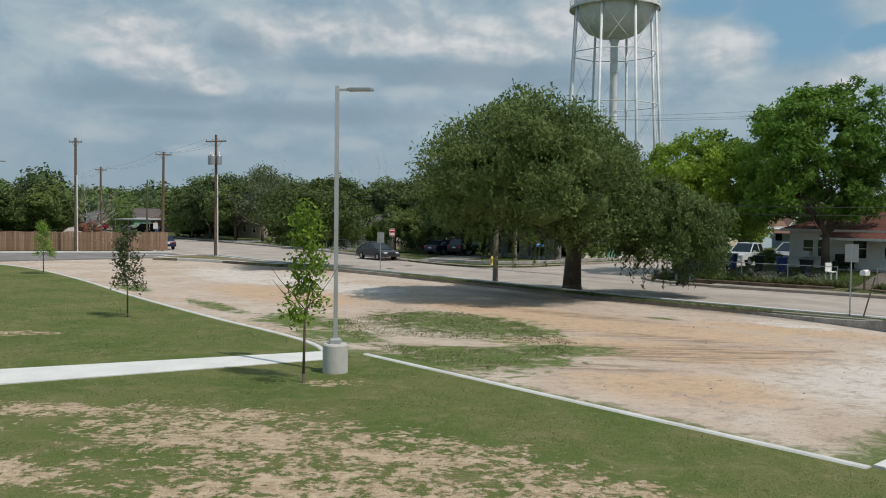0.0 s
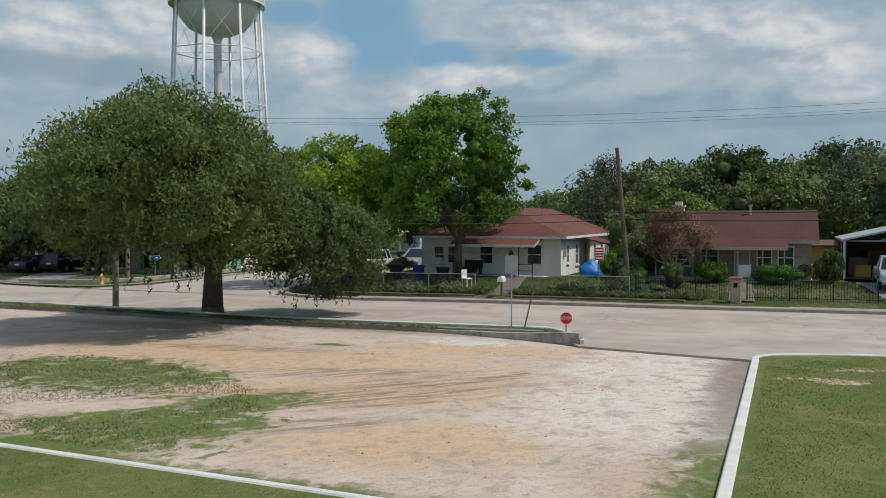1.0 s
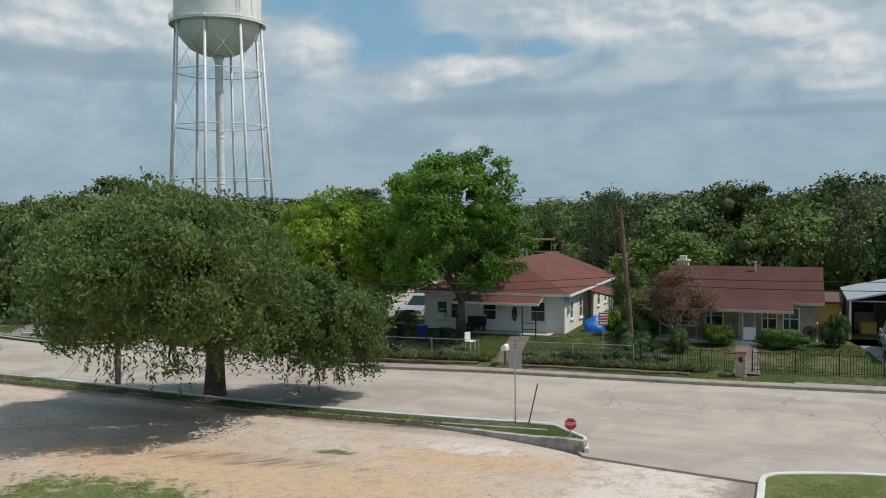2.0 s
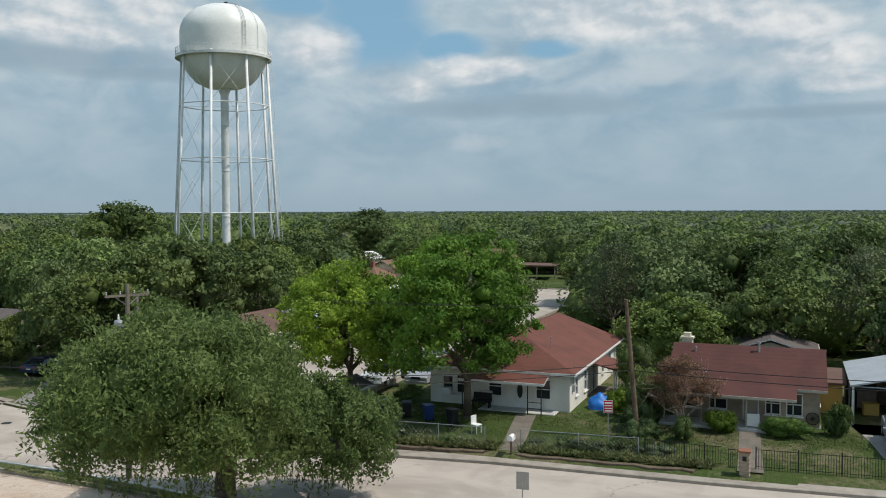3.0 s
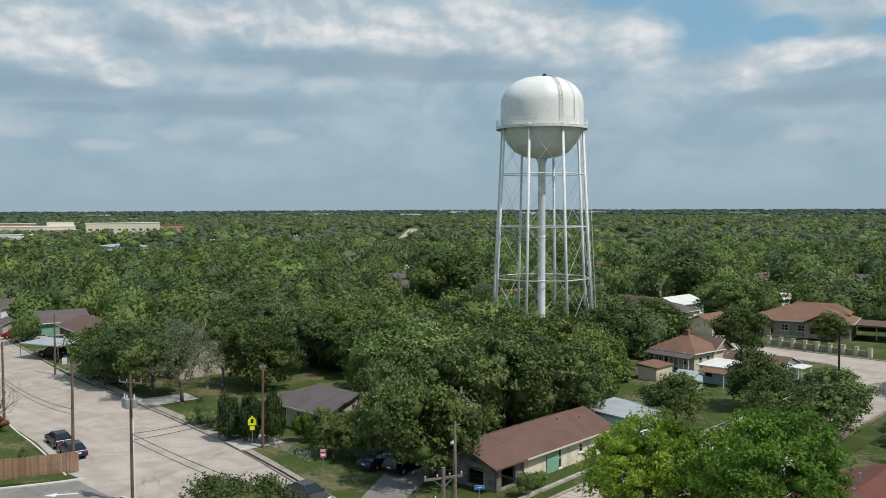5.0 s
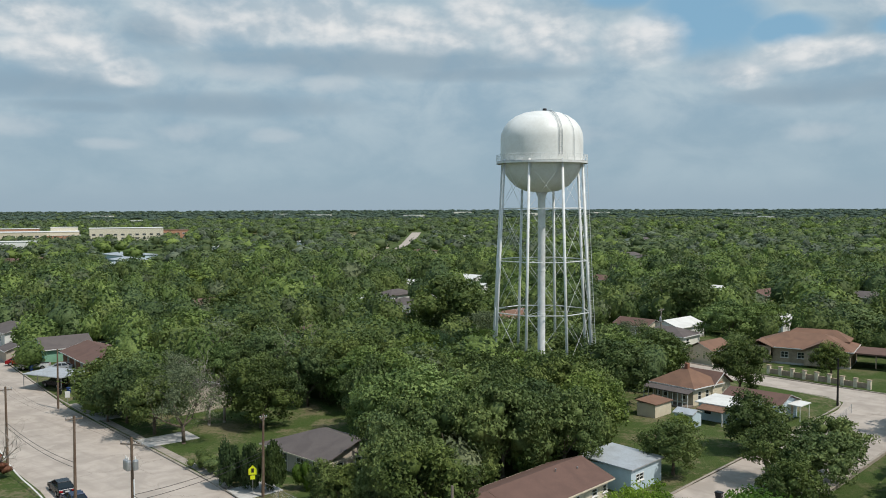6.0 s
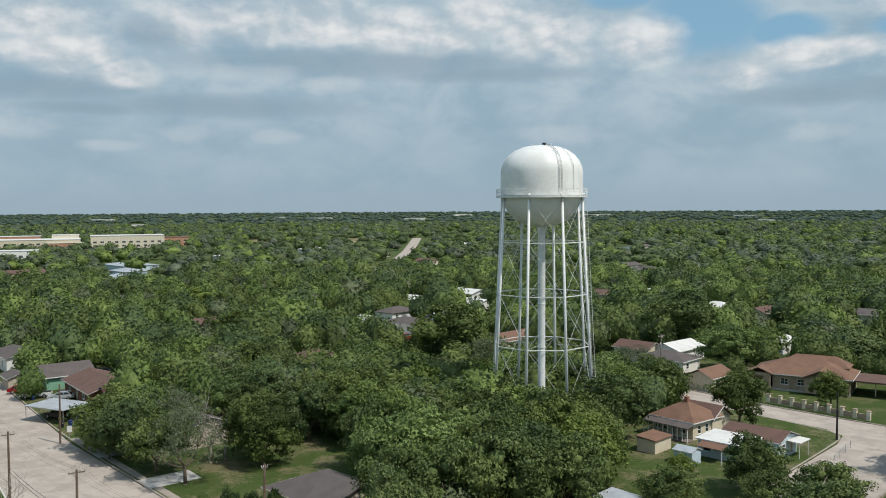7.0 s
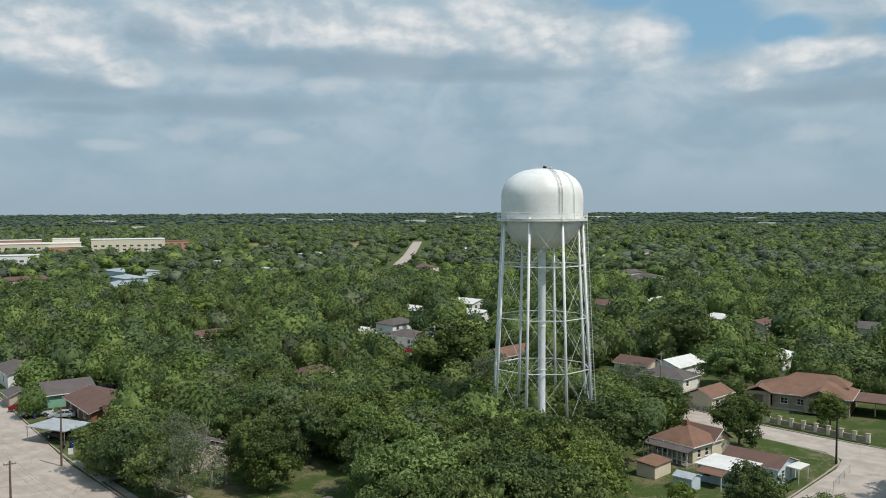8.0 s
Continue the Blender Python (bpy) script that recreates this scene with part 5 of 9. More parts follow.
# brick and stone house on the corner of the side street
SIDE = 43.7
bh = house("brick_house", 14.6, 89.4, SIDE, 14.5, 7.2, 2.35, 0.13, "long stone house with a brown shingle roof", PALESTONE, ROOF_BROWN, "gable_x", 1.55, 0.55,
           front=((4.2, 0.1, 1.7, 2.0, WIN), (8.8, 0.9, 0.7, 0.9, WIN), (11.6, 1.0, 1.0, 0.8, WIN), (13.6, 1.0, 0.8, 0.8, WIN)), left=((0.8, 0.2, 2.2, 1.9, "void"), (4.0, 0.2, 2.2, 1.9, "void")), trim=CREAM)
part("stone_front", wall_with_holes(bmesh.new(), 7.0, 2.3, 0.3, [(0.8, 0.3, 1.6, 1.5), (3.6, 0.3, 1.9, 1.5)]), DARKSTONE, bh, "dark fieldstone wall with open bays").matrix_basis = pose(-11.2, 3.4, 0, 0, 0, 270)
part("stone_side", wall_with_holes(bmesh.new(), 3.6, 2.3, 0.3, [(0.7, 0.2, 2.0, 1.7)]), DARKSTONE, bh).matrix_basis = pose(-11.2, -3.6, 0)
for pts in ([(-12.0, -4.2, 2.35), (-7.4, -4.2, 2.35), (-7.4, 0, 3.88), (-12.0, 0, 3.88)], [(-7.4, 4.2, 2.35), (-12.0, 4.2, 2.35), (-12.0, 0, 3.88), (-7.4, 0, 3.88)]):
    part("carport_roof", plate(bmesh.new(), pts, 0.14), ROOF_BROWN, bh)
bm = bmesh.new()
v = [bm.verts.new(p) for p in ((-11.3, -3.6, 2.3), (-11.3, 3.6, 2.3), (-11.3, 0, 3.6))]
bm.faces.new(v)
bmesh.ops.solidify(bm, geom=bm.faces[:], thickness=0.15)
part("stone_gable", bm, DARKSTONE, bh)
part("patio_door", box(bmesh.new(), -2.9, -3.68, 1.1, 1.9, 0.08, 2.1), GREENTRIM, bh, "faded green sliding door frame")
vent_pipe(bh, 2.0, -0.8, 3.5, 0.3)
vent_pipe(bh, 5.0, -1.4, 3.2, 0.25)
FOOTPRINTS.append((7.0, 80.5, Vector((0.72, 0.69)), 6, 8))
house("metal_shed", 25.4, 97.8, SIDE, 6.4, 6.2, 2.6, 0.13, "blue-grey metal shed with a pale tin roof", BLUEWALL, TIN, "flat", 0.35, 0.25, front=((1.0, 1.1, 1.6, 0.8, WIN),), right=((2, 1.0, 0.8, 0.7, WIN),))

# houses deeper in the block
house("grey_house", -7.6, 106.4, -47.8, 11.4, 9.0, 2.45, 0.13, "small grey-brown roofed house behind shrubs", BEIGE, ROOF_GREY, "hip_left", 1.75, 0.55,
      front=((1.2, 0.8, 1.0, 1.2, WIN), (3.4, 0.1, 0.9, 2.0, WIN), (6.0, 0.8, 1.4, 1.2, WIN), (9.0, 0.8, 1.0, 1.2, WIN)), right=((1.4, 0.8, 1.1, 1.2, WIN), (4.2, 0.1, 0.95, 2.0, WIN), (6.5, 0.8, 1.1, 1.2, WIN)), trim=CREAM)
ch = house("chimney_house", 46.3, 137.4, -54, 7.4, 7.0, 2.8, 0.13, "cream wooden house with a brown pyramid roof and chimney", CREAM, ROOF_TILE, "hip", 2.3, 0.5,
           front=((0.5, 0.8, 0.9, 1.3, WIN), (2.0, 0.8, 0.9, 1.3, WIN), (3.3, 0.1, 0.9, 2.0, "plaindoor"), (5.2, 0.8, 0.9, 1.3, WIN)), right=((1.2, 0.8, 0.9, 1.3, WIN), (3.2, 0.8, 0.9, 1.3, WIN)), left=((3, 0.8, 0.9, 1.3, WIN),))
part("chimney", box(bmesh.new(), 0.2, -0.1, 5.1, 0.6, 0.6, 1.3, bevel=0.03), BRICK_RED, ch, "red brick chimney")
part("porch_roof", plate(bmesh.new(), [(-4.2, -5.6, 2.25), (4.2, -5.6, 2.25), (4.2, -3.4, 2.75), (-4.2, -3.4, 2.75)], 0.1), ROOF_GREY, ch, "low grey-brown porch roof")
part("porch_floor", box(bmesh.new(), 0, -4.6, 0.05, 8.0, 2.0, 0.3), WOOD_GREY, ch)
for i in range(10):
    post(ch, -4.0 + 0.89 * i, -5.4, -0.1, 2.15, 0.1)
part("porch_rail", box(bmesh.new(), 0, -5.4, 0.85, 8.0, 0.06, 0.08), WHITE, ch)
for pts in ([(-2.0, 1.0, 2.6), (4.3, 1.0, 2.6), (4.3, 3.7, 4.4), (-2.0, 3.7, 4.4)], [(4.3, 6.4, 2.6), (-2.0, 6.4, 2.6), (-2.0, 3.7, 4.4), (4.3, 3.7, 4.4)]):
    part("wing_roof", plate(bmesh.new(), pts, 0.12), ROOF_BROWN, ch, "brown gabled roof of the rear wing")
part("wing_wall", box(bmesh.new(), 1.2, 3.7, 1.3, 5.4, 4.8, 2.6), CREAM, ch)
bm = bmesh.new()
bm.faces.new([bm.verts.new(p) for p in ((3.9, 1.3, 2.6), (3.9, 6.1, 2.6), (3.9, 3.7, 4.2))])
bmesh.ops.solidify(bm, geom=bm.faces[:], thickness=0.12)
part("wing_gable", bm, CREAM, ch)
part("wing_bargeboard", plate(bmesh.new(), [(4.28, 1.0, 2.55), (4.36, 1.0, 2.55), (4.36, 3.7, 4.36), (4.28, 3.7, 4.36)], 0.14), WHITE, ch)
wf = house("flat_roof_house", 53.4, 126.5, -48.4, 8.4, 6.0, 2.5, 0.13, "pale blue house with a brown gable and a white flat annex", BLUEWALL, ROOF_BROWN, "gable_x", 1.15, 0.4,
           front=((5.6, 0.9, 1.0, 1.1, WIN), (7.0, 0.9, 0.8, 1.1, WIN)), right=((1.2, 0.9, 1.0, 1.1, WIN), (3.8, 0.2, 0.9, 1.9, "plaindoor")), left=((2.4, 0.9, 1.0, 1.1, WIN),))
part("annex_wall", wall_with_holes(bmesh.new(), 6.8, 2.45, 0.2, [(0.8, 0.9, 1.1, 1.1), (4.6, 0.9, 1.1, 1.1)]), BLUEWALL, wf, "pale blue annex wall").matrix_basis = pose(-5.2, -8.2, 0)
for x in (-5.1, 1.5):
    part("annex_side", box(bmesh.new(), x, -5.5, 1.22, 0.2, 5.2, 2.45), BLUEWALL, wf)
part("annex_back", box(bmesh.new(), -4.7, -2.95, 1.22, 0.9, 0.2, 2.45), BLUEWALL, wf)
# solid black box added to imitate unlit rooms through the openings
part("annex_inside", box(bmesh.new(), -1.8, -5.6, 1.2, 6.2, 4.6, 2.3), DARK, wf, "near-black box in place of the annex's shaded rooms")
part("annex_roof", plate(bmesh.new(), [(-5.6, -8.6, 2.55), (1.9, -8.6, 2.55), (1.9, -2.6, 2.75), (-5.6, -2.6, 2.75)], 0.14), ROOF_LIGHT, wf, "white flat annex roof")
part("porch_roof", plate(bmesh.new(), [(-4.4, -10.4, 2.0), (-0.4, -10.4, 2.0), (-0.4, -8.5, 2.4), (-4.4, -8.5, 2.4)], 0.1), ROOF_TILE, wf, "small orange-brown porch roof")
for x in (-4.2, -0.6):
    post(wf, x, -10.2, -0.1, 1.95, 0.1)
part("side_canopy", plate(bmesh.new(), [(4.3, -0.5, 2.4), (6.2, -0.5, 2.3), (6.2, 3.0, 2.3), (4.3, 3.0, 2.4)], 0.1), ROOF_LIGHT, wf, "white side canopy")
for y in (-0.3, 2.8):
    post(wf, 6.0, y, -0.1, 2.25, 0.08)
house("garden_shed", 41.0, 121.4, 41.6, 2.4, 2.8, 1.9, 0.13, "small pale blue garden shed", BLUEWALL, TIN, "gable_y", 0.5, 0.15)
house("low_shed", 38.4, 128.2, 41.6, 4.4, 3.0, 1.9, 0.13, "low orange-brown wooden shed", CREAM, ROOF_TILE, "flat", 0.3, 0.2)
house("trailer_shed", 30.2, 132.6, 46.5, 2.6, 3.6, 2.1, 0.13, "small white camper shed under the trees", WHITE, ROOF_LIGHT, "flat", 0.1, 0.1, front=((0.7, 0.2, 0.9, 1.6, WIN),))
ah = house("stone_house", 81.5, 170.5, -35, 17.5, 10.5, 2.9, 0.13, "wide tan stone house with a terracotta hipped roof", TANSTONE, ROOF_TILE, "hip", 2.4, 0.6,
           front=((2.2, 0.3, 1.5, 2.1, "void"), (5.2, 0.9, 1.4, 1.2, WIN), (8.2, 0.9, 1.4, 1.2, WIN), (12.0, 0.9, 1.4, 1.2, WIN), (14.6, 0.2, 1.2, 2.1, "plaindoor")))
part("entry_gable", wall_with_holes(bmesh.new(), 4.4, 3.1, 0.3, [(1.3, 0.0, 1.8, 2.4)]), TANSTONE, ah, "arched stone entry").matrix_basis = pose(-9.6, -6.6, 0)
for pts in ([(-10.0, -7.0, 3.0), (-7.4, -7.0, 4.1), (-7.4, -3.0, 4.1), (-10.0, -3.0, 3.0)], [(-7.4, -7.0, 4.1), (-4.8, -7.0, 3.0), (-4.8, -3.0, 3.0), (-7.4, -3.0, 4.1)]):
    part("entry_roof", plate(bmesh.new(), pts, 0.14), ROOF_TILE, ah)
for pts in ([(-5.0, 0.5, 3.9), (8.0, 0.5, 3.9), (5.2, 3.4, 5.7), (-2.2, 3.4, 5.7)], [(8.0, 6.4, 3.9), (-5.0, 6.4, 3.9), (-2.2, 3.4, 5.7), (5.2, 3.4, 5.7)], [(8.0, 0.5, 3.9), (8.0, 6.4, 3.9), (5.2, 3.4, 5.7)], [(-5.0, 6.4, 3.9), (-5.0, 0.5, 3.9), (-2.2, 3.4, 5.7)]):
    part("upper_roof", plate(bmesh.new(), pts, 0.14), ROOF_TILE, ah, "raised terracotta hipped roof over the rear rooms")
part("upper_wall", box(bmesh.new(), 1.5, 3.45, 3.5, 12.0, 5.0, 1.2), TANSTONE, ah)
part("wing_wall", wall_with_holes(bmesh.new(), 5.6, 2.9, 0.3, [(1.0, 0.8, 1.3, 1.3), (3.3, 0.8, 1.3, 1.3)]), TANSTONE, ah).matrix_basis = pose(1.0, -7.4, 0)
for x in (1.15, 6.45):
    part("wing_side", box(bmesh.new(), x, -6.1, 1.45, 0.3, 2.3, 2.9), TANSTONE, ah)
for pts in ([(0.5, -7.9, 2.9), (3.8, -7.9, 4.5), (3.8, -1.0, 4.5), (0.5, -4.4, 2.9)], [(3.8, -7.9, 4.5), (7.1, -7.9, 2.9), (7.1, -4.4, 2.9), (3.8, -1.0, 4.5)]):
    part("wing_roof", plate(bmesh.new(), pts, 0.14), ROOF_TILE, ah)
bm = bmesh.new()
bm.faces.new([bm.verts.new(p) for p in ((0.9, -7.35, 2.85), (6.7, -7.35, 2.85), (3.8, -7.35, 4.3))])
bmesh.ops.solidify(bm, geom=bm.faces[:], thickness=0.15)
part("wing_gable", bm, TANSTONE, ah)
part("carport_roof", plate(bmesh.new(), [(9.4, -4.5, 2.7), (17, -4.5, 2.6), (17, 4.5, 2.6), (9.4, 4.5, 2.7)], 0.25), ROOF_BROWN, ah)
for x, y in ((16.6, -4.2), (16.6, 4.2), (13, -4.2)):
    post(ah, x, y, 0, 2.45, 0.2, TANSTONE)

# houses on the far left of the street
house("brown_house", -54.5, 172.5, -56, 17.0, 9.5, 2.5, 0.13, "low brown house with a wide brown roof", BRICK_RED, ROOF_BROWN, "gable_x", 1.7, 0.6, front=((3, 0.8, 1.4, 1.2, WIN), (8, 0.1, 0.9, 2.0, "plaindoor"), (12, 0.8, 1.4, 1.2, WIN)), right=((3, 0.8, 1.2, 1.2, WIN),))
house("garage_house", -49.0, 164.5, -56, 6.5, 6.0, 2.4, 0.13, "brown garage wing with a dark brown roof", BRICK_RED, ROOF_DARKRED, "gable_y", 1.4, 0.4)
house("green_gable_house", -66.0, 184.5, -56, 9.0, 9.0, 2.6, 0.13, "grey roofed house with mint green gables", GREENTRIM, ROOF_GREY, "gable_y", 1.9, 0.5, front=((2, 0.8, 1.2, 1.2, WIN), (5, 0.8, 1.2, 1.2, WIN)))
house("porch_house", -75.0, 183.0, -56, 6.0, 4.0, 2.2, 0.13, "small grey roofed outbuilding", BEIGE, ROOF_GREY, "gable_x", 0.9, 0.4)
house("white_house", -83.5, 205.5, -56, 14.0, 8.0, 3.2, 0.13, "white two-part house with a grey roof", WHITE, ROOF_GREY, "gable_x", 1.0, 0.4, front=((2, 0.9, 1.0, 1.4, WIN), (5, 0.9, 1.0, 1.4, WIN), (9, 0.9, 1.0, 1.4, WIN)), right=((2, 0.9, 1.0, 1.4, WIN),))
house("shabby_house", -29.5, 138.0, -47, 7.0, 9.0, 2.6, 0.13, "grey weathered house half hidden by bare trees", BEIGE, ROOF_GREY, "gable_x", 1.9, 0.4, front=((1.5, 0.8, 1.0, 1.2, WIN), (4.5, 0.8, 1.0, 1.2, WIN)))


def carport(cx, cy, heading, w, d, h, z0, roof_mat, label):
    t = thing("carport", pose(cx, cy, z0, 0, 0, heading), label, "carport")
    FOOTPRINTS.append((cx, cy, Vector((math.cos(radians(heading)), math.sin(radians(heading)))), w, d))
    part("roof", plate(bmesh.new(), [(-w / 2, -d / 2, h), (w / 2, -d / 2, h), (w / 2, d / 2, h + 0.15), (-w / 2, d / 2, h + 0.15)], 0.12), roof_mat, t, "pale corrugated metal roof")
    for i in range(int(w / 0.45)):
        x = -w / 2 + 0.2 + 0.45 * i
        part("roof_rib", plate(bmesh.new(), [(x, -d / 2, h + 0.03), (x + 0.06, -d / 2, h + 0.03), (x + 0.06, d / 2, h + 0.18), (x, d / 2, h + 0.18)], 0.03), roof_mat, t)
    for x in (-w / 2 + 0.2, w / 2 - 0.2):
        for y in (-d / 2 + 0.2, 0, d / 2 - 0.2):
            part("post", tube(bmesh.new(), (x, y, -0.1), (x, y, h), 0.06, seg=6), GALV, t)
    return t


carport(-56.3, 154.5, -28, 9.0, 6.0, 2.5, 0.13, TIN, "flat metal carport on thin posts beside the street")
cp = thing("carport", pose(49.4, 43.3, 0.85, 0, 0, HEAD), "tall open carport with a pale tin gable roof", "carport")
FOOTPRINTS.append((49.4, 43.3, Vector((math.cos(radians(HEAD)), math.sin(radians(HEAD)))), 8, 9))
for pts in ([(-3.9, -4.6, 2.5), (0, -4.6, 3.4), (0, 4.4, 3.4), (-3.9, 4.4, 2.5)], [(0, -4.6, 3.4), (3.9, -4.6, 2.5), (3.9, 4.4, 2.5), (0, 4.4, 3.4)]):
    part("roof", plate(bmesh.new(), pts, 0.1), TIN, cp, "pale tin roof sheet")
for x in (-3.7, 3.7):
    for y in (-4.3, 0, 4.2):
        part("post", tube(bmesh.new(), (x, y, -0.4), (x, y, 2.5), 0.07, seg=6), GALV, cp)
    part("beam", box(bmesh.new(), x, 0, 2.38, 0.12, 8.8, 0.16), GALV, cp)
for y in (-4.4, 4.2):
    bm = tube(bmesh.new(), (-3.7, y, 2.4), (3.7, y, 2.4), 0.05, seg=5)
    tube(bm, (-1.8, y, 2.4), (0, y, 3.3), 0.04, seg=5)
    tube(bm, (1.8, y, 2.4), (0, y, 3.3), 0.04, seg=5)
    part("truss", bm, GALV, cp)
part("back_wall", box(bmesh.new(), 0, 4.3, 1.0, 7.2, 0.1, 2.8), WOOD, cp, "dark board back wall")
part("side_wall", box(bmesh.new(), -3.75, 2.2, 1.0, 0.08, 4.2, 2.7), WOOD, cp)
part("downpipe", tube(bmesh.new(), (-3.75, -4.5, -0.1), (-3.75, -4.5, 2.45), 0.06, seg=8), WHITE, cp, "white downpipe at the front post")
part("floor_slab", box(bmesh.new(), 0, 0, -0.06, 7.6, 8.8, 0.16), CONCRETE, cp)
U = Vector((math.cos(radians(HEAD)), math.sin(radians(HEAD))))
V = Vector((-U.y, U.x))
for i, (a, b, sx, sy, sz, m, lab) in enumerate(((-2.6, 1.2, 1.2, 0.7, 1.1, WOOD_GREY, "grey wooden crate in the carport"), (-2.5, -1.0, 0.9, 0.6, 0.7, YELLOW, "yellow plastic box in the carport"), (-1.3, 2.8, 1.6, 0.8, 1.5, WOOD, "tall dark cupboard in the carport"), (0.8, 3.2, 1.4, 0.7, 1.0, BRICK_RED, "red tool chest in the carport"))):
    q = Vector((49.4, 43.3)) + U * a + V * b
    t = thing("storage_box", pose(q.x, q.y, 0.87, 0, 0, HEAD + 8 * i), lab, "box")
    part("body", box(bmesh.new(), 0, 0, sz / 2, sx, sy, sz, bevel=0.02), m, t)
    part("lid", box(bmesh.new(), 0, 0, sz + 0.03, sx + 0.06, sy + 0.06, 0.06, bevel=0.01), m, t)

# plain houses among the far trees
FAR_HOUSES = [(5.5, 255, 13, 3), (30, 223, 12, 2), (29, 304, 12, 4), (-17, 200, 9, 1), (81, 330, 15, 1), (101, 335, 13, 4), (107.5, 285, 10, 4), (116, 270, 11, 1), (144, 261, 14, 0), (95, 213, 10, 4), (58, 205, 9, 1), (67, 204, 11, 4), (60.7, 191, 11, 0), (-52.5, 260, 10, 1), (-123, 427, 26, 6), (122, 440, 16, 0),
              (-8, 262, 8, 4), (16, 266, 9, 4), (134, 455, 14, 0), (62.5, 171, 8, 2),
              (-38, 312, 12, 0), (2, 282, 11, 3), (30, 340, 14, 4), (132, 484, 14, 3), (-58, 300, 10, 1), (-20, 388, 10, 5), (8, 318, 10, 4), (-16, 632, 26, 1), (160, 250, 12, 1), (-96, 330, 12, 3), (-152, 528, 30, 6), (60, 420, 16, 1), (-70, 520, 14, 4), (20, 540, 16, 5), (180, 390, 14, 3), (210, 350, 13, 4),
              (-110, 610, 18, 4), (90, 620, 18, 3), (230, 520, 16, 5), (-45, 440, 13, 5), (160, 620, 18, 4), (126.4, 400, 14, 0), (-138, 476, 18, 6), (-190, 468, 22, 5), (40, 480, 15, 4), (-60, 700, 20, 4), (70, 760, 22, 4), (200, 700, 22, 0), (-15, 470, 14, 2)]
ROOFS = (ROOF_GREY, ROOF_BROWN, ROOF_TILE, ROOF_GREY, ROOF_LIGHT, ROOF_BROWN, TIN)
for i, (x, y, w, k) in enumerate(FAR_HOUSES):
    h = house("far_house", x, y, (HEAD, SIDE, -50, 40)[i % 4], w, w * 0.7, 2.6, 0.05, ("pale house with a grey roof among trees", "pale house with a brown roof among trees", "house with an orange tiled roof among trees", "cream house with a grey roof among trees", "white house with a pale roof among trees", "cream house with a brown roof among trees", "long low building with a metal roof")[k],
              (STUCCO, CREAM, CREAM, WHITE, WHITE, CREAM, BLUEWALL)[k], ROOFS[k], "gable_x" if i % 3 else "hip", 1.5, 0.4, front=((1.5, 0.8, 1.2, 1.2, WIN), (w - 3, 0.8, 1.2, 1.2, WIN)), right=((1.5, 0.8, 1.2, 1.2, WIN),) if i < 24 else (), fascia=i < 20)
    tagged(h, group="far houses")
    FAR_OPEN.append((x, y - 5, w))


def school(cx, cy, heading, w, d, h, wall, roof, label):
    FAR_OPEN.append((cx, cy, w * 0.6))
    FAR_OPEN.append((cx * 0.94, cy * 0.94, w * 0.5))
    n_w = int(w / 6)
    return house("school_building", cx, cy, heading, w, d, h, 0.05, label, wall, roof, "flat", 0.0, 0.3, front=tuple((2 + 6 * i, 1.2, 3.0, 1.6, WIN) for i in range(n_w)) + (tuple((2 + 6 * i, 4.6, 3.0, 1.6, WIN) for i in range(n_w)) if h > 6.5 else ()))


school(-237, 815, 18, 62, 30, 11, PALESTONE, ROOF_LIGHT, "large pale flat-roofed school block")
school(-199, 832, 18, 26, 18, 8.5, BRICK_ORANGE, ROOF_TILE, "orange brick end block of the school")
school(-300, 775, 18, 66, 35, 9, CREAM, ROOF_LIGHT, "low tan school wing")
school(-352, 800, 18, 60, 30, 10, STUCCO, ROOF_LIGHT, "pale flat-roofed school hall")
school(-326, 800, 18, 34, 20, 11, BRICK_ORANGE, ROOF_LIGHT, "orange brick school hall above the wings")
school(-288, 805, 18, 22, 18, 12, PALESTONE, ROOF_LIGHT, "pale stone stair block of the school")
school(-274, 770, 18, 30, 14, 6, BRICK_ORANGE, ROOF_LIGHT, "low orange brick school entrance wing")
school(-262, 640, 18, 26, 18, 6, WHITE, ROOF_LIGHT, "white low building near the school")
school(-292, 610, 18, 30, 14, 5, STUCCO, ROOF_GREY, "low grey-roofed school annex building")
for f in (0.8, 0.86, 0.92, 0.97):
    FAR_OPEN += [(-192 * f, 835 * f, 9), (-215 * f, 820 * f, 11), (-245 * f, 815 * f, 11), (-275 * f, 790 * f, 11), (-305 * f, 780 * f, 14), (-335 * f, 770 * f, 14)]
for i, (x, y, w) in enumerate(((-180, 2300, 60), (-300, 2500, 40), (60, 2100, 50), (420, 2500, 70), (640, 2700, 90), (950, 2300, 60), (-700, 2200, 50), (1500, 2200, 70), (250, 3000, 60), (-420, 1500, 30), (700, 1600, 30), (1100, 1500, 40))):
    h = house("warehouse", x, y, 10 * (i % 5) - 20, w, 25, 7, 0, "distant pale flat-roofed warehouse", STUCCO, ROOF_LIGHT, "flat", 0, 0.2)
    tagged(h, group="distant warehouses")
    FAR_OPEN.append((x, y, w * 0.6))
FAR_OPEN += [(6, 650, 12), (14, 740, 18), (3, 610, 12), (4, 560, 10), (10, 690, 14), (18, 790, 18), (22, 850, 20), (28, 950, 16), (-40, 780, 25), (40, 790, 20), (-90, 800, 25)]
FAR_OPEN += [(4 + 0.085 * (y - 560), y, 11) for y in range(540, 1000, 14)] + [(-0.1333 * y + 20 * (k % 9) - 10, y, 13) for k, y in enumerate(range(700, 990, 7))]
far_road = [(2, 600), (9, 600), (19, 700), (36, 990), (26, 990), (10, 700)]
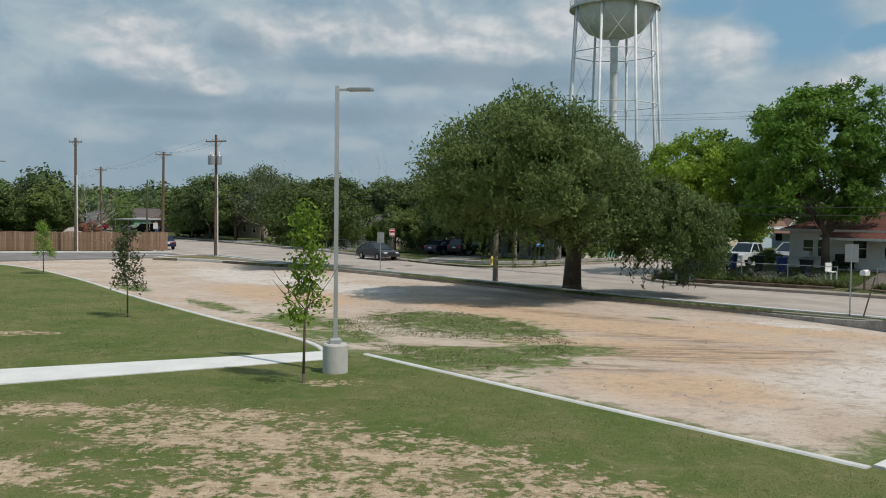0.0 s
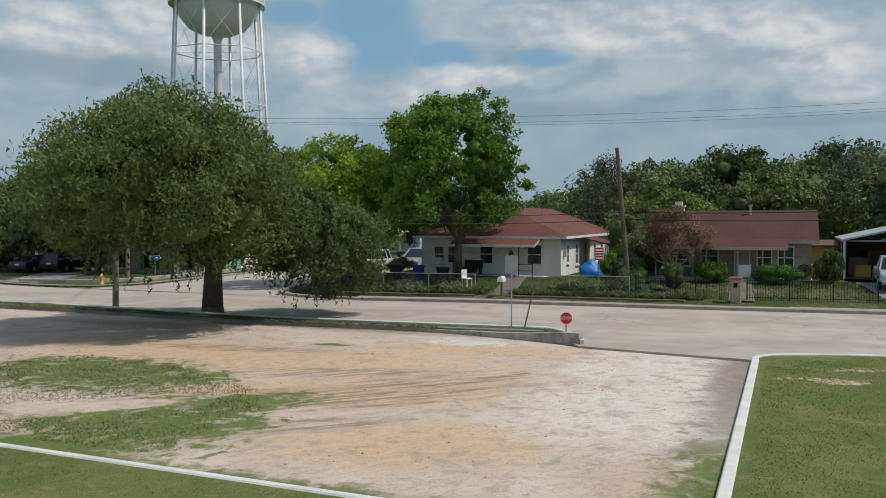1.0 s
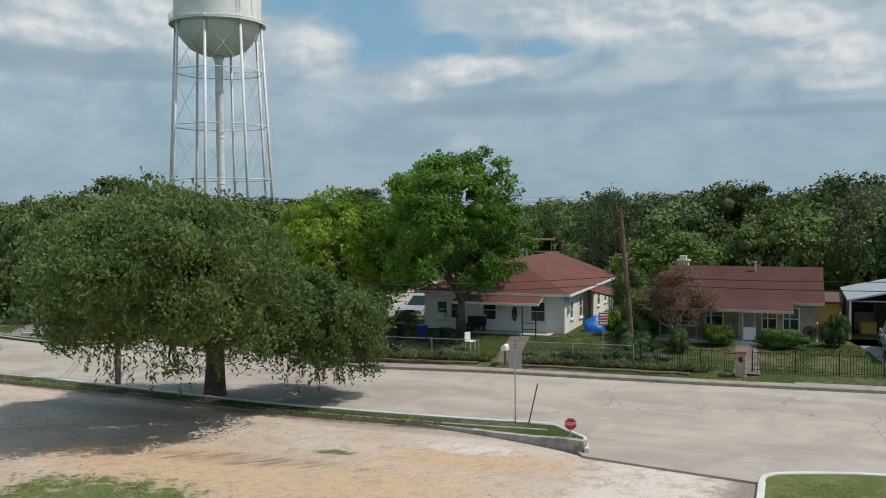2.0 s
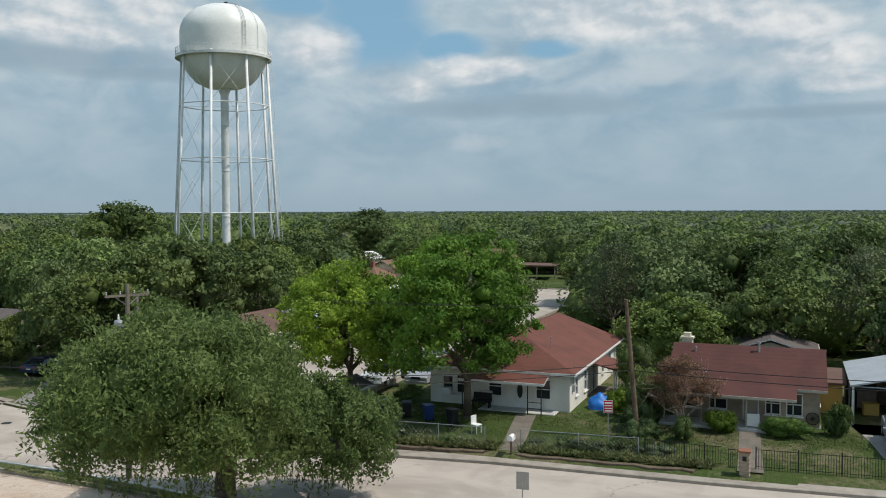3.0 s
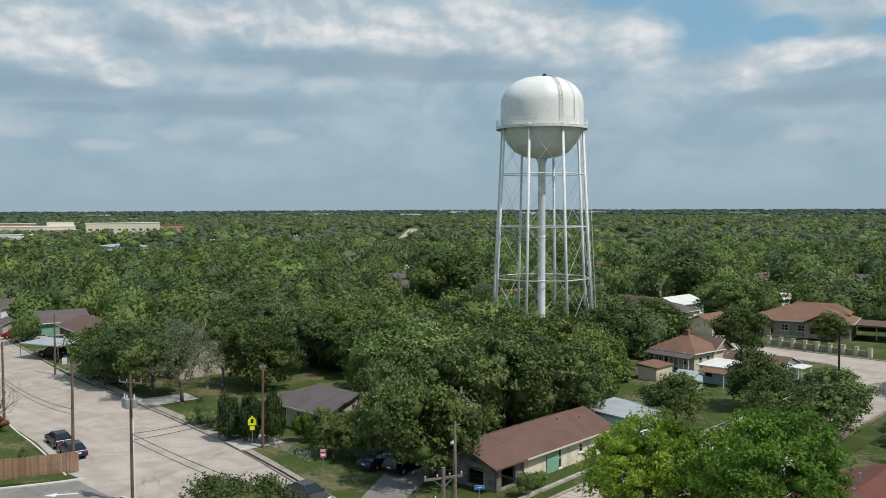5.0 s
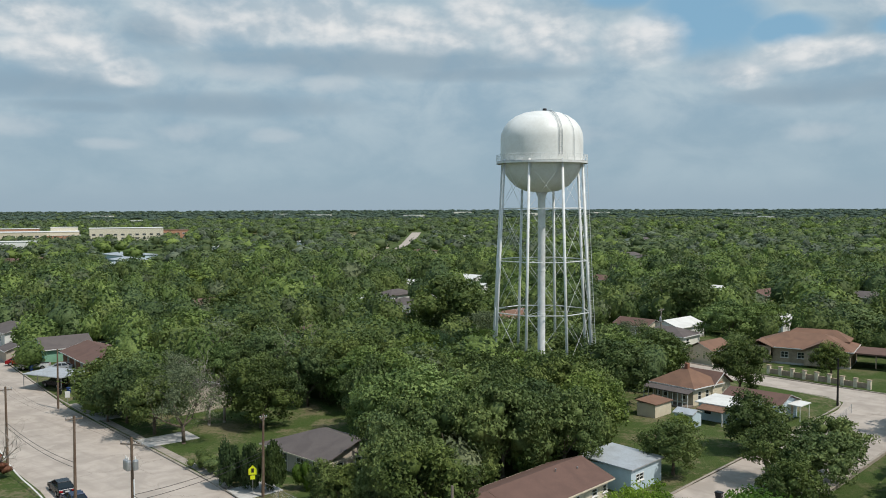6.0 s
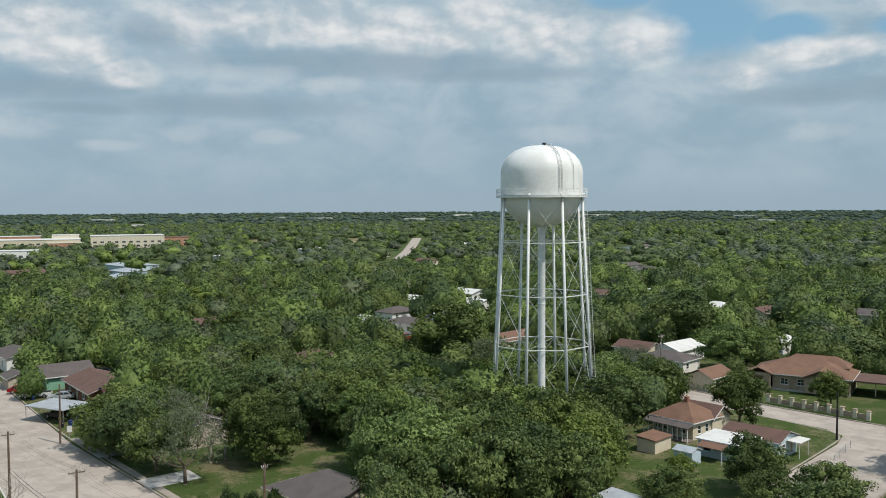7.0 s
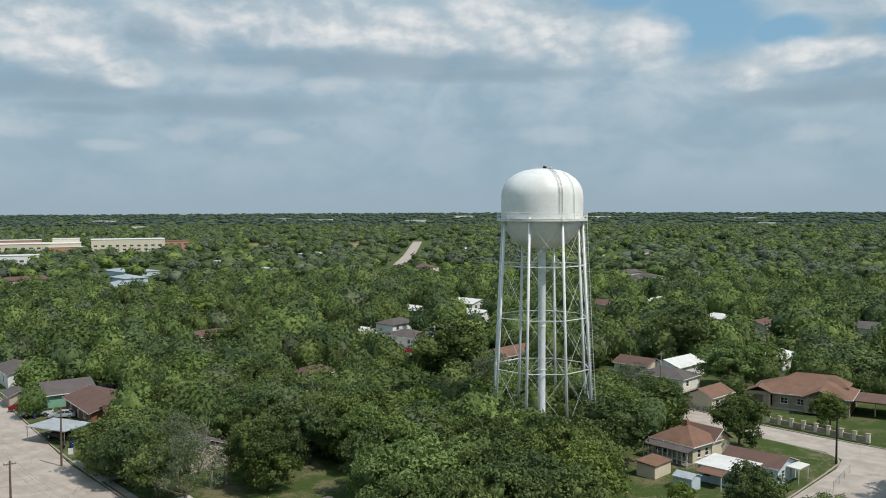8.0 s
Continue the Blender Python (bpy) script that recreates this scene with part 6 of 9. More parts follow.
setting("road_far", slab(bmesh.new(), far_road, -0.2, 0.03), ROAD, "distant pale road through the trees", "road")
setting("ground_far_field", slab(bmesh.new(), [(-170, 830), (-40, 800), (4, 860), (0, 1010), (-160, 1000)], -0.2, 0.02), DRY, "distant open dry grass field", "field")
setting("road_mid", slab(bmesh.new(), [(-8, 205), (14, 200), (10, 250), (-6, 262)], -0.2, 0.02), ROAD, "pale drive between distant houses", "road")


# ---- trees ----
def icosphere(sub):
    bm = bmesh.new()
    bmesh.ops.create_icosphere(bm, subdivisions=sub, radius=1.0)
    v = np.array([q.co[:] for q in bm.verts])
    f = np.array([[q.index for q in g.verts] for g in bm.faces])
    bm.free()
    return v, f


ICO1, ICO2 = icosphere(1), icosphere(2)


def unit(a):
    return a / np.maximum(np.linalg.norm(a, axis=1, keepdims=True), 1e-9)


def leaf_quads(rng, centres, out, length, width, droop=0.0, wild=0.5):
    """A pointed leafy spray (one triangle) at each centre."""
    n = len(centres)
    nrm = unit(out * 0.9 + rng.normal(0, wild, (n, 3)))
    t = unit(np.cross(nrm, rng.normal(0, 1, (n, 3))))
    t = unit(t + np.array([0, 0, -droop]))
    b = unit(np.cross(nrm, t))
    l = length * rng.uniform(0.55, 1.4, (n, 1))
    w = width * rng.uniform(0.6, 1.4, (n, 1))
    v = np.stack([centres - t * l / 2 - b * w / 2, centres - t * l / 2 + b * w / 2, centres + t * l / 2 - nrm * l * 0.15], 1).reshape(-1, 3)
    return v, np.arange(n)[:, None] * 3 + np.array([[0, 1, 2]])


def join(pieces):
    vs, fs, k = [], [], 0
    for v, f in pieces:
        vs.append(v)
        fs.append(f + k)
        k += len(v)
    return np.concatenate(vs), np.concatenate(fs)


def tri_mesh(name, v, f, material):
    me = bpy.data.meshes.new(name)
    me.vertices.add(len(v))
    me.vertices.foreach_set("co", np.ascontiguousarray(v, dtype=np.float32).ravel())
    me.loops.add(len(f) * 3)
    me.loops.foreach_set("vertex_index", np.ascontiguousarray(f, dtype=np.int32).ravel())
    me.polygons.add(len(f))
    me.polygons.foreach_set("loop_start", np.arange(0, len(f) * 3, 3, dtype=np.int32))
    me.update(calc_edges=True)
    me.shade_smooth()
    me.materials.append(material)
    return me


def crown_arrays(rng, radius, height, base, clumps, leaves, size, core=ICO2, core_scale=0.74, droop=0.0, spread=1.0, top=0.0, slim=0.6, low=-0.75, squash=1.0):
    """A crown out of clumps with an uneven outline: each clump a ragged core wrapped in leaf sprays."""
    pieces = []
    mid = base + height / 2
    for i in range(clumps):
        phi, cz = rng.uniform(0, 2 * math.pi), rng.uniform(low, 1.0)
        r = math.sqrt(max(0.0, 1 - cz * cz)) * rng.uniform(0.35, 0.82)
        c = np.array([radius * r * math.cos(phi), radius * r * math.sin(phi), mid + height / 2 * cz * rng.uniform(0.55, 0.8) + top * (1 - r)])
        cr = radius * rng.uniform(0.26, 0.44) * spread
        axes = np.array([cr * rng.uniform(0.85, 1.2), cr * rng.uniform(0.85, 1.2), cr * squash * rng.uniform(0.65, 0.95)])
        v, f = core
        bumps = 1 + 0.22 * rng.normal(0, 1, (len(v), 1)).clip(-1.2, 1.2)
        if core_scale:
            pieces.append((c + v * axes * core_scale * bumps, f))
        d = unit(rng.normal(0, 1, (leaves, 3)) + np.array([0, 0, 0.35]))
        pos = c + d * axes * rng.uniform(0.7, 1.16, (leaves, 1))
        if droop:
            pos[:, 2] -= droop * rng.uniform(0, 0.6, leaves) * (d[:, 2] < 0.3)
        pieces.append(leaf_quads(rng, pos, d, size, size * slim, droop))
    return join(pieces)


def oak_crown(rng, radius, height, base, lobes, tufts, leaves, size, core=0.8, wild=0.5, low=-0.55, pad=0.22, thin=0.85, droop=0.0):
    """A domed crown: lobes round a golden spiral, each with its dark heart and tufts of small leaves on its skin."""
    pieces = []
    mid = base + height * 0.46
    for i in range(lobes):
        cz = low + (1.0 - low) * (i + 0.5) / lobes
        phi = 2.39996 * i + rng.normal(0, 0.35)
        rr = math.sqrt(max(0.0, 1 - cz * cz))
        reach = rng.uniform(0.5, 0.74)
        c = np.array([radius * rr * reach * math.cos(phi), radius * rr * reach * math.sin(phi), mid + height * 0.5 * cz * reach])
        cr = radius * rng.uniform(0.32, 0.5)
        axes = np.array([cr, cr, cr * min(1.0, 0.5 * height / radius) * rng.uniform(0.8, 1.05)])
        if core:
            v, f = ICO1
            pieces.append((c + v * axes * core * (1 + 0.16 * rng.normal(0, 1, (len(v), 1)).clip(-1.3, 1.3)), f))
        d = unit(rng.normal(0, 1, (tufts, 3)) + np.array([0, 0, 0.25]) + 0.5 * unit((c - np.array([0, 0, mid]))[None, :]))
        heart = c + d * axes * rng.uniform(0.8, 1.08, (tufts, 1))
        for k in range(tufts):
            e = unit(rng.normal(0, 1, (leaves, 3)))
            tr = radius * pad * rng.uniform(0.6, 1.25)
            pos = heart[k] + e * np.array([tr, tr, tr * 0.7]) * rng.uniform(0.35, 1.1, (leaves, 1))
            pieces.append(leaf_quads(rng, pos, unit(e * 0.5 + d[k] * 0.8), size, size * thin, droop, wild))
    return join(pieces)


def wood_crown(rng, body, lobes, leaves, size):
    """A far crown, two metres wide and high before it is scaled: one lumpy body with leaf tufts on its skin."""
    hubs = unit(rng.normal(0, 1, (lobes, 3)) + np.array([0, 0, 0.4]))
    gain = rng.uniform(0.6, 1.0, lobes)

    def skin(d):
        near = np.exp(-((1 - d @ hubs.T) / 0.16)) * gain
        r = 0.66 + 0.34 * near.max(1)
        q = d * r[:, None]
        q[:, 2] = np.where(q[:, 2] > 0, 0.72 + 1.08 * q[:, 2], 0.72 + 0.75 * q[:, 2])
        return q

    v, f = body
    d = unit(v + rng.normal(0, 0.03, v.shape))
    core = (skin(d) - np.array([0, 0, 0.63])) * 0.84 * (1 + 0.1 * rng.normal(0, 1, (len(v), 1)).clip(-1.4, 1.4)) + np.array([0, 0, 0.6])
    d = unit(rng.normal(0, 1, (leaves, 3)) + np.array([0, 0, 0.3]))
    return join([(core, f), leaf_quads(rng, skin(d) * rng.uniform(0.9, 1.05, (leaves, 1)), d, size, size * 0.95, 0.0, 0.38)])


def strands(rng, centre, axes, count, long, size):
    """Leafy shoots that hang from the skin of a crown."""
    d = unit(rng.normal(0, 1, (count, 3)) + np.array([0, 0, 0.1]))
    top = np.array(centre) + d * np.array(axes) * rng.uniform(0.8, 1.04, (count, 1))
    per = 16
    k = np.tile(np.linspace(0, 1, per), count)
    i = np.repeat(np.arange(count), per)
    length = long * rng.uniform(0.35, 1.1, count)
    pos = top[i] + np.column_stack([0.35 * k * d[i, 0], 0.35 * k * d[i, 1], -k * length[i]]) + rng.normal(0, 0.05, (len(i), 3))
    return leaf_quads(rng, pos, d[i], size, size * 0.36, 1.2, 0.6)


def limb_arrays(rng, height, radius, trunk_r, limbs, lean=0.0, seg=7, twigs=0, crooked=0.25, first=0.35):
    """A tapered trunk with limbs that fork and thin out."""
    bm = bmesh.new()

    def bough(p, d, length, r, depth):
        pts = [p]
        for k in range(3):
            d2 = (d + Vector(rng.normal(0, crooked, 3)) + Vector((0, 0, 0.12))).normalized()
            q = pts[-1] + d2 * length / 3
            tube(bm, pts[-1], q, r * (1 - 0.25 * k), r * (1 - 0.25 * (k + 1)), seg if depth == 0 else max(4, seg - 2))
            pts.append(q)
            d = d2
        if depth < twigs:
            for _ in range(3):
                a = pts[int(rng.integers(1, 4))]
                nd = (d + Vector(rng.normal(0, 0.7, 3))).normalized()
                bough(a, nd, length * 0.6, r * 0.4, depth + 1)
        return pts

    top = height * first
    for a, b, r0, r1 in ((0, 0.12, 1.35, 1.05), (0.12, 1, 1.05, 0.8)):
        tube(bm, (lean * top * a, 0, top * a - (0.6 if a == 0 else 0)), (lean * top * b, 0, top * b), trunk_r * r0, trunk_r * r1, seg + 3)
    for i in range(limbs):
        phi = 2 * math.pi * (i + rng.uniform(-0.3, 0.3)) / limbs
        up = rng.uniform(0.7, 1.5)
        d = Vector((math.cos(phi), math.sin(phi), up)).normalized()
        bough(Vector((lean * top, 0, top * rng.uniform(0.8, 1.0))), d, (height - top) * rng.uniform(0.7, 1.0), trunk_r * rng.uniform(0.4, 0.6), 0)
    v = np.array([q.co[:] for q in bm.verts])
    bmesh.ops.triangulate(bm, faces=bm.faces)
    f = np.array([[q.index for q in g.verts] for g in bm.faces])
    bm.free()
    return v, f


def tree(name, m, trunk, crown, bark, leaf, label, group="", category="tree"):
    t = thing(name, m, label, category, group)
    a = new("trunk", tri_mesh("trunk", *trunk, bark))
    a.parent = t
    if crown is not None:
        b = new("crown", tri_mesh("crown", *crown, leaf))
        b.parent = t
    return t


def spot(x, y, z=0.1, s=1.0, turn=0.0, sz=None):
    return Matrix.LocRotScale((x, y, z), Euler((0, 0, radians(turn))), (s, s, sz or s))


rng = np.random.default_rng(11)
# the big drooping tree on the verge
pieces = []
for ox, oy, r, base, tall, lobes in ((-2.7, -5.4, 5.0, 2.0, 8.2, 34), (-0.6, -1.2, 3.8, 2.6, 6.6, 18), (4.4, -3.4, 3.0, 1.0, 5.0, 15), (-5.2, -2.4, 2.7, 3.2, 5.2, 14)):
    c = oak_crown(rng, r, tall, base, lobes, 12, 100, 0.24, 0.5, 0.7, -0.65, 0.18 if r > 4 else 0.21, 0.45, 0.4)
    hang = strands(rng, (0, 0, base + 0.5 * tall), (0.98 * r, 0.98 * r, 0.46 * tall), int(70 * r), 1.2, 0.22)
    pieces += [(q[0] + np.array([ox, oy, 0.0]), q[1]) for q in (c, hang)]
bm = bmesh.new()
for ex, ey, ez in ((-2.7, -5.2, 6.6), (-5.4, -3.2, 5.6), (4.0, -3.2, 3.7), (-1.0, -3.4, 5.8), (1.2, -0.8, 6.2)):
    a, b, c = Vector((0.1, 0, 2.3)), Vector((ex * 0.4, ey * 0.4, 2.3 + (ez - 2.3) * 0.62)), Vector((ex, ey, ez))
    tube(bm, a, b, 0.26, 0.17, 7)
    tube(bm, b, c, 0.17, 0.05, 7)
limb_v = np.array([q.co[:] for q in bm.verts])
bm.verts.index_update()
bmesh.ops.triangulate(bm, faces=bm.faces)
limb_f = np.array([[q.index for q in g.verts] for g in bm.faces])
bm.free()
willow = tree("willow_tree", spot(6.7, 48.3, 0.1), join([limb_arrays(rng, 5.2, 6, 0.5, 6, 0.03, 8, 1, 0.3, 0.44), (limb_v, limb_f)]), join(pieces), BARK, LEAF_WILLOW, "large shaggy drooping tree with a thick dark trunk on the verge")

# two bright pecans by the pale house
trunk = limb_arrays(rng, 7.8, 4, 0.26, 8, 0.0, 7, 2, 0.2, 0.4)
pc = oak_crown(rng, 4.7, 11.2, 1.9, 36, 10, 74, 0.27, 0.28, 0.6, -0.75, 0.15, 0.66)
pecan = tree("pecan_tree", spot(23.4, 55.2, 0.5), trunk, (pc[0] + np.array([-0.7, 0.4, 0]), pc[1]), BARK, LEAF_PECAN, "tall fresh green pecan tree before the white house", "pecan trees")
pecan_b = tree("pecan_tree", spot(18.2, 63.4, 0.4, 0.9), trunk, oak_crown(rng, 5.6, 9.4, 1.9, 34, 10, 74, 0.29, 0.28, 0.6, -0.75, 0.15, 0.66), BARK, LEAF_BRIGHT, "broad yellow-green pecan tree beside the side street", "pecan trees")

# small round tree on the verge of the lot
small = tree("verge_tree", spot(-10.9, 65.6, 0.12), limb_arrays(rng, 4.5, 2.5, 0.13, 5, 0, 6, 1, 0.25, 0.35), oak_crown(rng, 4.1, 4.8, 1.2, 20, 12, 80, 0.2, 0.55), BARK, LEAF_OAK, "small round dark green tree on the street verge")

# saplings on the lawn
for x, y, h, lean in ((-3.2, 20.7, 4.5, 0.02), (-12.4, 33.2, 3.6, 0.0), (-26.4, 55.2, 3.4, 0.0)):
    n_c = 15
    c = []
    for k in range(n_c):
        z = h * (0.36 + 0.62 * k / n_c)
        r = 0.85 * (1 - 0.75 * k / n_c) * (0.7 + 0.4 * rng.random())
        phi = rng.uniform(0, 6.28)
        p = np.array([r * math.cos(phi), r * math.sin(phi), z])
        d = unit(rng.normal(0, 1, (90, 3)))
        c.append(leaf_quads(rng, p * np.array([0.6, 0.6, 1]) + d * np.array([0.44, 0.44, 0.4]) * rng.uniform(0.2, 1.0, (90, 1)), d, 0.12, 0.08, 0.2))
    tree("sapling", spot(x, y, 0.0), limb_arrays(rng, h * 0.74, 0.8, 0.035, 6, lean, 5, 0, 0.12, 0.55), join(c), BARK, LEAF_BRIGHT if y != 33.2 else LEAF_GREY, "slender young tree planted in the lawn", "lawn saplings")

# yard and block trees: six kinds of crown, copied
KINDS = []
for i, (leaf, lab) in enumerate(((LEAF_OAK, "dark green leafy oak in a yard"), (LEAF_OAK, "rounded green oak with a dense crown"), (LEAF_LIGHT, "fresh green leafy yard tree"), (LEAF_OAK, "broad dark green oak"),
                                 (LEAF_GREY, "thin grey-green tree with an open crown"), (LEAF_LIGHT, "light green hackberry tree"))):
    open_crown = i == 4
    r = 4.0 if not open_crown else 3.6
    KINDS.append(tree("oak_tree", spot(0, -400 - 20 * i, 0.1), limb_arrays(rng, 6.5, 3, 0.2, 5, 0.04, 6, 1 if open_crown else 0, 0.25, 0.3),
                      oak_crown(rng, r, 8.2, 0.5, 14, 10, 50, 0.3, 0.5) if not open_crown else oak_crown(rng, r, 8.0, 0.9, 16, 9, 34, 0.22, 0.0, 0.8, thin=0.6), BARK, leaf, lab, "neighbourhood trees"))


# ---- vehicles ----
def car(x, y, heading, style, colour, label, z=0.0):
    """A parked vehicle, its nose along local +x. style: sedan, suv, pickup."""
    t = thing({"sedan": "parked_sedan", "suv": "parked_suv", "pickup": "parked_pickup"}[style], pose(x, y, z, 0, 0, heading), label, "car" if style != "pickup" else "pickup truck")
    L, W = {"sedan": (4.8, 1.8), "suv": (4.8, 1.9), "pickup": (5.6, 1.95)}[style]
    body_prof = {"sedan": [(-2.4, 0.35), (-2.42, 0.7), (-2.3, 0.95), (-1.6, 1.0), (0.9, 0.98), (2.0, 0.82), (2.38, 0.65), (2.4, 0.35)],
                 "suv": [(-2.4, 0.4), (-2.42, 0.8), (-2.35, 1.05), (0.95, 1.08), (2.1, 0.98), (2.38, 0.8), (2.4, 0.4)],
                 "pickup": [(-2.8, 0.5), (-2.8, 0.95), (-2.75, 1.08), (1.1, 1.1), (2.5, 1.05), (2.75, 0.9), (2.8, 0.5)]}[style]
    cabin = {"sedan": [(-1.95, 0.98), (-1.15, 1.42), (0.15, 1.45), (1.15, 0.97)], "suv": [(-2.3, 1.04), (-2.05, 1.68), (0.1, 1.72), (1.1, 1.06)], "pickup": [(-0.9, 1.08), (-0.75, 1.75), (0.55, 1.78), (1.35, 1.08)]}[style]

    def shell(prof, half, taper):
        bm = bmesh.new()
        zs = [p[1] for p in prof]
        lo, hi = min(zs), max(zs)
        a, b = [], []
        for px, pz in prof:
            k = half - taper * (pz - lo) / (hi - lo)
            a.append(bm.verts.new((px, -k, pz)))
            b.append(bm.verts.new((px, k, pz)))
        bm.faces.new(a)
        bm.faces.new(b[::-1])
        for i in range(len(prof)):
            j = (i + 1) % len(prof)
            bm.faces.new((a[i], b[i], b[j], a[j]))
        bmesh.ops.recalc_face_normals(bm, faces=bm.faces)
        bmesh.ops.bevel(bm, geom=bm.edges[:], offset=0.05, segments=2, affect="EDGES", profile=0.6)
        return bm

    p = PAINTS[colour]
    part("body", shell(body_prof, W / 2, 0.06), p, t, smooth=False)
    part("cabin", shell(cabin, W / 2 - 0.1, 0.2), AUTO_GLASS, t, "dark tinted cabin glass")
    top = cabin[1:3]
    zt = max(q[1] for q in top)
    part("roof", box(bmesh.new(), (top[0][0] + top[1][0]) / 2, 0, zt - 0.015, abs(top[1][0] - top[0][0]) + 0.08, W - 0.52, 0.07, bevel=0.03), p, t)
    for sx, (ax, az), (bx, bz) in ((1, cabin[2], cabin[3]), (1, cabin[1], cabin[0])):
        for s in (-1, 1):
            part("pillar", tube(bmesh.new(), (ax, s * (W / 2 - 0.29), az), (bx, s * (W / 2 - 0.11), bz), 0.05, seg=5), p, t)
    mx = (cabin[1][0] + cabin[2][0]) / 2
    for s in (-1, 1):
        part("pillar", tube(bmesh.new(), (mx, s * (W / 2 - 0.29), zt - 0.03), (mx, s * (W / 2 - 0.09), cabin[0][1]), 0.045, seg=5), p, t)
    if style == "pickup":
        part("bed_floor", box(bmesh.new(), -1.85, 0, 1.1, 1.75, W - 0.3, 0.02), DARK, t)
    wr = 0.33 if style == "sedan" else 0.38
    for wx in (-L * 0.29, L * 0.3):
        for s in (-1, 1):
            tyre = part("wheel", tube(bmesh.new(), (wx, s * (W / 2 - 0.2), wr), (wx, s * (W / 2 + 0.02), wr), wr, seg=18), RUBBER, t)
            part("rim", tube(bmesh.new(), (wx, s * (W / 2 + 0.015), wr), (wx, s * (W / 2 + 0.035), wr), wr * 0.62, wr * 0.58, 14), RIM, tyre)
    zl = 0.78 if style == "sedan" else 0.9
    for s in (-1, 1):
        part("headlight", box(bmesh.new(), L / 2 - 0.1, s * (W / 2 - 0.32), zl - 0.1, 0.14, 0.36, 0.14, bevel=0.02), LAMP_CLEAR, t, "clear headlight")
        part("taillight", box(bmesh.new(), -L / 2 + 0.04, s * (W / 2 - 0.27), zl, 0.12, 0.34, 0.16, bevel=0.02), LAMP_RED, t, "red tail light")
        part("mirror", box(bmesh.new(), cabin[3][0] - 0.3, s * (W / 2 + 0.05), cabin[3][1] + 0.08, 0.12, 0.18, 0.12, bevel=0.02), p, t)
    part("bumper", box(bmesh.new(), L / 2 - 0.02, 0, 0.45, 0.12, W - 0.2, 0.2, bevel=0.04), p, t)
    part("grille", box(bmesh.new(), L / 2 + 0.01, 0, zl - 0.13, 0.05, 0.8, 0.18), DARK, t)
    part("rear_plate", box(bmesh.new(), -L / 2 - 0.02, 0, zl - 0.06, 0.02, 0.42, 0.14), WHITE, t)
    return t


car(-7.2, 78.9, -53, "sedan", "charcoal", "dark grey sedan parked at the kerb")
car(-35.3, 98.9, 124, "sedan", "black", "black sedan parked at the kerb")
car(-32.4, 94.6, 124, "sedan", "navy", "dark blue sedan parked behind another car")
car(1.2, 86.4, 50, "suv", "black", "black car under the trees by the stone house", 0.13)
car(-1.2, 88.0, 50, "sedan", "navy", "dark blue car in the shade of trees", 0.13)
car(25.9, 67.6, 225, "suv", "silver", "silver-white SUV parked beside the white house", 0.6)
car(23.4, 70.2, 225, "pickup", "white", "white pickup parked by the side street", 0.4)
car(42.7, 38.7, -137, "pickup", "silver", "silver pickup before the open carport", 0.72)
car(51.5, 42.5, -137, "suv", "black", "dark vehicle under the carport", 0.9)
car(-66.8, 172.0, 190, "pickup", "white", "white pickup in a driveway", 0.13)
car(-61.5, 170.2, 190, "sedan", "silver", "silver sedan in a driveway", 0.13)
car(-71.5, 177.0, 10, "sedan", "red", "red sedan behind the white pickup", 0.13)
car(-56.5, 155.0, 150, "suv", "black", "dark vehicle under the metal carport", 0.13)
car(-60.5, 194.0, 30, "suv", "black", "black SUV far down a driveway", 0.13)
car(33.2, 127.2, 250, "suv", "black", "black off-road vehicle parked on bare ground", 0.13)
car(97.5, 160.5, 60, "pickup", "red", "red pickup under the stone house's carport", 0.13)
car(-0.5, 224.5, 10, "suv", "black", "black car on a distant drive", 0.05)
car(4.6, 238.0, 30, "suv", "red", "red car before a distant house", 0.05)
car(1.0, 236.5, 30, "sedan", "white", "white car before a distant house", 0.05)
car(9.0, 234.0, 30, "sedan", "black", "dark car before a distant house", 0.05)

# ---- poles and wires ----
ANCHORS = {}


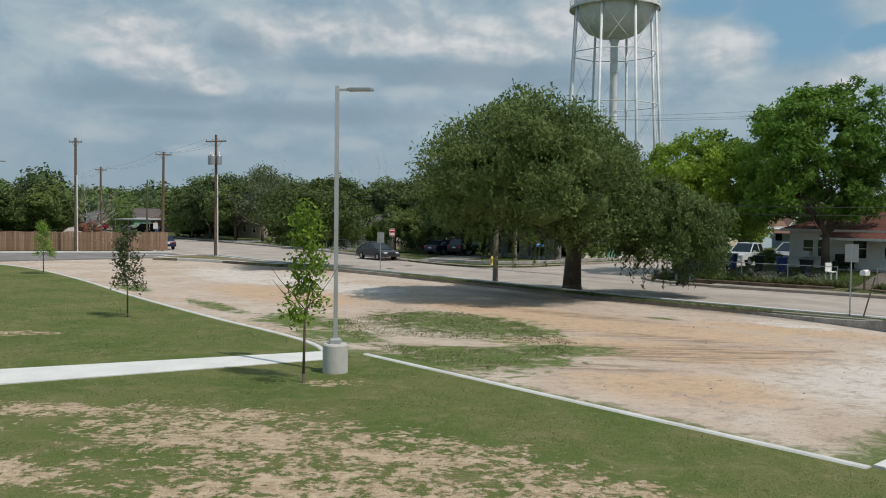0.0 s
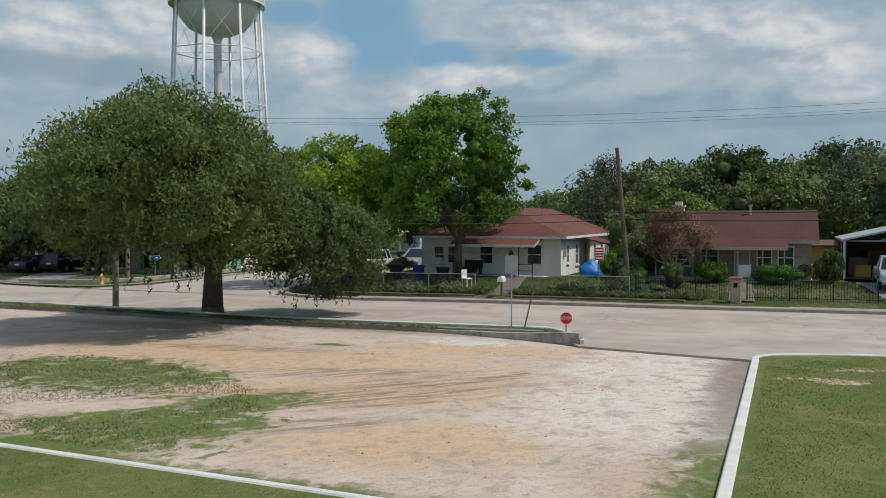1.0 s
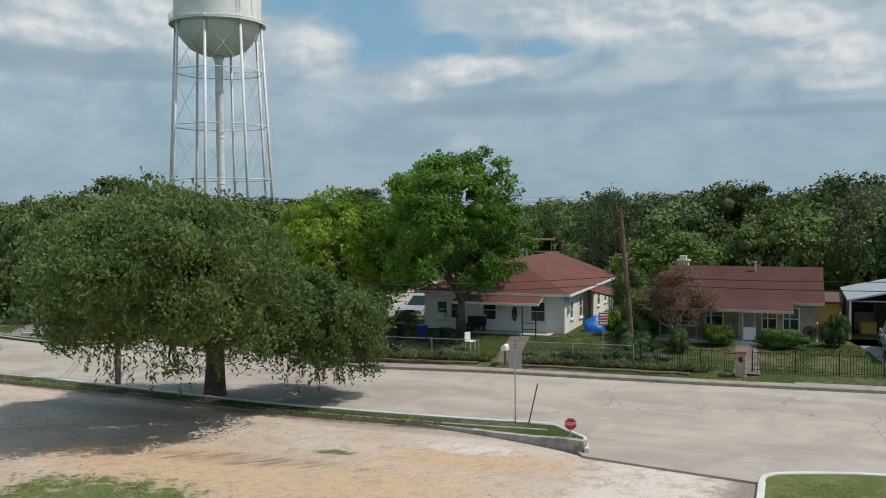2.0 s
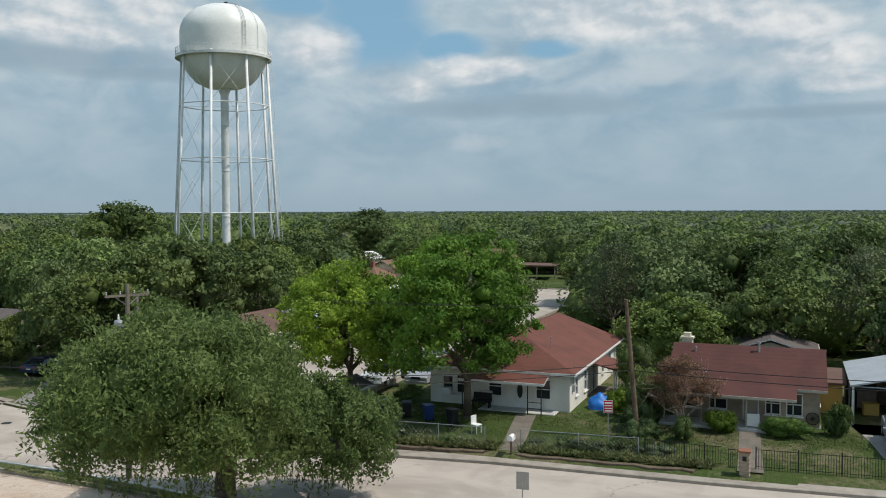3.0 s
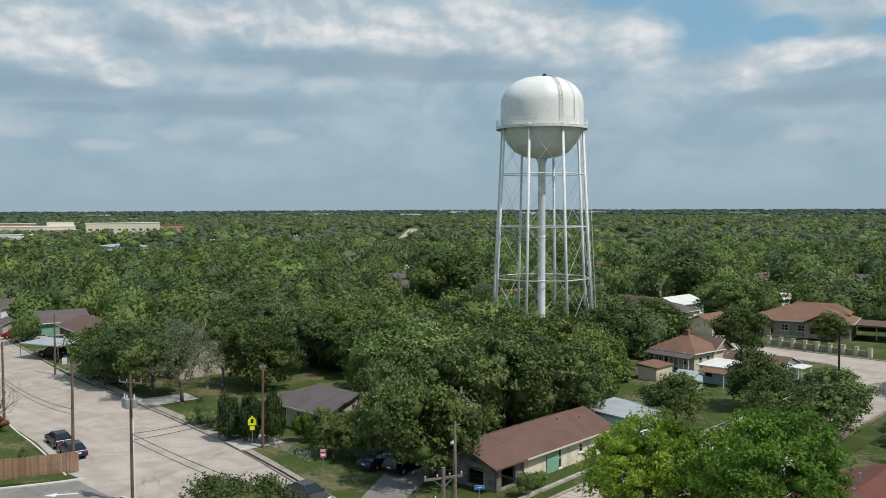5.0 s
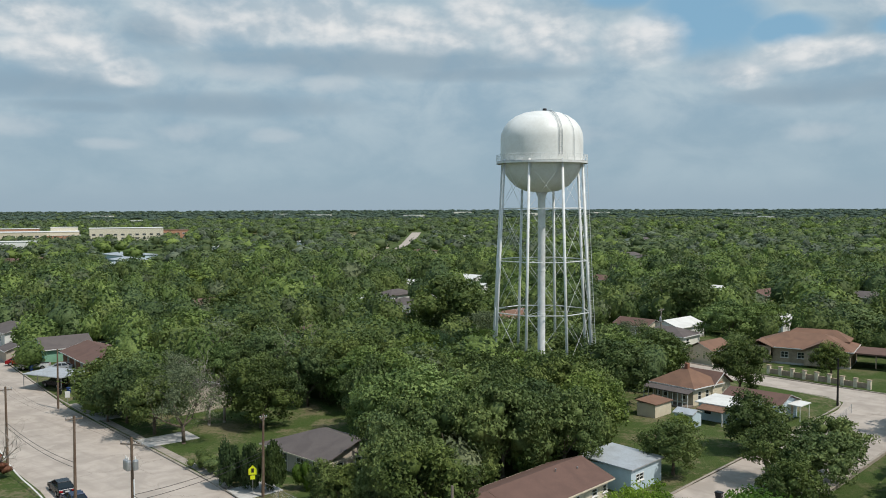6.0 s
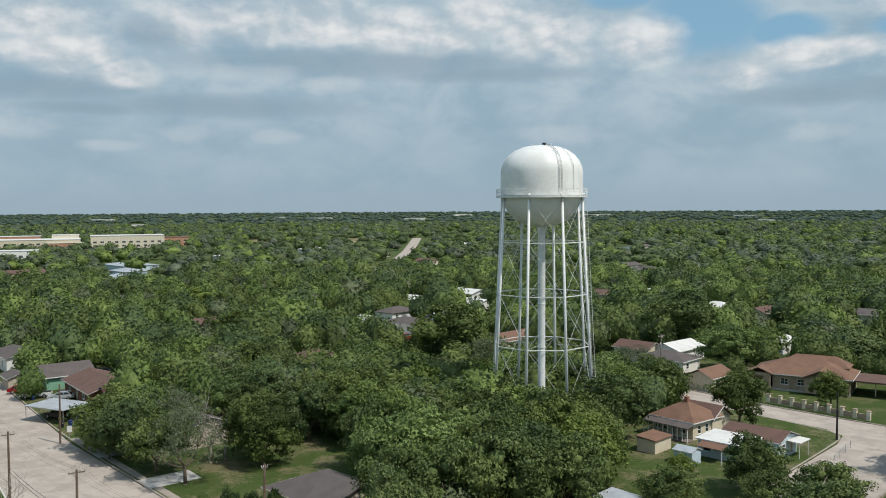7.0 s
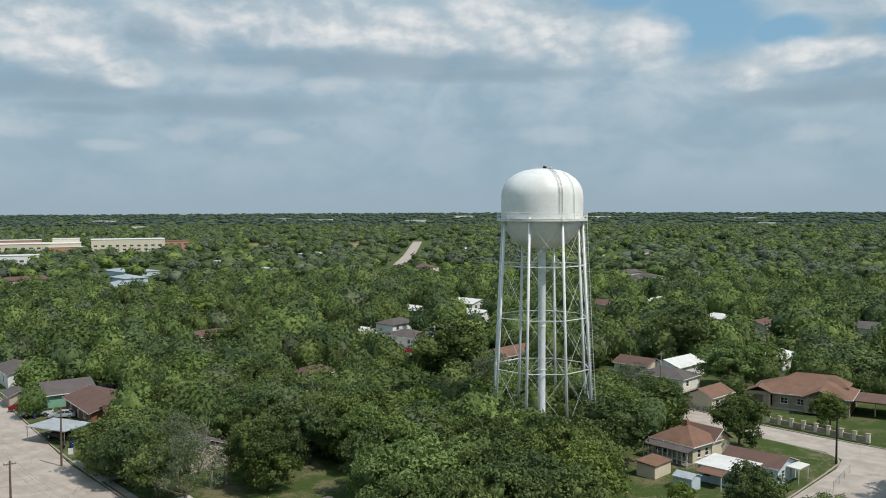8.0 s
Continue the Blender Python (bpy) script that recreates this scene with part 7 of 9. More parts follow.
def utility_pole(name, x, y, h, lean=(0, 0), z=0.05, wood=None, arms=(), cans=0, arm_turn=0.0, conduit=False, drums=1, label="tall weathered wooden utility pole"):
    t = thing("utility_pole", pose(x, y, z), label, "utility pole", "utility poles")
    top = Vector((lean[0], lean[1], h))
    part("shaft", tube(bmesh.new(), (0, 0, -0.3), top, 0.17, 0.11, 10), wood or WOOD, t)
    ANCHORS[name] = []
    c, s = math.cos(radians(arm_turn)), math.sin(radians(arm_turn))
    for ah, al in arms:
        p = top * (ah / h)
        a = part("crossarm", box(bmesh.new(), p.x, p.y, ah, al, 0.1, 0.12, arm_turn), WOOD_GREY, t)
        for k in (-0.47, -0.16, 0.16, 0.47):
            q = Vector((p.x + c * al * k, p.y + s * al * k, ah))
            part("insulator", lathe(bmesh.new(), [(0.02, ah + 0.06), (0.05, ah + 0.1), (0.03, ah + 0.16), (0.055, ah + 0.2), (0, ah + 0.26)], 8, q.x, q.y), GALV, a)
            ANCHORS[name].append(Vector((x, y, z)) + q + Vector((0, 0, 0.26)))
        for k in (-0.3, 0.3):
            part("arm_brace", tube(bmesh.new(), (p.x + c * al * k, p.y + s * al * k, ah), (p.x, p.y, ah - 0.55), 0.02, seg=4), GALV, a)
    for i in range(cans):
        a = arm_turn + 200 + i * 70
        d = Vector((math.cos(radians(a)), math.sin(radians(a)), 0)) * 0.5
        zc = h - 2.7
        can = part("transformer", lathe(bmesh.new(), [(0.2, zc), (0.24, zc + 0.05), (0.24, zc + 0.75), (0.2, zc + 0.85), (0, zc + 0.9)], 14, d.x, d.y), GALV, t, "grey pole transformer can")
        part("bushing", lathe(bmesh.new(), [(0.04, zc + 0.85), (0.06, zc + 0.95), (0.03, zc + 1.15), (0, zc + 1.18)], 8, d.x, d.y), WHITE, can)
    if conduit:
        part("conduit", tube(bmesh.new(), (0.2, -0.1, 0), (0.16, -0.08, h - 3.6), 0.06, seg=6), STEEL, t, "pale conduit up the pole")
    ANCHORS[name + "_mid"] = [Vector((x, y, z)) + top * 0.55, Vector((x, y, z)) + top * 0.5]
    return t


utility_pole("verge", 2.6, 53.3, 10.2, (0.1, 0.0), 0.1, WOOD_GREY, ((9.6, 2.4),), 1, 20, label="grey wooden utility pole rising out of the big tree")
utility_pole("yard", 30.6, 46.9, 8.4, (-0.6, 0.45), 0.4, WOOD, (), 0, label="leaning brown utility pole in the front yard")
utility_pole("trio", -21.9, 78.6, 11.0, (0, 0), 0.1, WOOD, ((10.4, 2.2),), 3, -20, True, label="dark utility pole with three transformer cans")
utility_pole("street", -30.8, 90.2, 10.2, (0.1, 0), 0.1, WOOD, ((9.9, 1.6),), 0, 30)
utility_pole("fence", -36.9, 83.4, 11.0, (0, 0), 0.1, WOOD, ((10.6, 1.2),), 0, 10, True, label="dark utility pole beside the wooden fence")
utility_pole("school_sign", -13.4, 95.4, 8.8, (0.15, 0), 0.13, WOOD, ((8.4, 0.8),), 0, 40, label="brown utility pole behind the yellow sign")
utility_pole("left_a", -45.0, 108.6, 9.5, (0, 0), 0.1, WOOD, ((9.1, 1.4),), 0, 30)
utility_pole("left_b", -50.3, 139.0, 9.0, (0.1, 0), 0.13, WOOD)
utility_pole("left_c", -66.0, 143.0, 10.0, (0, 0), 0.1, WOOD, ((9.6, 1.6),), 0, 30)
utility_pole("corner", 5.0, 74.2, 7.6, (0, 0), 0.13, WOOD_GREY, (), 0, label="thin grey pole with a street light arm")
utility_pole("cross_a", 67.5, 131.2, 7.2, (0, 0), 0.13, BLACK, (), 0, label="thin dark pole on the corner lawn")
utility_pole("cross_b", 55.0, 178.0, 9.5, (0, 0), 0.1, WOOD_GREY, ((9.1, 2.2),), 1, 40)
utility_pole("cross_c", 96.5, 150.5, 9.0, (0, 0), 0.1, WOOD, ((8.6, 1.6),), 0, 40)
utility_pole("back_a", 13.0, 204.0, 10.0, (0, 0), 0.1, WOOD_GREY, ((9.4, 2.2),), 0, 30)
utility_pole("back_b", -22.0, 262.0, 10.5, (0, 0), 0.1, WOOD_GREY, ((9.8, 2.2),), 0, 30)
utility_pole("back_c", -42.0, 300.0, 10.5, (0, 0), 0.1, WOOD_GREY, ((9.8, 2.2),), 0, 30)
utility_pole("east", 50.0, 22.5, 11.0, (0, 0), 0.2, WOOD, ((10.5, 2.4),), 0, 40)


def wire(a, b, sag, r=0.006):
    cu = bpy.data.curves.new("overhead_wire", "CURVE")
    cu.dimensions, cu.bevel_depth, cu.bevel_resolution = "3D", r, 1
    s = cu.splines.new("POLY")
    s.points.add(16)
    for i, p in enumerate(s.points):
        k = i / 16
        q = a.lerp(b, k)
        p.co = (q.x, q.y, q.z - 4 * sag * k * (1 - k), 1)
    cu.materials.append(BLACK)
    return tagged(new("overhead_wire", cu), "thin dark overhead wire strung between poles", "wire", "overhead wires")


for a, b, sag in (("verge", "east", 0.9), ("trio", "street", 0.2), ("street", "left_a", 0.5), ("left_a", "left_c", 0.8)):
    for i, (p, q) in enumerate(zip(ANCHORS[a], ANCHORS[b])):
        if i != 1:
            wire(p, q, sag + 0.07 * i)
for a, b, sag in (("verge_mid", "yard_mid", 0.5), ("yard_mid", "east_mid", 0.5), ("verge_mid", "trio_mid", 0.6), ("trio_mid", "school_sign_mid", 0.4), ("street_mid", "left_a_mid", 0.5), ("corner_mid", "verge_mid", 0.4)):
    for p, q in zip(ANCHORS[a], ANCHORS[b]):
        wire(p, q, sag, 0.024)
arm = thing("street_light", pose(5.0, 74.2, 5.2, 0, 0, -100), "curved street light arm on a pole", "street light")
bm = bmesh.new()
for (x0, z0), (x1, z1) in (((0, 0), (0.6, 0.9)), ((0.6, 0.9), (1.3, 1.35)), ((1.3, 1.35), (2.0, 1.45))):
    tube(bm, (x0, 0, z0), (x1, 0, z1), 0.04, seg=6)
part("arm", bm, ALU, arm)
part("lamp_head", box(bmesh.new(), 2.25, 0, 1.43, 0.6, 0.26, 0.14, bevel=0.05), ALU, arm)


def lamp_post(x, y, h, z=0.0):
    t = thing("lamp_post", pose(x, y, z), "slender aluminium lamp post on a round concrete base", "lamp post", "lot lamp posts")
    part("base", lathe(bmesh.new(), [(0.33, -0.3), (0.33, 0.72), (0.3, 0.76), (0, 0.76)], 32), CONCRETE, t, "round cast concrete base", smooth=False)
    part("base_plate", box(bmesh.new(), 0, 0, 0.83, 0.3, 0.3, 0.14, bevel=0.04), ALU, t)
    part("pole", box(bmesh.new(), 0, 0, 0.8 + (h - 0.8) / 2, 0.11, 0.11, h - 0.8, 10), ALU, t)
    part("arm", box(bmesh.new(), 0.22, -0.02, h - 0.1, 0.34, 0.06, 0.06, -8), ALU, t)
    head = box(bmesh.new(), 0.62, -0.08, h - 0.09, 0.66, 0.3, 0.08, -8, bevel=0.03)
    part("lamp_head", head, GALV, t, "flat grey LED lamp head")
    for i in range(4):
        part("bolt", lathe(bmesh.new(), [(0.018, 0.76), (0.018, 0.86), (0, 0.87)], 6, 0.12 * (1 if i % 2 else -1), 0.12 * (1 if i > 1 else -1)), GALV, t)
    return t


lamp_post(-2.63, 22.16, 7.45)
lamp_post(-31.0, 57.6, 7.45)


# ---- signs and street furniture ----
def sign(name, x, y, z, heading, shape, size, height, face, label, post_h=None, tilt=0.0, post_mat=None, back=None):
    """A sheet sign on a thin post; its face looks along local -y."""
    t = thing(name, pose(x, y, z, tilt, 0, heading), label, "sign")
    part("post", tube(bmesh.new(), (0, 0.03, -0.3), (0, 0.03, post_h or height + size * 0.3), 0.03, seg=6), post_mat or GALV, t)
    outline = {"octagon": [(size / 2 / math.cos(math.pi / 8) * math.cos(math.pi / 8 + math.pi / 4 * i), size / 2 / math.cos(math.pi / 8) * math.sin(math.pi / 8 + math.pi / 4 * i)) for i in range(8)],
               "tall": [(-size * 0.36, -size * 0.5), (size * 0.36, -size * 0.5), (size * 0.36, size * 0.5), (-size * 0.36, size * 0.5)],
               "wide": [(-size * 0.6, -size * 0.25), (size * 0.6, -size * 0.25), (size * 0.6, size * 0.25), (-size * 0.6, size * 0.25)],
               "school": [(-size * 0.45, -size * 0.5), (size * 0.45, -size * 0.5), (size * 0.45, size * 0.12), (0, size * 0.55), (-size * 0.45, size * 0.12)]}[shape]

    def sheet(k, y0, y1):
        bm = bmesh.new()
        a, b = [bm.verts.new((px * k, y0, height + pz * k)) for px, pz in outline], [bm.verts.new((px * k, y1, height + pz * k)) for px, pz in outline]
        bm.faces.new(a), bm.faces.new(b[::-1])
        for i in range(len(outline)):
            j = (i + 1) % len(outline)
            bm.faces.new((a[i], b[i], b[j], a[j]))
        bmesh.ops.recalc_face_normals(bm, faces=bm.faces)
        return bm

    panel = part("panel", sheet(1.0, -0.012, 0.0), back or WHITE, t)
    part("face", sheet(0.93, -0.018, -0.0125), face, panel)
    return t, panel


def bars(panel, rows, y=-0.022, m=None):
    for cx, cz, w, h in rows:
        part("lettering_bar", box(bmesh.new(), cx, y, cz, w, 0.004, h), m or WHITE, panel)


st, panel = sign("stop_sign", 17.15, 32.7, 0.3, -28, "octagon", 0.46, 0.58, RED, "small red octagonal stop sign on a short post", 0.5)
cu = bpy.data.curves.new("lettering", "FONT")
cu.body, cu.size, cu.align_x, cu.align_y, cu.extrude = "STOP", 0.17, "CENTER", "CENTER", 0.002
cu.materials.append(WHITE)
word = new("lettering", cu)
word.parent = panel
word.matrix_basis = pose(0, -0.021, 0.58, 90, 0, 0)
st, panel = sign("street_sign", 16.9, 36.5, 0.3, 140, "tall", 0.75, 2.45, GALV, "plain metal sign seen from behind on a thin post", 2.85, back=GALV)
bm = tube(bmesh.new(), (0, 0, -0.3), (0.42, -0.1, 1.5), 0.03, seg=6)
t = thing("leaning_stake", pose(17.2, 36.0, 0.3), "leaning rusty metal stake beside the sign", "post")
part("stake", bm, WOOD, t)
st, panel = sign("street_sign", 28.6, 47.1, 0.4, -28, "tall", 0.75, 2.2, RED, "red and white street sign in the yard", 2.4)
bars(panel, ((0, 2.42, 0.4, 0.1), (0, 2.26, 0.42, 0.06), (0, 2.1, 0.42, 0.06), (0, 1.95, 0.4, 0.09)))
st, panel = sign("street_sign", -6.4, 85.0, 0.13, 3, "tall", 0.75, 2.2, RED, "red and white street sign by the kerb", 2.4)
bars(panel, ((0, 2.42, 0.4, 0.1), (0, 2.05, 0.42, 0.25)))
st, panel = sign("street_sign", -5.3, 62.0, 0.15, 160, "tall", 0.75, 2.3, GALV, "plain metal sign backed to the lot", 2.7, back=GALV)
st, panel = sign("school_sign", -14.5, 95.8, 0.13, 5, "school", 0.95, 2.75, SIGN_YELLOW, "bright yellow-green pentagon crossing sign", 2.9, back=SIGN_YELLOW)
part("pictogram", box(bmesh.new(), 0, -0.022, 2.72, 0.28, 0.004, 0.45), BLACK, panel, "dark plain pictogram shape")
part("lower_panel", box(bmesh.new(), 0, -0.006, 1.98, 0.5, 0.012, 0.42), SIGN_YELLOW, panel)
st, panel = sign("blue_sign", 7.2, 76.2, 0.13, 10, "wide", 0.7, 1.5, SIGN_BLUE, "small blue sign on a post by the lawn", 1.6)
bars(panel, ((0, 1.5, 0.4, 0.08),))
st, panel = sign("yard_sign", -49.6, 141.0, 0.13, 10, "tall", 1.0, 1.6, WHITE, "white notice board beside a pole", 1.7)


def hydrant(x, y, z):
    t = thing("fire_hydrant", pose(x, y, z), "yellow fire hydrant on the corner", "fire hydrant")
    m = surface("hydrant_yellow", (0.62, 0.45, 0.08), (0.45, 0.33, 0.1), 0.5)
    part("barrel", lathe(bmesh.new(), [(0.16, 0), (0.16, 0.05), (0.11, 0.07), (0.11, 0.5), (0.14, 0.52), (0.14, 0.56), (0.12, 0.6), (0.07, 0.7), (0.03, 0.72), (0.03, 0.77), (0, 0.77)], 18), m, t, smooth=True)
    for d in ((0.2, 0), (-0.2, 0), (0, -0.22)):
        part("outlet", tube(bmesh.new(), (0, 0, 0.42), (d[0], d[1], 0.42), 0.06, seg=10), m, t)


hydrant(2.9, 69.6, 0.13)


def bin_cart(x, y, z, heading, m, label):
    t = thing("wheelie_bin", pose(x, y, z, 0, 0, heading), label, "trash bin", "trash bins")
    bm = bmesh.new()
    r0 = [bm.verts.new(p) for p in ((-0.22, -0.25, 0.08), (0.22, -0.25, 0.08), (0.22, 0.25, 0.08), (-0.22, 0.25, 0.08))]
    r1 = [bm.verts.new(p) for p in ((-0.29, -0.36, 0.98), (0.29, -0.36, 0.98), (0.29, 0.33, 0.98), (-0.29, 0.33, 0.98))]
    bm.faces.new(r0[::-1]), bm.faces.new(r1)
    for i in range(4):
        bm.faces.new((r0[i], r0[(i + 1) % 4], r1[(i + 1) % 4], r1[i]))
    bmesh.ops.bevel(bm, geom=bm.edges[:], offset=0.03, segments=1, affect="EDGES")
    part("tub", bm, m, t)
    part("lid", box(bmesh.new(), 0, -0.02, 1.02, 0.64, 0.78, 0.08, bevel=0.03), m, t)
    part("handle", tube(bmesh.new(), (-0.25, 0.4, 0.95), (0.25, 0.4, 0.95), 0.02, seg=6), m, t)
    for s in (-0.25, 0.25):
        part("wheel", tube(bmesh.new(), (s - 0.03, 0.27, 0.12), (s + 0.03, 0.27, 0.12), 0.12, seg=12), RUBBER, t)
    part("label_bar", box(bmesh.new(), 0.08, -0.335, 0.8, 0.16, 0.01, 0.1), WHITE, t)


bin_cart(14.0, 53.0, 0.02, 140, BIN_DARK, "black wheelie bin standing in the gutter")
for i, (x, y, m) in enumerate(((17.6, 59.6, BIN_BLUE), (18.6, 58.6, BIN_BLUE), (19.9, 57.0, BIN_DARK), (20.9, 55.8, BIN_BLUE), (21.9, 54.3, BIN_DARK))):
    bin_cart(x, y, yard_height(x, y) - 0.03, 130 + 15 * i, m, "blue wheelie bin behind the wire fence" if m == BIN_BLUE else "dark wheelie bin behind the wire fence")
for x, y, m in ((-53.5, 148.5, BIN_DARK), (-52.3, 149.0, BIN_BLUE), (-51.0, 149.6, BIN_DARK), (33.6, 90.5, BIN_DARK), (-66.5, 170, BIN_BLUE)):
    bin_cart(x, y, 0.13, 40, m, "blue wheelie bin in a yard" if m == BIN_BLUE else "dark wheelie bin in a yard")

t = thing("mailbox", pose(22.6, 47.9, 0.16, 0, 0, HEAD), "white metal mailbox on a wooden post", "mailbox")
part("post", box(bmesh.new(), 0, 0, 0.4, 0.1, 0.1, 1.1), WOOD, t)
bm = bmesh.new()
prof = [(-0.16, 0.95), (0.16, 0.95), (0.16, 1.12)] + [(0.16 * math.cos(a), 1.12 + 0.14 * math.sin(a)) for a in (0.5, 1.05, 1.57, 2.1, 2.64)] + [(-0.16, 1.12)]
a, b = [bm.verts.new((px, -0.3, pz)) for px, pz in prof], [bm.verts.new((px, 0.3, pz)) for px, pz in prof]
bm.faces.new(a), bm.faces.new(b[::-1])
for i in range(len(prof)):
    bm.faces.new((a[i], b[i], b[(i + 1) % len(prof)], a[(i + 1) % len(prof)]))
bmesh.ops.recalc_face_normals(bm, faces=bm.faces)
part("box", bm, WHITE, t)
part("flag", box(bmesh.new(), 0.18, 0.1, 1.2, 0.01, 0.05, 0.16), RED, t)

t = thing("mailbox_pillar", pose(31.75, 39.4, 0.1, 0, 0, HEAD), "pale brick mailbox pillar with a red cap", "mailbox")
for i in range(12):
    for s in range(2):
        off = 0.13 if (i + s) % 2 else -0.13
        part("brick", box(bmesh.new(), off * (1 if s == 0 else -1) * 1.0, 0.14 - 0.28 * s, 0.06 + 0.115 * i, 0.27, 0.26, 0.105), TANSTONE, t)
part("core", box(bmesh.new(), 0, 0, 0.7, 0.46, 0.46, 1.4), TANSTONE, t)
part("cap", box(bmesh.new(), 0, 0, 1.46, 0.62, 0.62, 0.1, bevel=0.02), BRICK_RED, t, "red brick cap")
part("mail_slot", box(bmesh.new(), 0, -0.285, 1.1, 0.2, 0.02, 0.24), BLACK, t)

# blue tarp over a heap
bm = bmesh.new()
bmesh.ops.create_icosphere(bm, subdivisions=3, radius=1.0)
for q in bm.verts:
    k = 1 + 0.32 * noise.noise(q.co * 2.1)
    z = max(q.co.z, -0.05)
    fold = 0.06 * math.sin(9 * math.atan2(q.co.y, q.co.x)) * (1 - z)
    q.co = Vector((q.co.x * 0.85 * (k + fold), q.co.y * 0.75 * (k + fold), z * 1.05 * k))
t = thing("tarp_heap", pose(32.3, 53.4, 0.8, 0, 0, 30), "heap covered by a crumpled bright blue tarp", "tarp")
part("tarp", bm, TARP, t, smooth=True)
t = thing("garden_chair", pose(22.6, 52.3, 0.6, 0, 0, 20), "white plastic chair on the lawn", "chair")
part("seat", box(bmesh.new(), 0, 0, 0.42, 0.5, 0.5, 0.05, bevel=0.01), WHITE, t)
part("backrest", box(bmesh.new(), 0, 0.25, 0.7, 0.48, 0.05, 0.5, bevel=0.01), WHITE, t)
for sx in (-0.2, 0.2):
    for sy in (-0.2, 0.2):
        part("leg", tube(bmesh.new(), (sx, sy, -0.1), (sx, sy, 0.4), 0.025, seg=5), WHITE, t)


# ---- fences ----
def picket_fence(pts, h, gap, label, zf):
    t = thing("iron_fence", pose(0, 0, 0), label, "fence")
    for (ax, ay), (bx, by) in zip(pts, pts[1:]):
        L = math.hypot(bx - ax, by - ay)
        n = int(L / gap)
        turn = math.degrees(math.atan2(by - ay, bx - ax))
        za, zb = zf(ax, ay), zf(bx, by)
        for k in (0.15, h - 0.1):
            part("rail", tube(bmesh.new(), (ax, ay, za + k), (bx, by, zb + k), 0.018, seg=4), BLACK, t)
        for i in range(n + 1):
            x, y = ax + (bx - ax) * i / n, ay + (by - ay) * i / n
            z = za + (zb - za) * i / n
            big = i % 16 == 0
            part("post" if big else "picket", box(bmesh.new(), x, y, z + h / 2 - 0.05, 0.06 if big else 0.02, 0.06 if big else 0.02, h + (0.2 if big else 0.0), turn), BLACK, t)
    return t


def wire_fence(pts, h, label, zf, post_gap=2.6, posts_mat=None):
    """Chain link: posts, a top rail and a thin mesh of diagonal wires."""
    t = thing("wire_fence", pose(0, 0, 0), label, "fence")
    for (ax, ay), (bx, by) in zip(pts, pts[1:]):
        L = math.hypot(bx - ax, by - ay)
        n = max(1, int(L / post_gap))
        P = [Vector((ax + (bx - ax) * i / n, ay + (by - ay) * i / n, 0)) for i in range(n + 1)]
        for p in P:
            p.z = zf(p.x, p.y)
            part("post", tube(bmesh.new(), p + Vector((0, 0, -0.2)), p + Vector((0, 0, h + 0.06)), 0.03, seg=6), posts_mat or GALV, t)
        for a, b in zip(P, P[1:]):
            part("rail", tube(bmesh.new(), a + Vector((0, 0, h)), b + Vector((0, 0, h)), 0.02, seg=5), posts_mat or GALV, t)
            bm = bmesh.new()
            m = int((b - a).length / 0.22)
            for i in range(m):
                for s in (0, 1):
                    p, q = a.lerp(b, i / m), a.lerp(b, min(1.0, (i + 4) / m))
                    z0, z1 = (0.05, h) if s else (h, 0.05)
                    tube(bm, p + Vector((0, 0, z0)), q + Vector((0, 0, z1)), 0.0025, seg=3)
            part("mesh", bm, GALV, t)
    return t


picket_fence([(28.9, 44.0), (31.0, 41.6), (31.6, 41.0)], 1.15, 0.13, "black iron picket fence along the front yard", yard_height)
picket_fence([(32.9, 39.8), (39.2, 34.1), (46.5, 27.6)], 1.15, 0.13, "black iron picket fence beside the gate", yard_height)
gate = thing("iron_gate", pose(32.25, 40.4, 0.18, 0, 0, HEAD), "white-backed iron garden gate", "gate")
for i in range(10):
    part("bar", box(bmesh.new(), -0.5 + 0.11 * i, 0, 0.6, 0.02, 0.02, 1.15), BLACK, gate)
for z in (0.1, 1.1):
    part("rail", box(bmesh.new(), 0, 0, z, 1.1, 0.03, 0.04), BLACK, gate)
wire_fence([(14.2, 58.4), (15.6, 55.6), (22.0, 50.0)], 1.1, "galvanised wire fence round the yard", yard_height)
wire_fence([(23.6, 48.6), (28.6, 44.2)], 1.1, "galvanised wire fence beside the front walk", yard_height)
wire_fence([(15.0, 61.5), (24, 70)], 1.1, "galvanised wire fence along the side street", lambda x, y: 0.3)
wire_fence([(61.0, 119.5), (67.5, 127.2)], 1.1, "galvanised wire fence round the corner lawn", lambda x, y: 0.13)
wire_fence([(-19.5, 104.5), (-13.5, 96.8), (-8.0, 89.5)], 1.1, "thin wire fence before the shrubs", lambda x, y: 0.13)

wf_t = thing("wooden_fence", pose(0, 0, 0), "stained brown wooden board fence", "fence")
A, B = Vector((-29.8, 88.6, 0.12)), Vector((-46.5, 82.9, 0.12))
board = box(bmesh.new(), 0, 0, 0.95, 0.135, 0.02, 1.9, bevel=0.004)
first = part("board", board, FENCE_WOOD, wf_t)
nb = int((B - A).length / 0.145)
turn = math.degrees(math.atan2(B.y - A.y, B.x - A.x))
for i in range(nb):
    p = A.lerp(B, i / nb)
    o = first if i == 0 else new("board", first.data)
    o.parent = wf_t
    o.matrix_basis = pose(p.x, p.y, 0.1 + 0.03 * math.sin(i * 12.9), 0, 0.6 * math.sin(i * 7.3), turn)
for z in (0.45, 1.6):
    part("rail", tube(bmesh.new(), A + Vector((0, 0.06, z)), B + Vector((0, 0.06, z)), 0.045, seg=4), WOOD, wf_t)

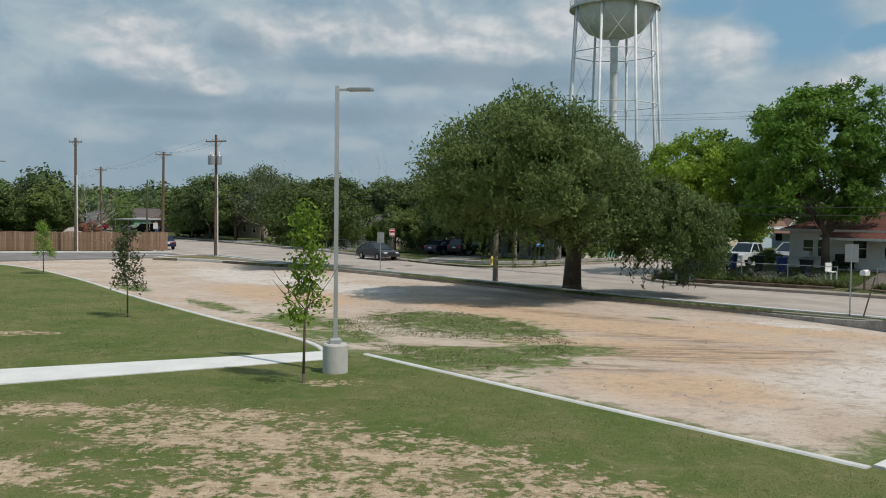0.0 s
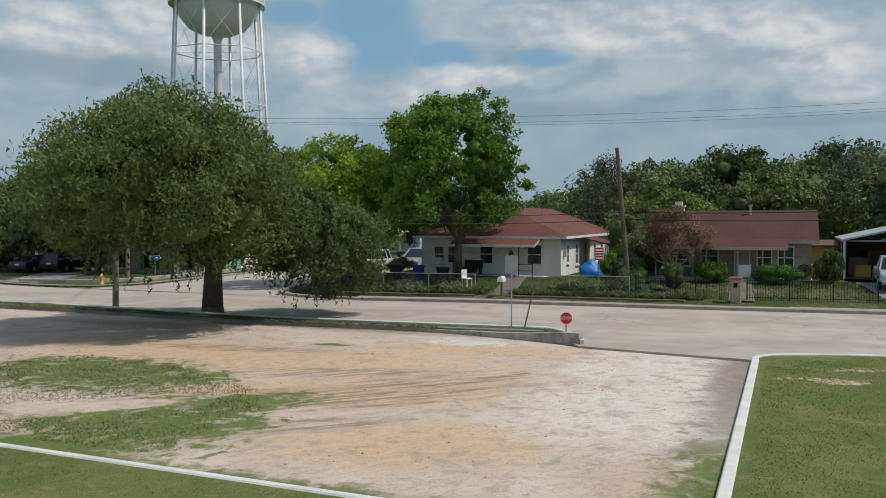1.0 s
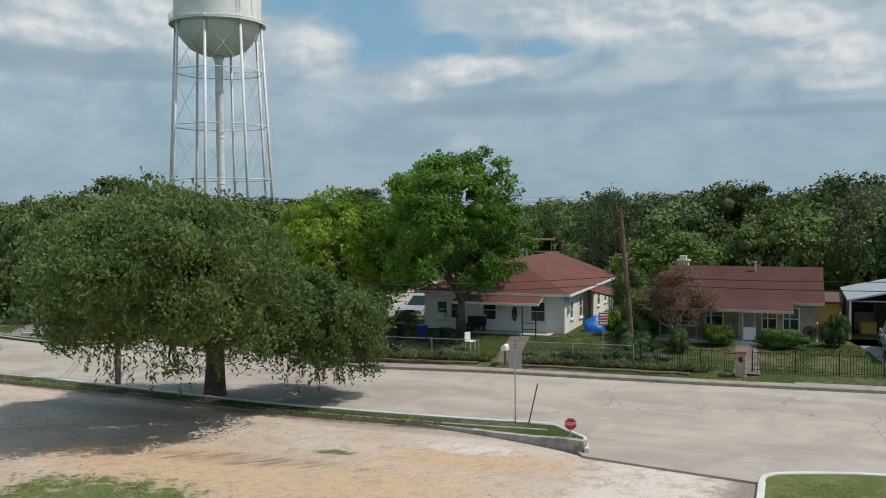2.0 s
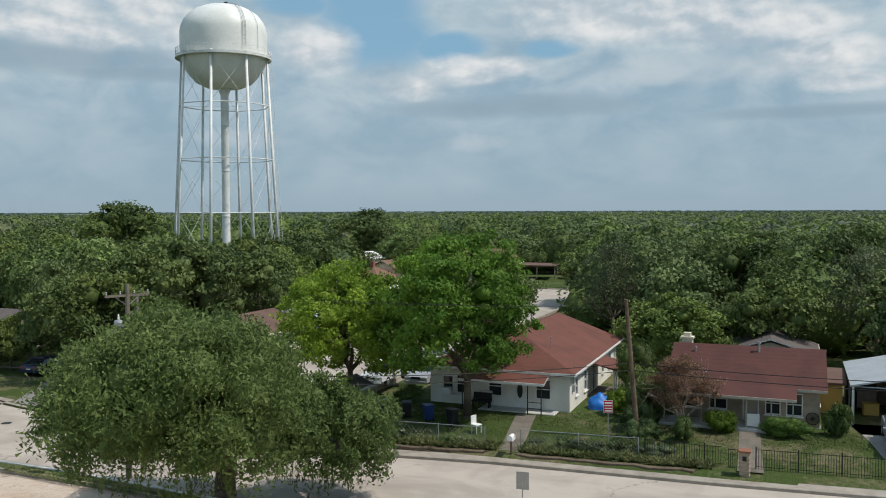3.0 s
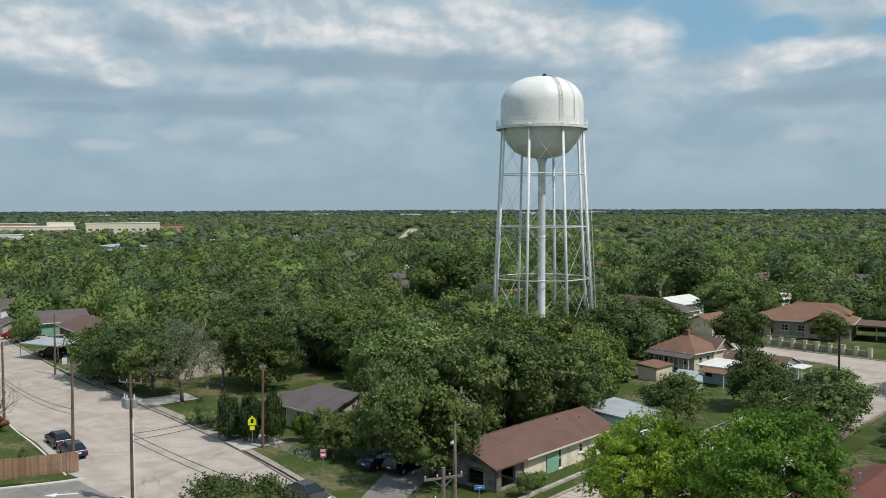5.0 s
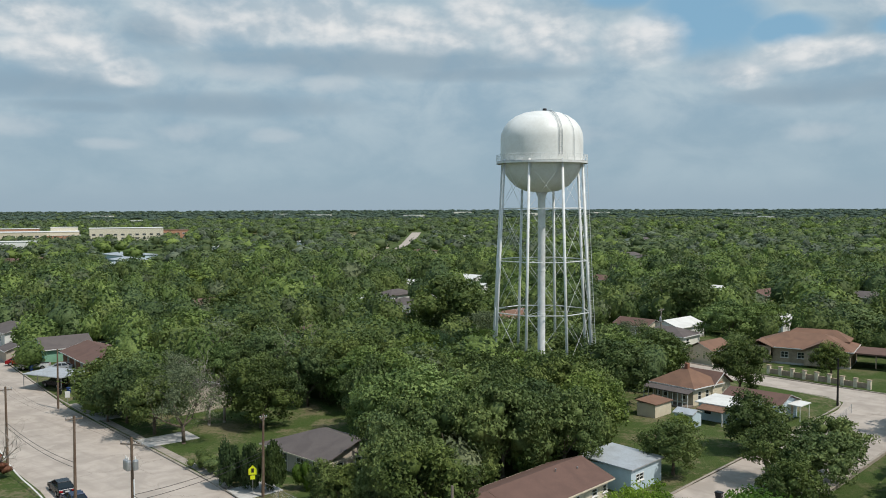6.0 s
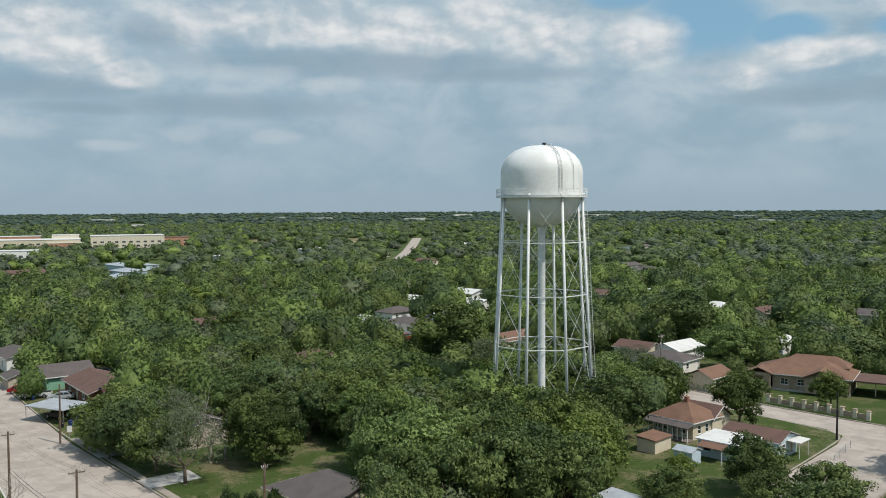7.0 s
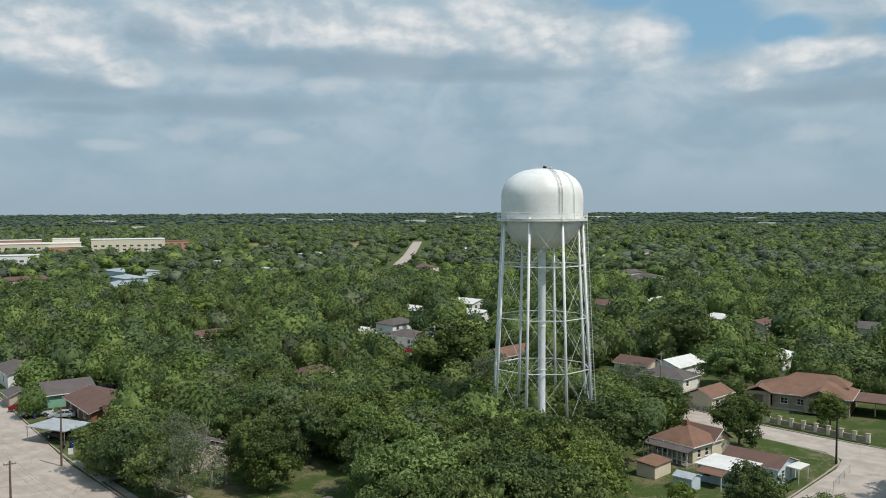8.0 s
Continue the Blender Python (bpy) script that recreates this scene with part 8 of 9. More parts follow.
# low pillared wall before the stone house
sw = thing("pillared_wall", pose(0, 0, 0), "low tan stone wall with square pillars and iron panels", "wall")
A, B = Vector((68.5, 157.5, 0.13)), Vector((79.0, 142.8, 0.13))
for i in range(9):
    p = A.lerp(B, i / 8)
    part("pillar", box(bmesh.new(), p.x, p.y, 0.75, 0.6, 0.6, 1.5, 40, bevel=0.03), PALESTONE, sw)
    part("pillar_cap", box(bmesh.new(), p.x, p.y, 1.53, 0.75, 0.75, 0.1, 40), TANSTONE, sw)
    if i < 8:
        q = A.lerp(B, (i + 0.5) / 8)
        part("panel", box(bmesh.new(), q.x, q.y, 0.5, (B - A).length / 8 - 0.6, 0.25, 0.9, math.degrees(math.atan2(B.y - A.y, B.x - A.x))), TANSTONE, sw)
# ledge at the corner lawn
setting("wall_corner_ledge", strip(bmesh.new(), smooth_line([(-2.4, 74.6), (0.6, 72.6), (3.4, 71.2), (7.0, 73.0), (13.5, 79.6), (19.5, 85.5)]), 0.35, -0.1, 0.38, 1), WALL_STONE, "low stained stone ledge round the corner lawn", "wall")


# ---- street details ----
for x, y in ((-4.9, 65.6), (-3.8, 69.6)):
    t = thing("manhole_cover", pose(x, y, 0.0), "round iron manhole cover in the street", "manhole cover", "manhole covers")
    part("cover", lathe(bmesh.new(), [(0.33, -0.05), (0.33, 0.012), (0.3, 0.016), (0, 0.016)], 20), BLACK, t)
t = thing("road_arrow", pose(-29.0, 82.0, 0.02, 0, 0, 100), "worn white arrow painted on the drive", "road marking")
part("arrow", slab(bmesh.new(), [(-0.12, -1.4), (0.12, -1.4), (0.12, 0.4), (0.5, 0.4), (0, 1.4), (-0.5, 0.4), (-0.12, 0.4)], 0.0, 0.004), WHITE, t)
for x, y in ((-30.5, 72.5), (-33.0, 70.6), (-35.6, 68.8)):
    t = thing("parking_line", pose(x, y, -0.07, 0, 0, 52), "worn white parking line on the lot", "road marking", "parking lines")
    part("line", box(bmesh.new(), 0, 0, 0.0, 5.0, 0.1, 0.008), WHITE, t)
# worn concrete footway behind the far kerb
setting("pavement_far", strip(bmesh.new(), [(58.4, 15.1), (36.5, 34.8), (30.7, 39.9), (21.9, 48.3), (16.0, 53.0)], 1.1, -0.2, 0.175, 1), KERB_OLD, "stained narrow footway behind the kerb", "pavement")


# ---- shrubs and bare trees ----
def bush(x, y, rx, ry, h, leaf, label, z=None, n_clumps=16, leaves=200, size=0.12, name="bush", turn=0.0):
    c = crown_arrays(rng, 1.0, 1.0, 0.0, n_clumps, leaves, size / max(rx, 0.4), core=ICO1, core_scale=0.8, spread=0.95)
    v = c[0] * np.array([rx, ry, h])
    t = thing(name, pose(x, y, z if z is not None else 0.12, 0, 0, turn), label, "bush")
    o = new("leaves", tri_mesh("leaves", v, c[1], leaf))
    o.parent = t
    return t


bush(35.4, 45.3, 1.35, 0.8, 1.25, LEAF_HEDGE, "trimmed bright green hedge before the porch", 0.8, name="hedge", turn=HEAD)
bush(37.8, 42.8, 1.5, 0.8, 1.2, LEAF_HEDGE, "trimmed bright green hedge beside the walk", 0.8, name="hedge", turn=HEAD)
bush(40.6, 41.4, 0.85, 0.85, 1.9, LEAF_OAK, "round dark shrub by the carport", 0.85)
bush(26.3, 46.6, 1.2, 0.5, 0.6, LEAF_GREY, "scrubby weeds along the fence", 0.35, turn=HEAD)
bush(29.6, 43.8, 1.3, 0.6, 0.6, LEAF_GREY, "scrubby weeds under the leaning pole", 0.35, turn=HEAD)
bush(33.2, 49.2, 1.6, 1.4, 3.2, LEAF_OAK, "dense dark shrubs between the houses", 0.8, 20)
bush(35.6, 53.8, 1.8, 1.6, 3.8, LEAF_OAK, "tall dark shrubs between the houses", 0.85, 20)
bush(11.4, 77.9, 1.2, 1.1, 1.9, LEAF_OAK, "leafy shrub at the corner of the stone house", 0.3)
bush(12.9, 80.2, 0.9, 0.9, 1.4, LEAF_HEDGE, "low green shrub by the stone house", 0.13)
for x, y, r, h in ((-17.0, 100.8, 2.0, 2.0), (-19.6, 103.6, 1.8, 1.8), (-22.0, 106.2, 1.8, 2.0), (-4.5, 96.6, 1.6, 2.6)):
    bush(x, y, r, r, h, LEAF_OAK, "leafy green shrub along the street", 0.13)
for x, y, r, h in ((-17.4, 98.9, 1.5, 4.6), (-15.0, 97.6, 1.5, 4.8), (-12.6, 97.2, 1.5, 5.0)):
    bush(x, y, r, r, h, LEAF_DEEP, "tall egg-shaped dark green shrub beside the pole", 0.13, 24, 170, 0.2)
bush(-9.0, 97.5, 1.5, 1.5, 3.0, LEAF_HEDGE, "flowering pale shrub before the grey house", 0.13)
bush(15.5, 57.5, 1.2, 0.8, 1.4, LEAF_GREY, "tangle of weeds on the street corner", 0.2)
bush(-44.5, 104.0, 2.2, 2.0, 2.6, LEAF_RUST, "bare brownish shrub by the kerb", 0.12, 14, 60)
bush(-34.5, 87.9, 0.9, 0.7, 2.0, LEAF_OAK, "green creeper on the fence end", 0.12)

for k, (x, y, r, h, leaf) in enumerate(((24.6, 48.9, 0.7, 0.5, LEAF_GREY), (26.0, 47.8, 0.8, 0.55, LEAF_OAK), (27.6, 46.4, 0.7, 0.5, LEAF_GREY), (28.6, 45.6, 0.9, 0.8, LEAF_OAK), (30.6, 46.4, 1.1, 1.3, LEAF_OAK), (31.4, 48.2, 1.2, 1.9, LEAF_OAK),
                                       (32.4, 51.4, 1.1, 1.6, LEAF_HEDGE), (34.6, 51.6, 1.3, 2.4, LEAF_OAK), (29.6, 44.6, 0.9, 0.9, LEAF_OAK), (37.4, 56.2, 1.5, 3.0, LEAF_LIGHT), (20.4, 51.5, 0.8, 0.6, LEAF_OAK), (18.0, 54.0, 0.9, 0.7, LEAF_GREY),
                                       (16.5, 58.6, 1.0, 1.2, LEAF_OAK), (21.6, 61.0, 1.2, 1.2, LEAF_OAK), (32.4, 45.2, 0.9, 1.5, LEAF_OAK), (25.2, 57.4, 0.8, 0.7, LEAF_OAK))):
    bush(x, y, r, r * 0.8, h, leaf, "dark leafy shrub between the two houses" if h > 1 else "low patch of leafy weeds behind the wire fence", yard_height(x, y) - 0.08, 12, 150, 0.11, name="bush" if h > 1 else "weed_patch", turn=40 * k)

# rusty half-dead tree in the red house's yard
tree("dying_tree", spot(33.6, 46.6, 0.75), limb_arrays(rng, 3.3, 2.2, 0.12, 7, 0, 6, 2, 0.25, 0.2), crown_arrays(rng, 2.6, 4.3, 0.6, 90, 190, 0.1, core_scale=0.0, spread=0.4), DEADWOOD, LEAF_RUST, "half-dead tree with rusty brown leaves")
for x, y, h, lab in ((-15.0, 145.5, 10.5, "bare white dead tree among green ones"), (-25.2, 126.5, 8.6, "bare grey dead tree before the shabby house"), (-23.4, 128.0, 8.0, "bare grey dead tree with many twigs"), (-8.0, 380, 15, "tall bare pale tree in the distance"), (-43.8, 103.2, 6.5, "bare brown tree by the kerb")):
    tree("dead_tree", spot(x, y, 0.1), limb_arrays(rng, h, 3, 0.2, 6, 0.03, 6, 3, 0.3, 0.3), None, DEADWOOD, None, lab, "dead trees")


# ---- the woods of the neighbourhood ----
CLEAR = [  # open ground and sight lines: x, y, radius
    (-11, 127, 6), (-4, 131, 4), (-21, 108, 5), (-24, 103, 6), (-14, 101, 5), (-9, 99, 5), (-17, 97, 4), (36, 122, 8), (33, 128, 6), (40, 116, 6), (24, 142, 4), (60, 120, 9), (64, 127, 6), (47, 114, 6), (-56, 150, 9), (-60, 165, 8),
    (-66, 185, 9), (-48, 146, 6), (-52, 142, 6), (0, 228, 10), (2, 215, 7), (85, 150, 10), (78, 160, 12), (92, 160, 10), (8, 79, 6), (2, 78, 6), (16, 80, 6), (22, 84, 5), (27, 92, 6), (23, 50, 8), (30, 47, 8), (38, 42, 9), (45, 40, 8),
    (34, 53, 6), (20, 57, 4), (-1, 76, 5), (5, 73, 5), (52, 42, 8), (30, 62, 9), (38, 66, 8), (-45, 95, 10), (-40, 88, 8), (28, 66, 5), (72, 190, 6), (50, 110, 6), (55, 116, 7), (40, 124, 9), (44, 119, 7), (34, 117, 6), (46, 108, 6), (-15, 126, 7), (-6, 129, 6), (-6, 98, 6), (-12, 93, 5), (-6, 86, 6), (-11, 87, 5), (-10, 113, 5), (60, 133, 5), (-26, 127, 5), (-29, 123, 4), (40, 73, 3.5), (44, 79, 4), (48, 86, 4), (52, 92.5, 3), (58, 102, 5), (63, 109, 5), (62, 138, 8), (67, 133, 6), (58, 128, 6), (70, 148, 6), (82, 150, 8), (88, 158, 8), (20, 71, 4), (26, 78, 4)]
SEEN = {q[:2] for q in FAR_HOUSES[:20]}
for fx, fy, fw, *_ in FAR_HOUSES:
    CLEAR += [(fx * k, fy * k, 0.36 * fw) for k in ((0.97, 0.94, 0.91, 0.885) if (fx, fy) in SEEN else (0.97, 0.94))]
STREETS = [[(-330, 552), (-156, 293), (-78, 172), (-51, 132), (-24, 92), (2, 62), (18, 44), (36, 29), (58, 9), (150, -75)], [(9, 64), (20, 73), (73, 127), (80, 133)], [(200, 0), (90, 124), (75, 140), (52, 171), (-15, 275), (-115, 431)]]


def free(x, y, r):
    near_side = x * 103 + (y - 29) * 87 - 36 * 103 < 0  # the camera's side of the main street
    if near_side and y < 125:
        return False
    if within(x, y, YARD_ZONE) or within(x, y, LAWN_ZONE):
        return False
    if any(math.hypot(x - a, y - b) < c + 0.4 * r for a, b, c in CLEAR) or any(near_line(x, y, s) < 5.2 + 0.55 * r for s in STREETS):
        return False
    for hx, hy, hu, hw, hd in FOOTPRINTS:
        d = Vector((x - hx, y - hy))
        a, b = d.dot(hu), d.dot(Vector((-hu.y, hu.x)))
        if -hw / 2 - 0.65 * r < a < hw / 2 + 0.65 * r and -hd / 2 - 0.65 * r < b < hd / 2 + 0.65 * r:
            return False
    return True


YARD_ZONE = [(31.3, 129.1), (26.8, 113.8), (26.1, 102.7), (28.0, 97.0), (44, 93.5), (57.2, 110.0), (66, 136), (61.2, 143.2), (51.8, 157.4), (39.2, 139.0)]
LAWN_ZONE = [(-24.5, 113.4), (-18.1, 125.5), (-12.3, 132.9), (-5.3, 140.6), (-2.8, 124.1), (-4.0, 116.0), (-3.0, 98.0), (-14.8, 96.0), (-22.7, 104.1)]


def within(x, y, poly):
    inside = False
    for (ax, ay), (bx, by) in zip(poly, poly[1:] + poly[:1]):
        if (ay > y) != (by > y) and x < (bx - ax) * (y - ay) / (by - ay) + ax:
            inside = not inside
    return inside


placed = []


def take(x, y, r, gap):
    if all((x - a) ** 2 + (y - b) ** 2 > (gap * 0.5 * (r + c)) ** 2 for a, b, c in placed[-900:]):
        placed.append((x, y, r))
        return True
    return False


def ground_at(x, y):
    return yard_height(x, y) - 0.05 if near_line(x, y, FAR_KERB_A[:6]) < 60 and x + y > 75 and x > 12 else 0.0


CHOSEN = [  # x, y, crown radius, height, kind
    (-41.2, 136.3, 5.7, 8.5, 0), (-31.9, 135.6, 4.2, 8.5, 4), (-60.5, 207.9, 5.3, 7, 2), (-39.9, 186.5, 7.6, 10, 2), (-36.8, 155.3, 5.8, 9, 1), (-41.5, 161.0, 4.2, 8, 0), (-28.0, 180.9, 5.7, 9.5, 3), (-20.6, 147.9, 5.4, 9, 0), (-19.3, 128.5, 4.4, 9, 1), (-70.9, 306.3, 9.7, 10, 2),
    (-40.6, 229.4, 7.5, 10, 3), (-11.0, 143.3, 5.4, 9, 0), (-12.5, 137.0, 3.6, 8.5, 3), (-7.3, 160.7, 5.2, 9.5, 1), (-2.9, 145.4, 5.2, 9.5, 3), (4.6, 144.8, 5.2, 9.5, 2), (4.0, 109.8, 6.4, 10, 2), (-0.2, 111.0, 4.4, 9.5, 5), (13.0, 147.4, 5.4, 9, 0), (17.4, 137.6, 5.2, 9, 1),
    (18.4, 116.6, 4.0, 9, 0), (11.7, 110.2, 4.4, 9.5, 1), (32.6, 133.5, 6.7, 10, 1), (32.0, 147.5, 5.4, 10, 3), (46.8, 150.1, 3.7, 6, 5), (55.7, 139.5, 4.3, 8.5, 3), (77.3, 152.0, 3.2, 6, 0), (44.5, 107.9, 4.0, 7, 0), (73.5, 190.0, 6.0, 10, 2), (83.9, 197.1, 5.5, 9, 5), (90.8, 185.6, 4.0, 8, 2),
    (49.8, 182.3, 5.6, 7, 4), (99.8, 188.5, 8.2, 9, 0), (53.9, 170.6, 3.5, 6, 0), (13.5, 185.0, 9.0, 16.5, 3), (74.0, 222.0, 9.0, 15, 3), (-37.0, 128.5, 4.2, 8.5, 3), (-31.5, 122.0, 4.6, 8.5, 0), (-17.8, 124.5, 4.4, 8.5, 1), (6.0, 127.0, 5.4, 9.5, 0), (14.0, 127.0, 5.0, 9.5, 1), (-4.0, 133.0, 4.6, 9, 2), (23.0, 126.0, 4.6, 9, 3)]
CHOSEN += [(19.4, 99.5, 4.4, 9, 1), (15.6, 100.4, 3.6, 8.5, 3), (6.4, 96.0, 5.0, 10, 3), (1.2, 97.6, 4.4, 9.5, 0), (-6.6, 91.9, 2.0, 4.6, 0), (-4.2, 90.3, 2.1, 4.8, 1), (-1.9, 89.6, 2.0, 4.6, 0), (3.4, 83.0, 4.6, 9.5, 3), (0.4, 88.2, 3.6, 8.5, 0),
           (31.8, 99.6, 3.6, 5.6, 0), (45.0, 91.6, 3.8, 6.0, 1), (49.3, 97.5, 3.6, 6.5, 3), (41.5, 96.5, 3.4, 6.0, 0), (37.5, 113.5, 1.8, 3.4, 2), (25, 112, 4.4, 8.5, 2), (28.0, 122.0, 4.0, 8.5, 0)]
CHOSEN += [(51.5, 79, 4.0, 11.0, 4), (36.5, 81, 3.2, 7.0, 0), (46, 62.5, 4.2, 6.5, 2), (54, 60, 4.0, 9, 0), (59, 68, 4.8, 11, 3), (64, 58, 4.6, 11, 4), (68, 66, 5, 12, 3), (58, 82, 4.4, 10, 0), (68, 50, 4.5, 11, 3), (75, 56, 5, 12, 4), (65, 76, 5, 11, 0), (72, 72, 5, 11, 3)]
count = 0
for x, y, r, h, k in CHOSEN:
    placed.append((x, y, r))
    copy_thing(KINDS[k], spot(x, y, ground_at(x, y), r / 4.0, rng.uniform(0, 360), h * (1.12 if 85 < y < 160 else 1.0) / 8.6))
    count += 1
tries = 0
while count < 235 and tries < 20000:
    tries += 1
    d = 62 + 112 * rng.random() ** 0.7
    az = radians(rng.uniform(-32, 56))
    x, y = d * math.sin(az), 3 + d * math.cos(az)
    r = 3.0 + 2.8 * rng.random() ** 1.3
    if not free(x, y, r) or not take(x, y, r, 0.74):
        continue
    h = (5.6 + 0.9 * r) * rng.uniform(0.88, 1.12) * (0.92 if y > 125 else 1.08)
    copy_thing(KINDS[int(rng.choice(6, p=(0.24, 0.22, 0.1, 0.24, 0.1, 0.1)))], spot(x, y, ground_at(x, y), r / 4.0, rng.uniform(0, 360), h / 8.6))
    count += 1
for k in KINDS:
    for o in (*k.children, k):
        bpy.data.objects.remove(o)


def wood_mesh(name, places, kinds, material, label):
    """Many far trees as one mesh: no one could count them."""
    pieces = []
    for (x, y, r, h), k in zip(places, rng.integers(0, len(kinds), len(places))):
        v, f = (NEAR_KINDS if math.hypot(x, y) < 210 else kinds)[k]
        a = rng.uniform(0, 6.28)
        c, s = math.cos(a), math.sin(a)
        w = np.empty_like(v)
        w[:, 0], w[:, 1], w[:, 2] = x + r * (c * v[:, 0] - s * v[:, 1]), y + r * (s * v[:, 0] + c * v[:, 1]), h / 1.8 * v[:, 2]
        pieces.append((w, f))
    ob = new(name, tri_mesh(name, *join(pieces), material))
    return tagged(ob, label, "woods", kind="stuff")


NEAR_KINDS = [wood_crown(rng, ICO2, 12, 760, 0.11) for _ in range(8)]
MID_KINDS = [wood_crown(rng, ICO2, 11, 340, 0.16) for _ in range(8)]
places = {0: [], 1: [], 2: [], 3: []}
placed = placed[-600:]
tries = 0
while sum(len(p) for p in places.values()) < 2350 and tries < 60000:
    tries += 1
    d = 85 + 345 * rng.random() ** 0.62
    az = radians(rng.uniform(-31, 33 if d > 230 else 52))
    x, y = d * math.sin(az), 3 + d * math.cos(az)
    r = rng.uniform(3.2, 6.6)
    if free(x, y, r) and take(x, y, r, 0.68):
        places[int(rng.choice(4, p=(0.45, 0.26, 0.06, 0.23)))].append((x, y, r, (5.0 + 0.85 * r) * rng.uniform(0.62, 1.25)))
wood_mesh("neighbourhood_woods", places[0], MID_KINDS, LEAF_OAK, "dense dark green trees of the neighbourhood")
wood_mesh("neighbourhood_woods_light", places[1], MID_KINDS, LEAF_LIGHT, "lighter green trees among the neighbourhood houses")
wood_mesh("neighbourhood_woods_grey", places[2], MID_KINDS, LEAF_GREY, "grey-green trees among the neighbourhood houses")
wood_mesh("neighbourhood_woods_deep", places[3], MID_KINDS, LEAF_DEEP, "deep green trees among the neighbourhood houses")
FAR_KINDS = [wood_crown(rng, ICO2, 8, 60, 0.28) for _ in range(6)]
rows_far = {0: [], 1: [], 2: []}
for _ in range(5200):
    d = 400 + 1300 * rng.random() ** 0.85
    az = radians(rng.uniform(-31, 35))
    x, y = d * math.sin(az), 3 + d * math.cos(az)
    if any(math.hypot(x - a, y - b) < c for a, b, c in FAR_OPEN):
        continue
    rows_far[int(rng.choice(3, p=(0.55, 0.27, 0.18)))].append((x, y, rng.uniform(4.5, 9.5), rng.uniform(6.5, 10.5)))
for _ in range(1700):
    d = 225 + 1500 * rng.random() ** 1.2
    az = radians(rng.uniform(34, 54))
    rows_far[int(rng.choice(3, p=(0.55, 0.27, 0.18)))].append((d * math.sin(az), 3 + d * math.cos(az), rng.uniform(4.5, 9.5), rng.uniform(6.5, 10.5)))
for k, (leaf, lab) in enumerate(((LEAF_FAR_DARK, "far dark green woods"), (LEAF_LIGHT, "far lighter green woods"), (LEAF_FAR_HAZE, "far woods with haze-greyed leaves"))):
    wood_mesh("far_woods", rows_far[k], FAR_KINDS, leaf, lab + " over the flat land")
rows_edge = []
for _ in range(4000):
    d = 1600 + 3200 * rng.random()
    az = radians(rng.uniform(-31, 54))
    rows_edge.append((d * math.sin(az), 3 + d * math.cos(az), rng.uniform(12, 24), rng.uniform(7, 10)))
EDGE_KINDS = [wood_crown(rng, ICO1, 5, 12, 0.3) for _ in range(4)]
wood_mesh("horizon_woods", rows_edge, EDGE_KINDS, LEAF_HORIZON_HAZE, "dark woods along the horizon with haze in the leaf colour")


# ---- grass blades and loose stones ----
def scatter(n, poly):
    xs, ys = [p[0] for p in poly], [p[1] for p in poly]
    out = []
    while len(out) < n:
        x, y = rng.uniform(min(xs), max(xs)), rng.uniform(min(ys), max(ys))
        inside = False
        for (ax, ay), (bx, by) in zip(poly, poly[1:] + poly[:1]):
            if (ay > y) != (by > y) and x < (bx - ax) * (y - ay) / (by - ay) + ax:
                inside = not inside
        if inside and noise.noise((x * 0.8, y * 0.8, 4.0)) + 0.6 * noise.noise((x * 3.1, y * 3.1, 1.0)) > rng.uniform(-0.9, 0.5):
            out.append((x, y))
    return np.array(out)


def blades(name, n, poly, z, tall, label, skip=()):
    q = scatter(n, poly)
    if callable(z):
        q = np.array([p for p in q if not any(near_line(p[0], p[1], s) < w for s, w in skip)])
        n = len(q)
        base = np.column_stack([q, [z(*p) - 0.02 for p in q]])
    else:
        base = np.column_stack([q, np.full(n, z)])
    a = rng.uniform(0, 6.28, n)
    side = np.column_stack([np.cos(a), np.sin(a), np.zeros(n)]) * (tall * 0.22)
    tip = base + np.column_stack([rng.normal(0, tall * 0.8, n), rng.normal(0, tall * 0.8, n), tall * rng.uniform(0.3, 1.0, n)])
    v = np.stack([base - side, base + side, tip], 1).reshape(-1, 3)
    ob = new(name, tri_mesh(name, v, np.arange(n)[:, None] * 3 + np.array([[0, 1, 2]]), BLADES))
    tagged(ob, label, "grass", kind="stuff")


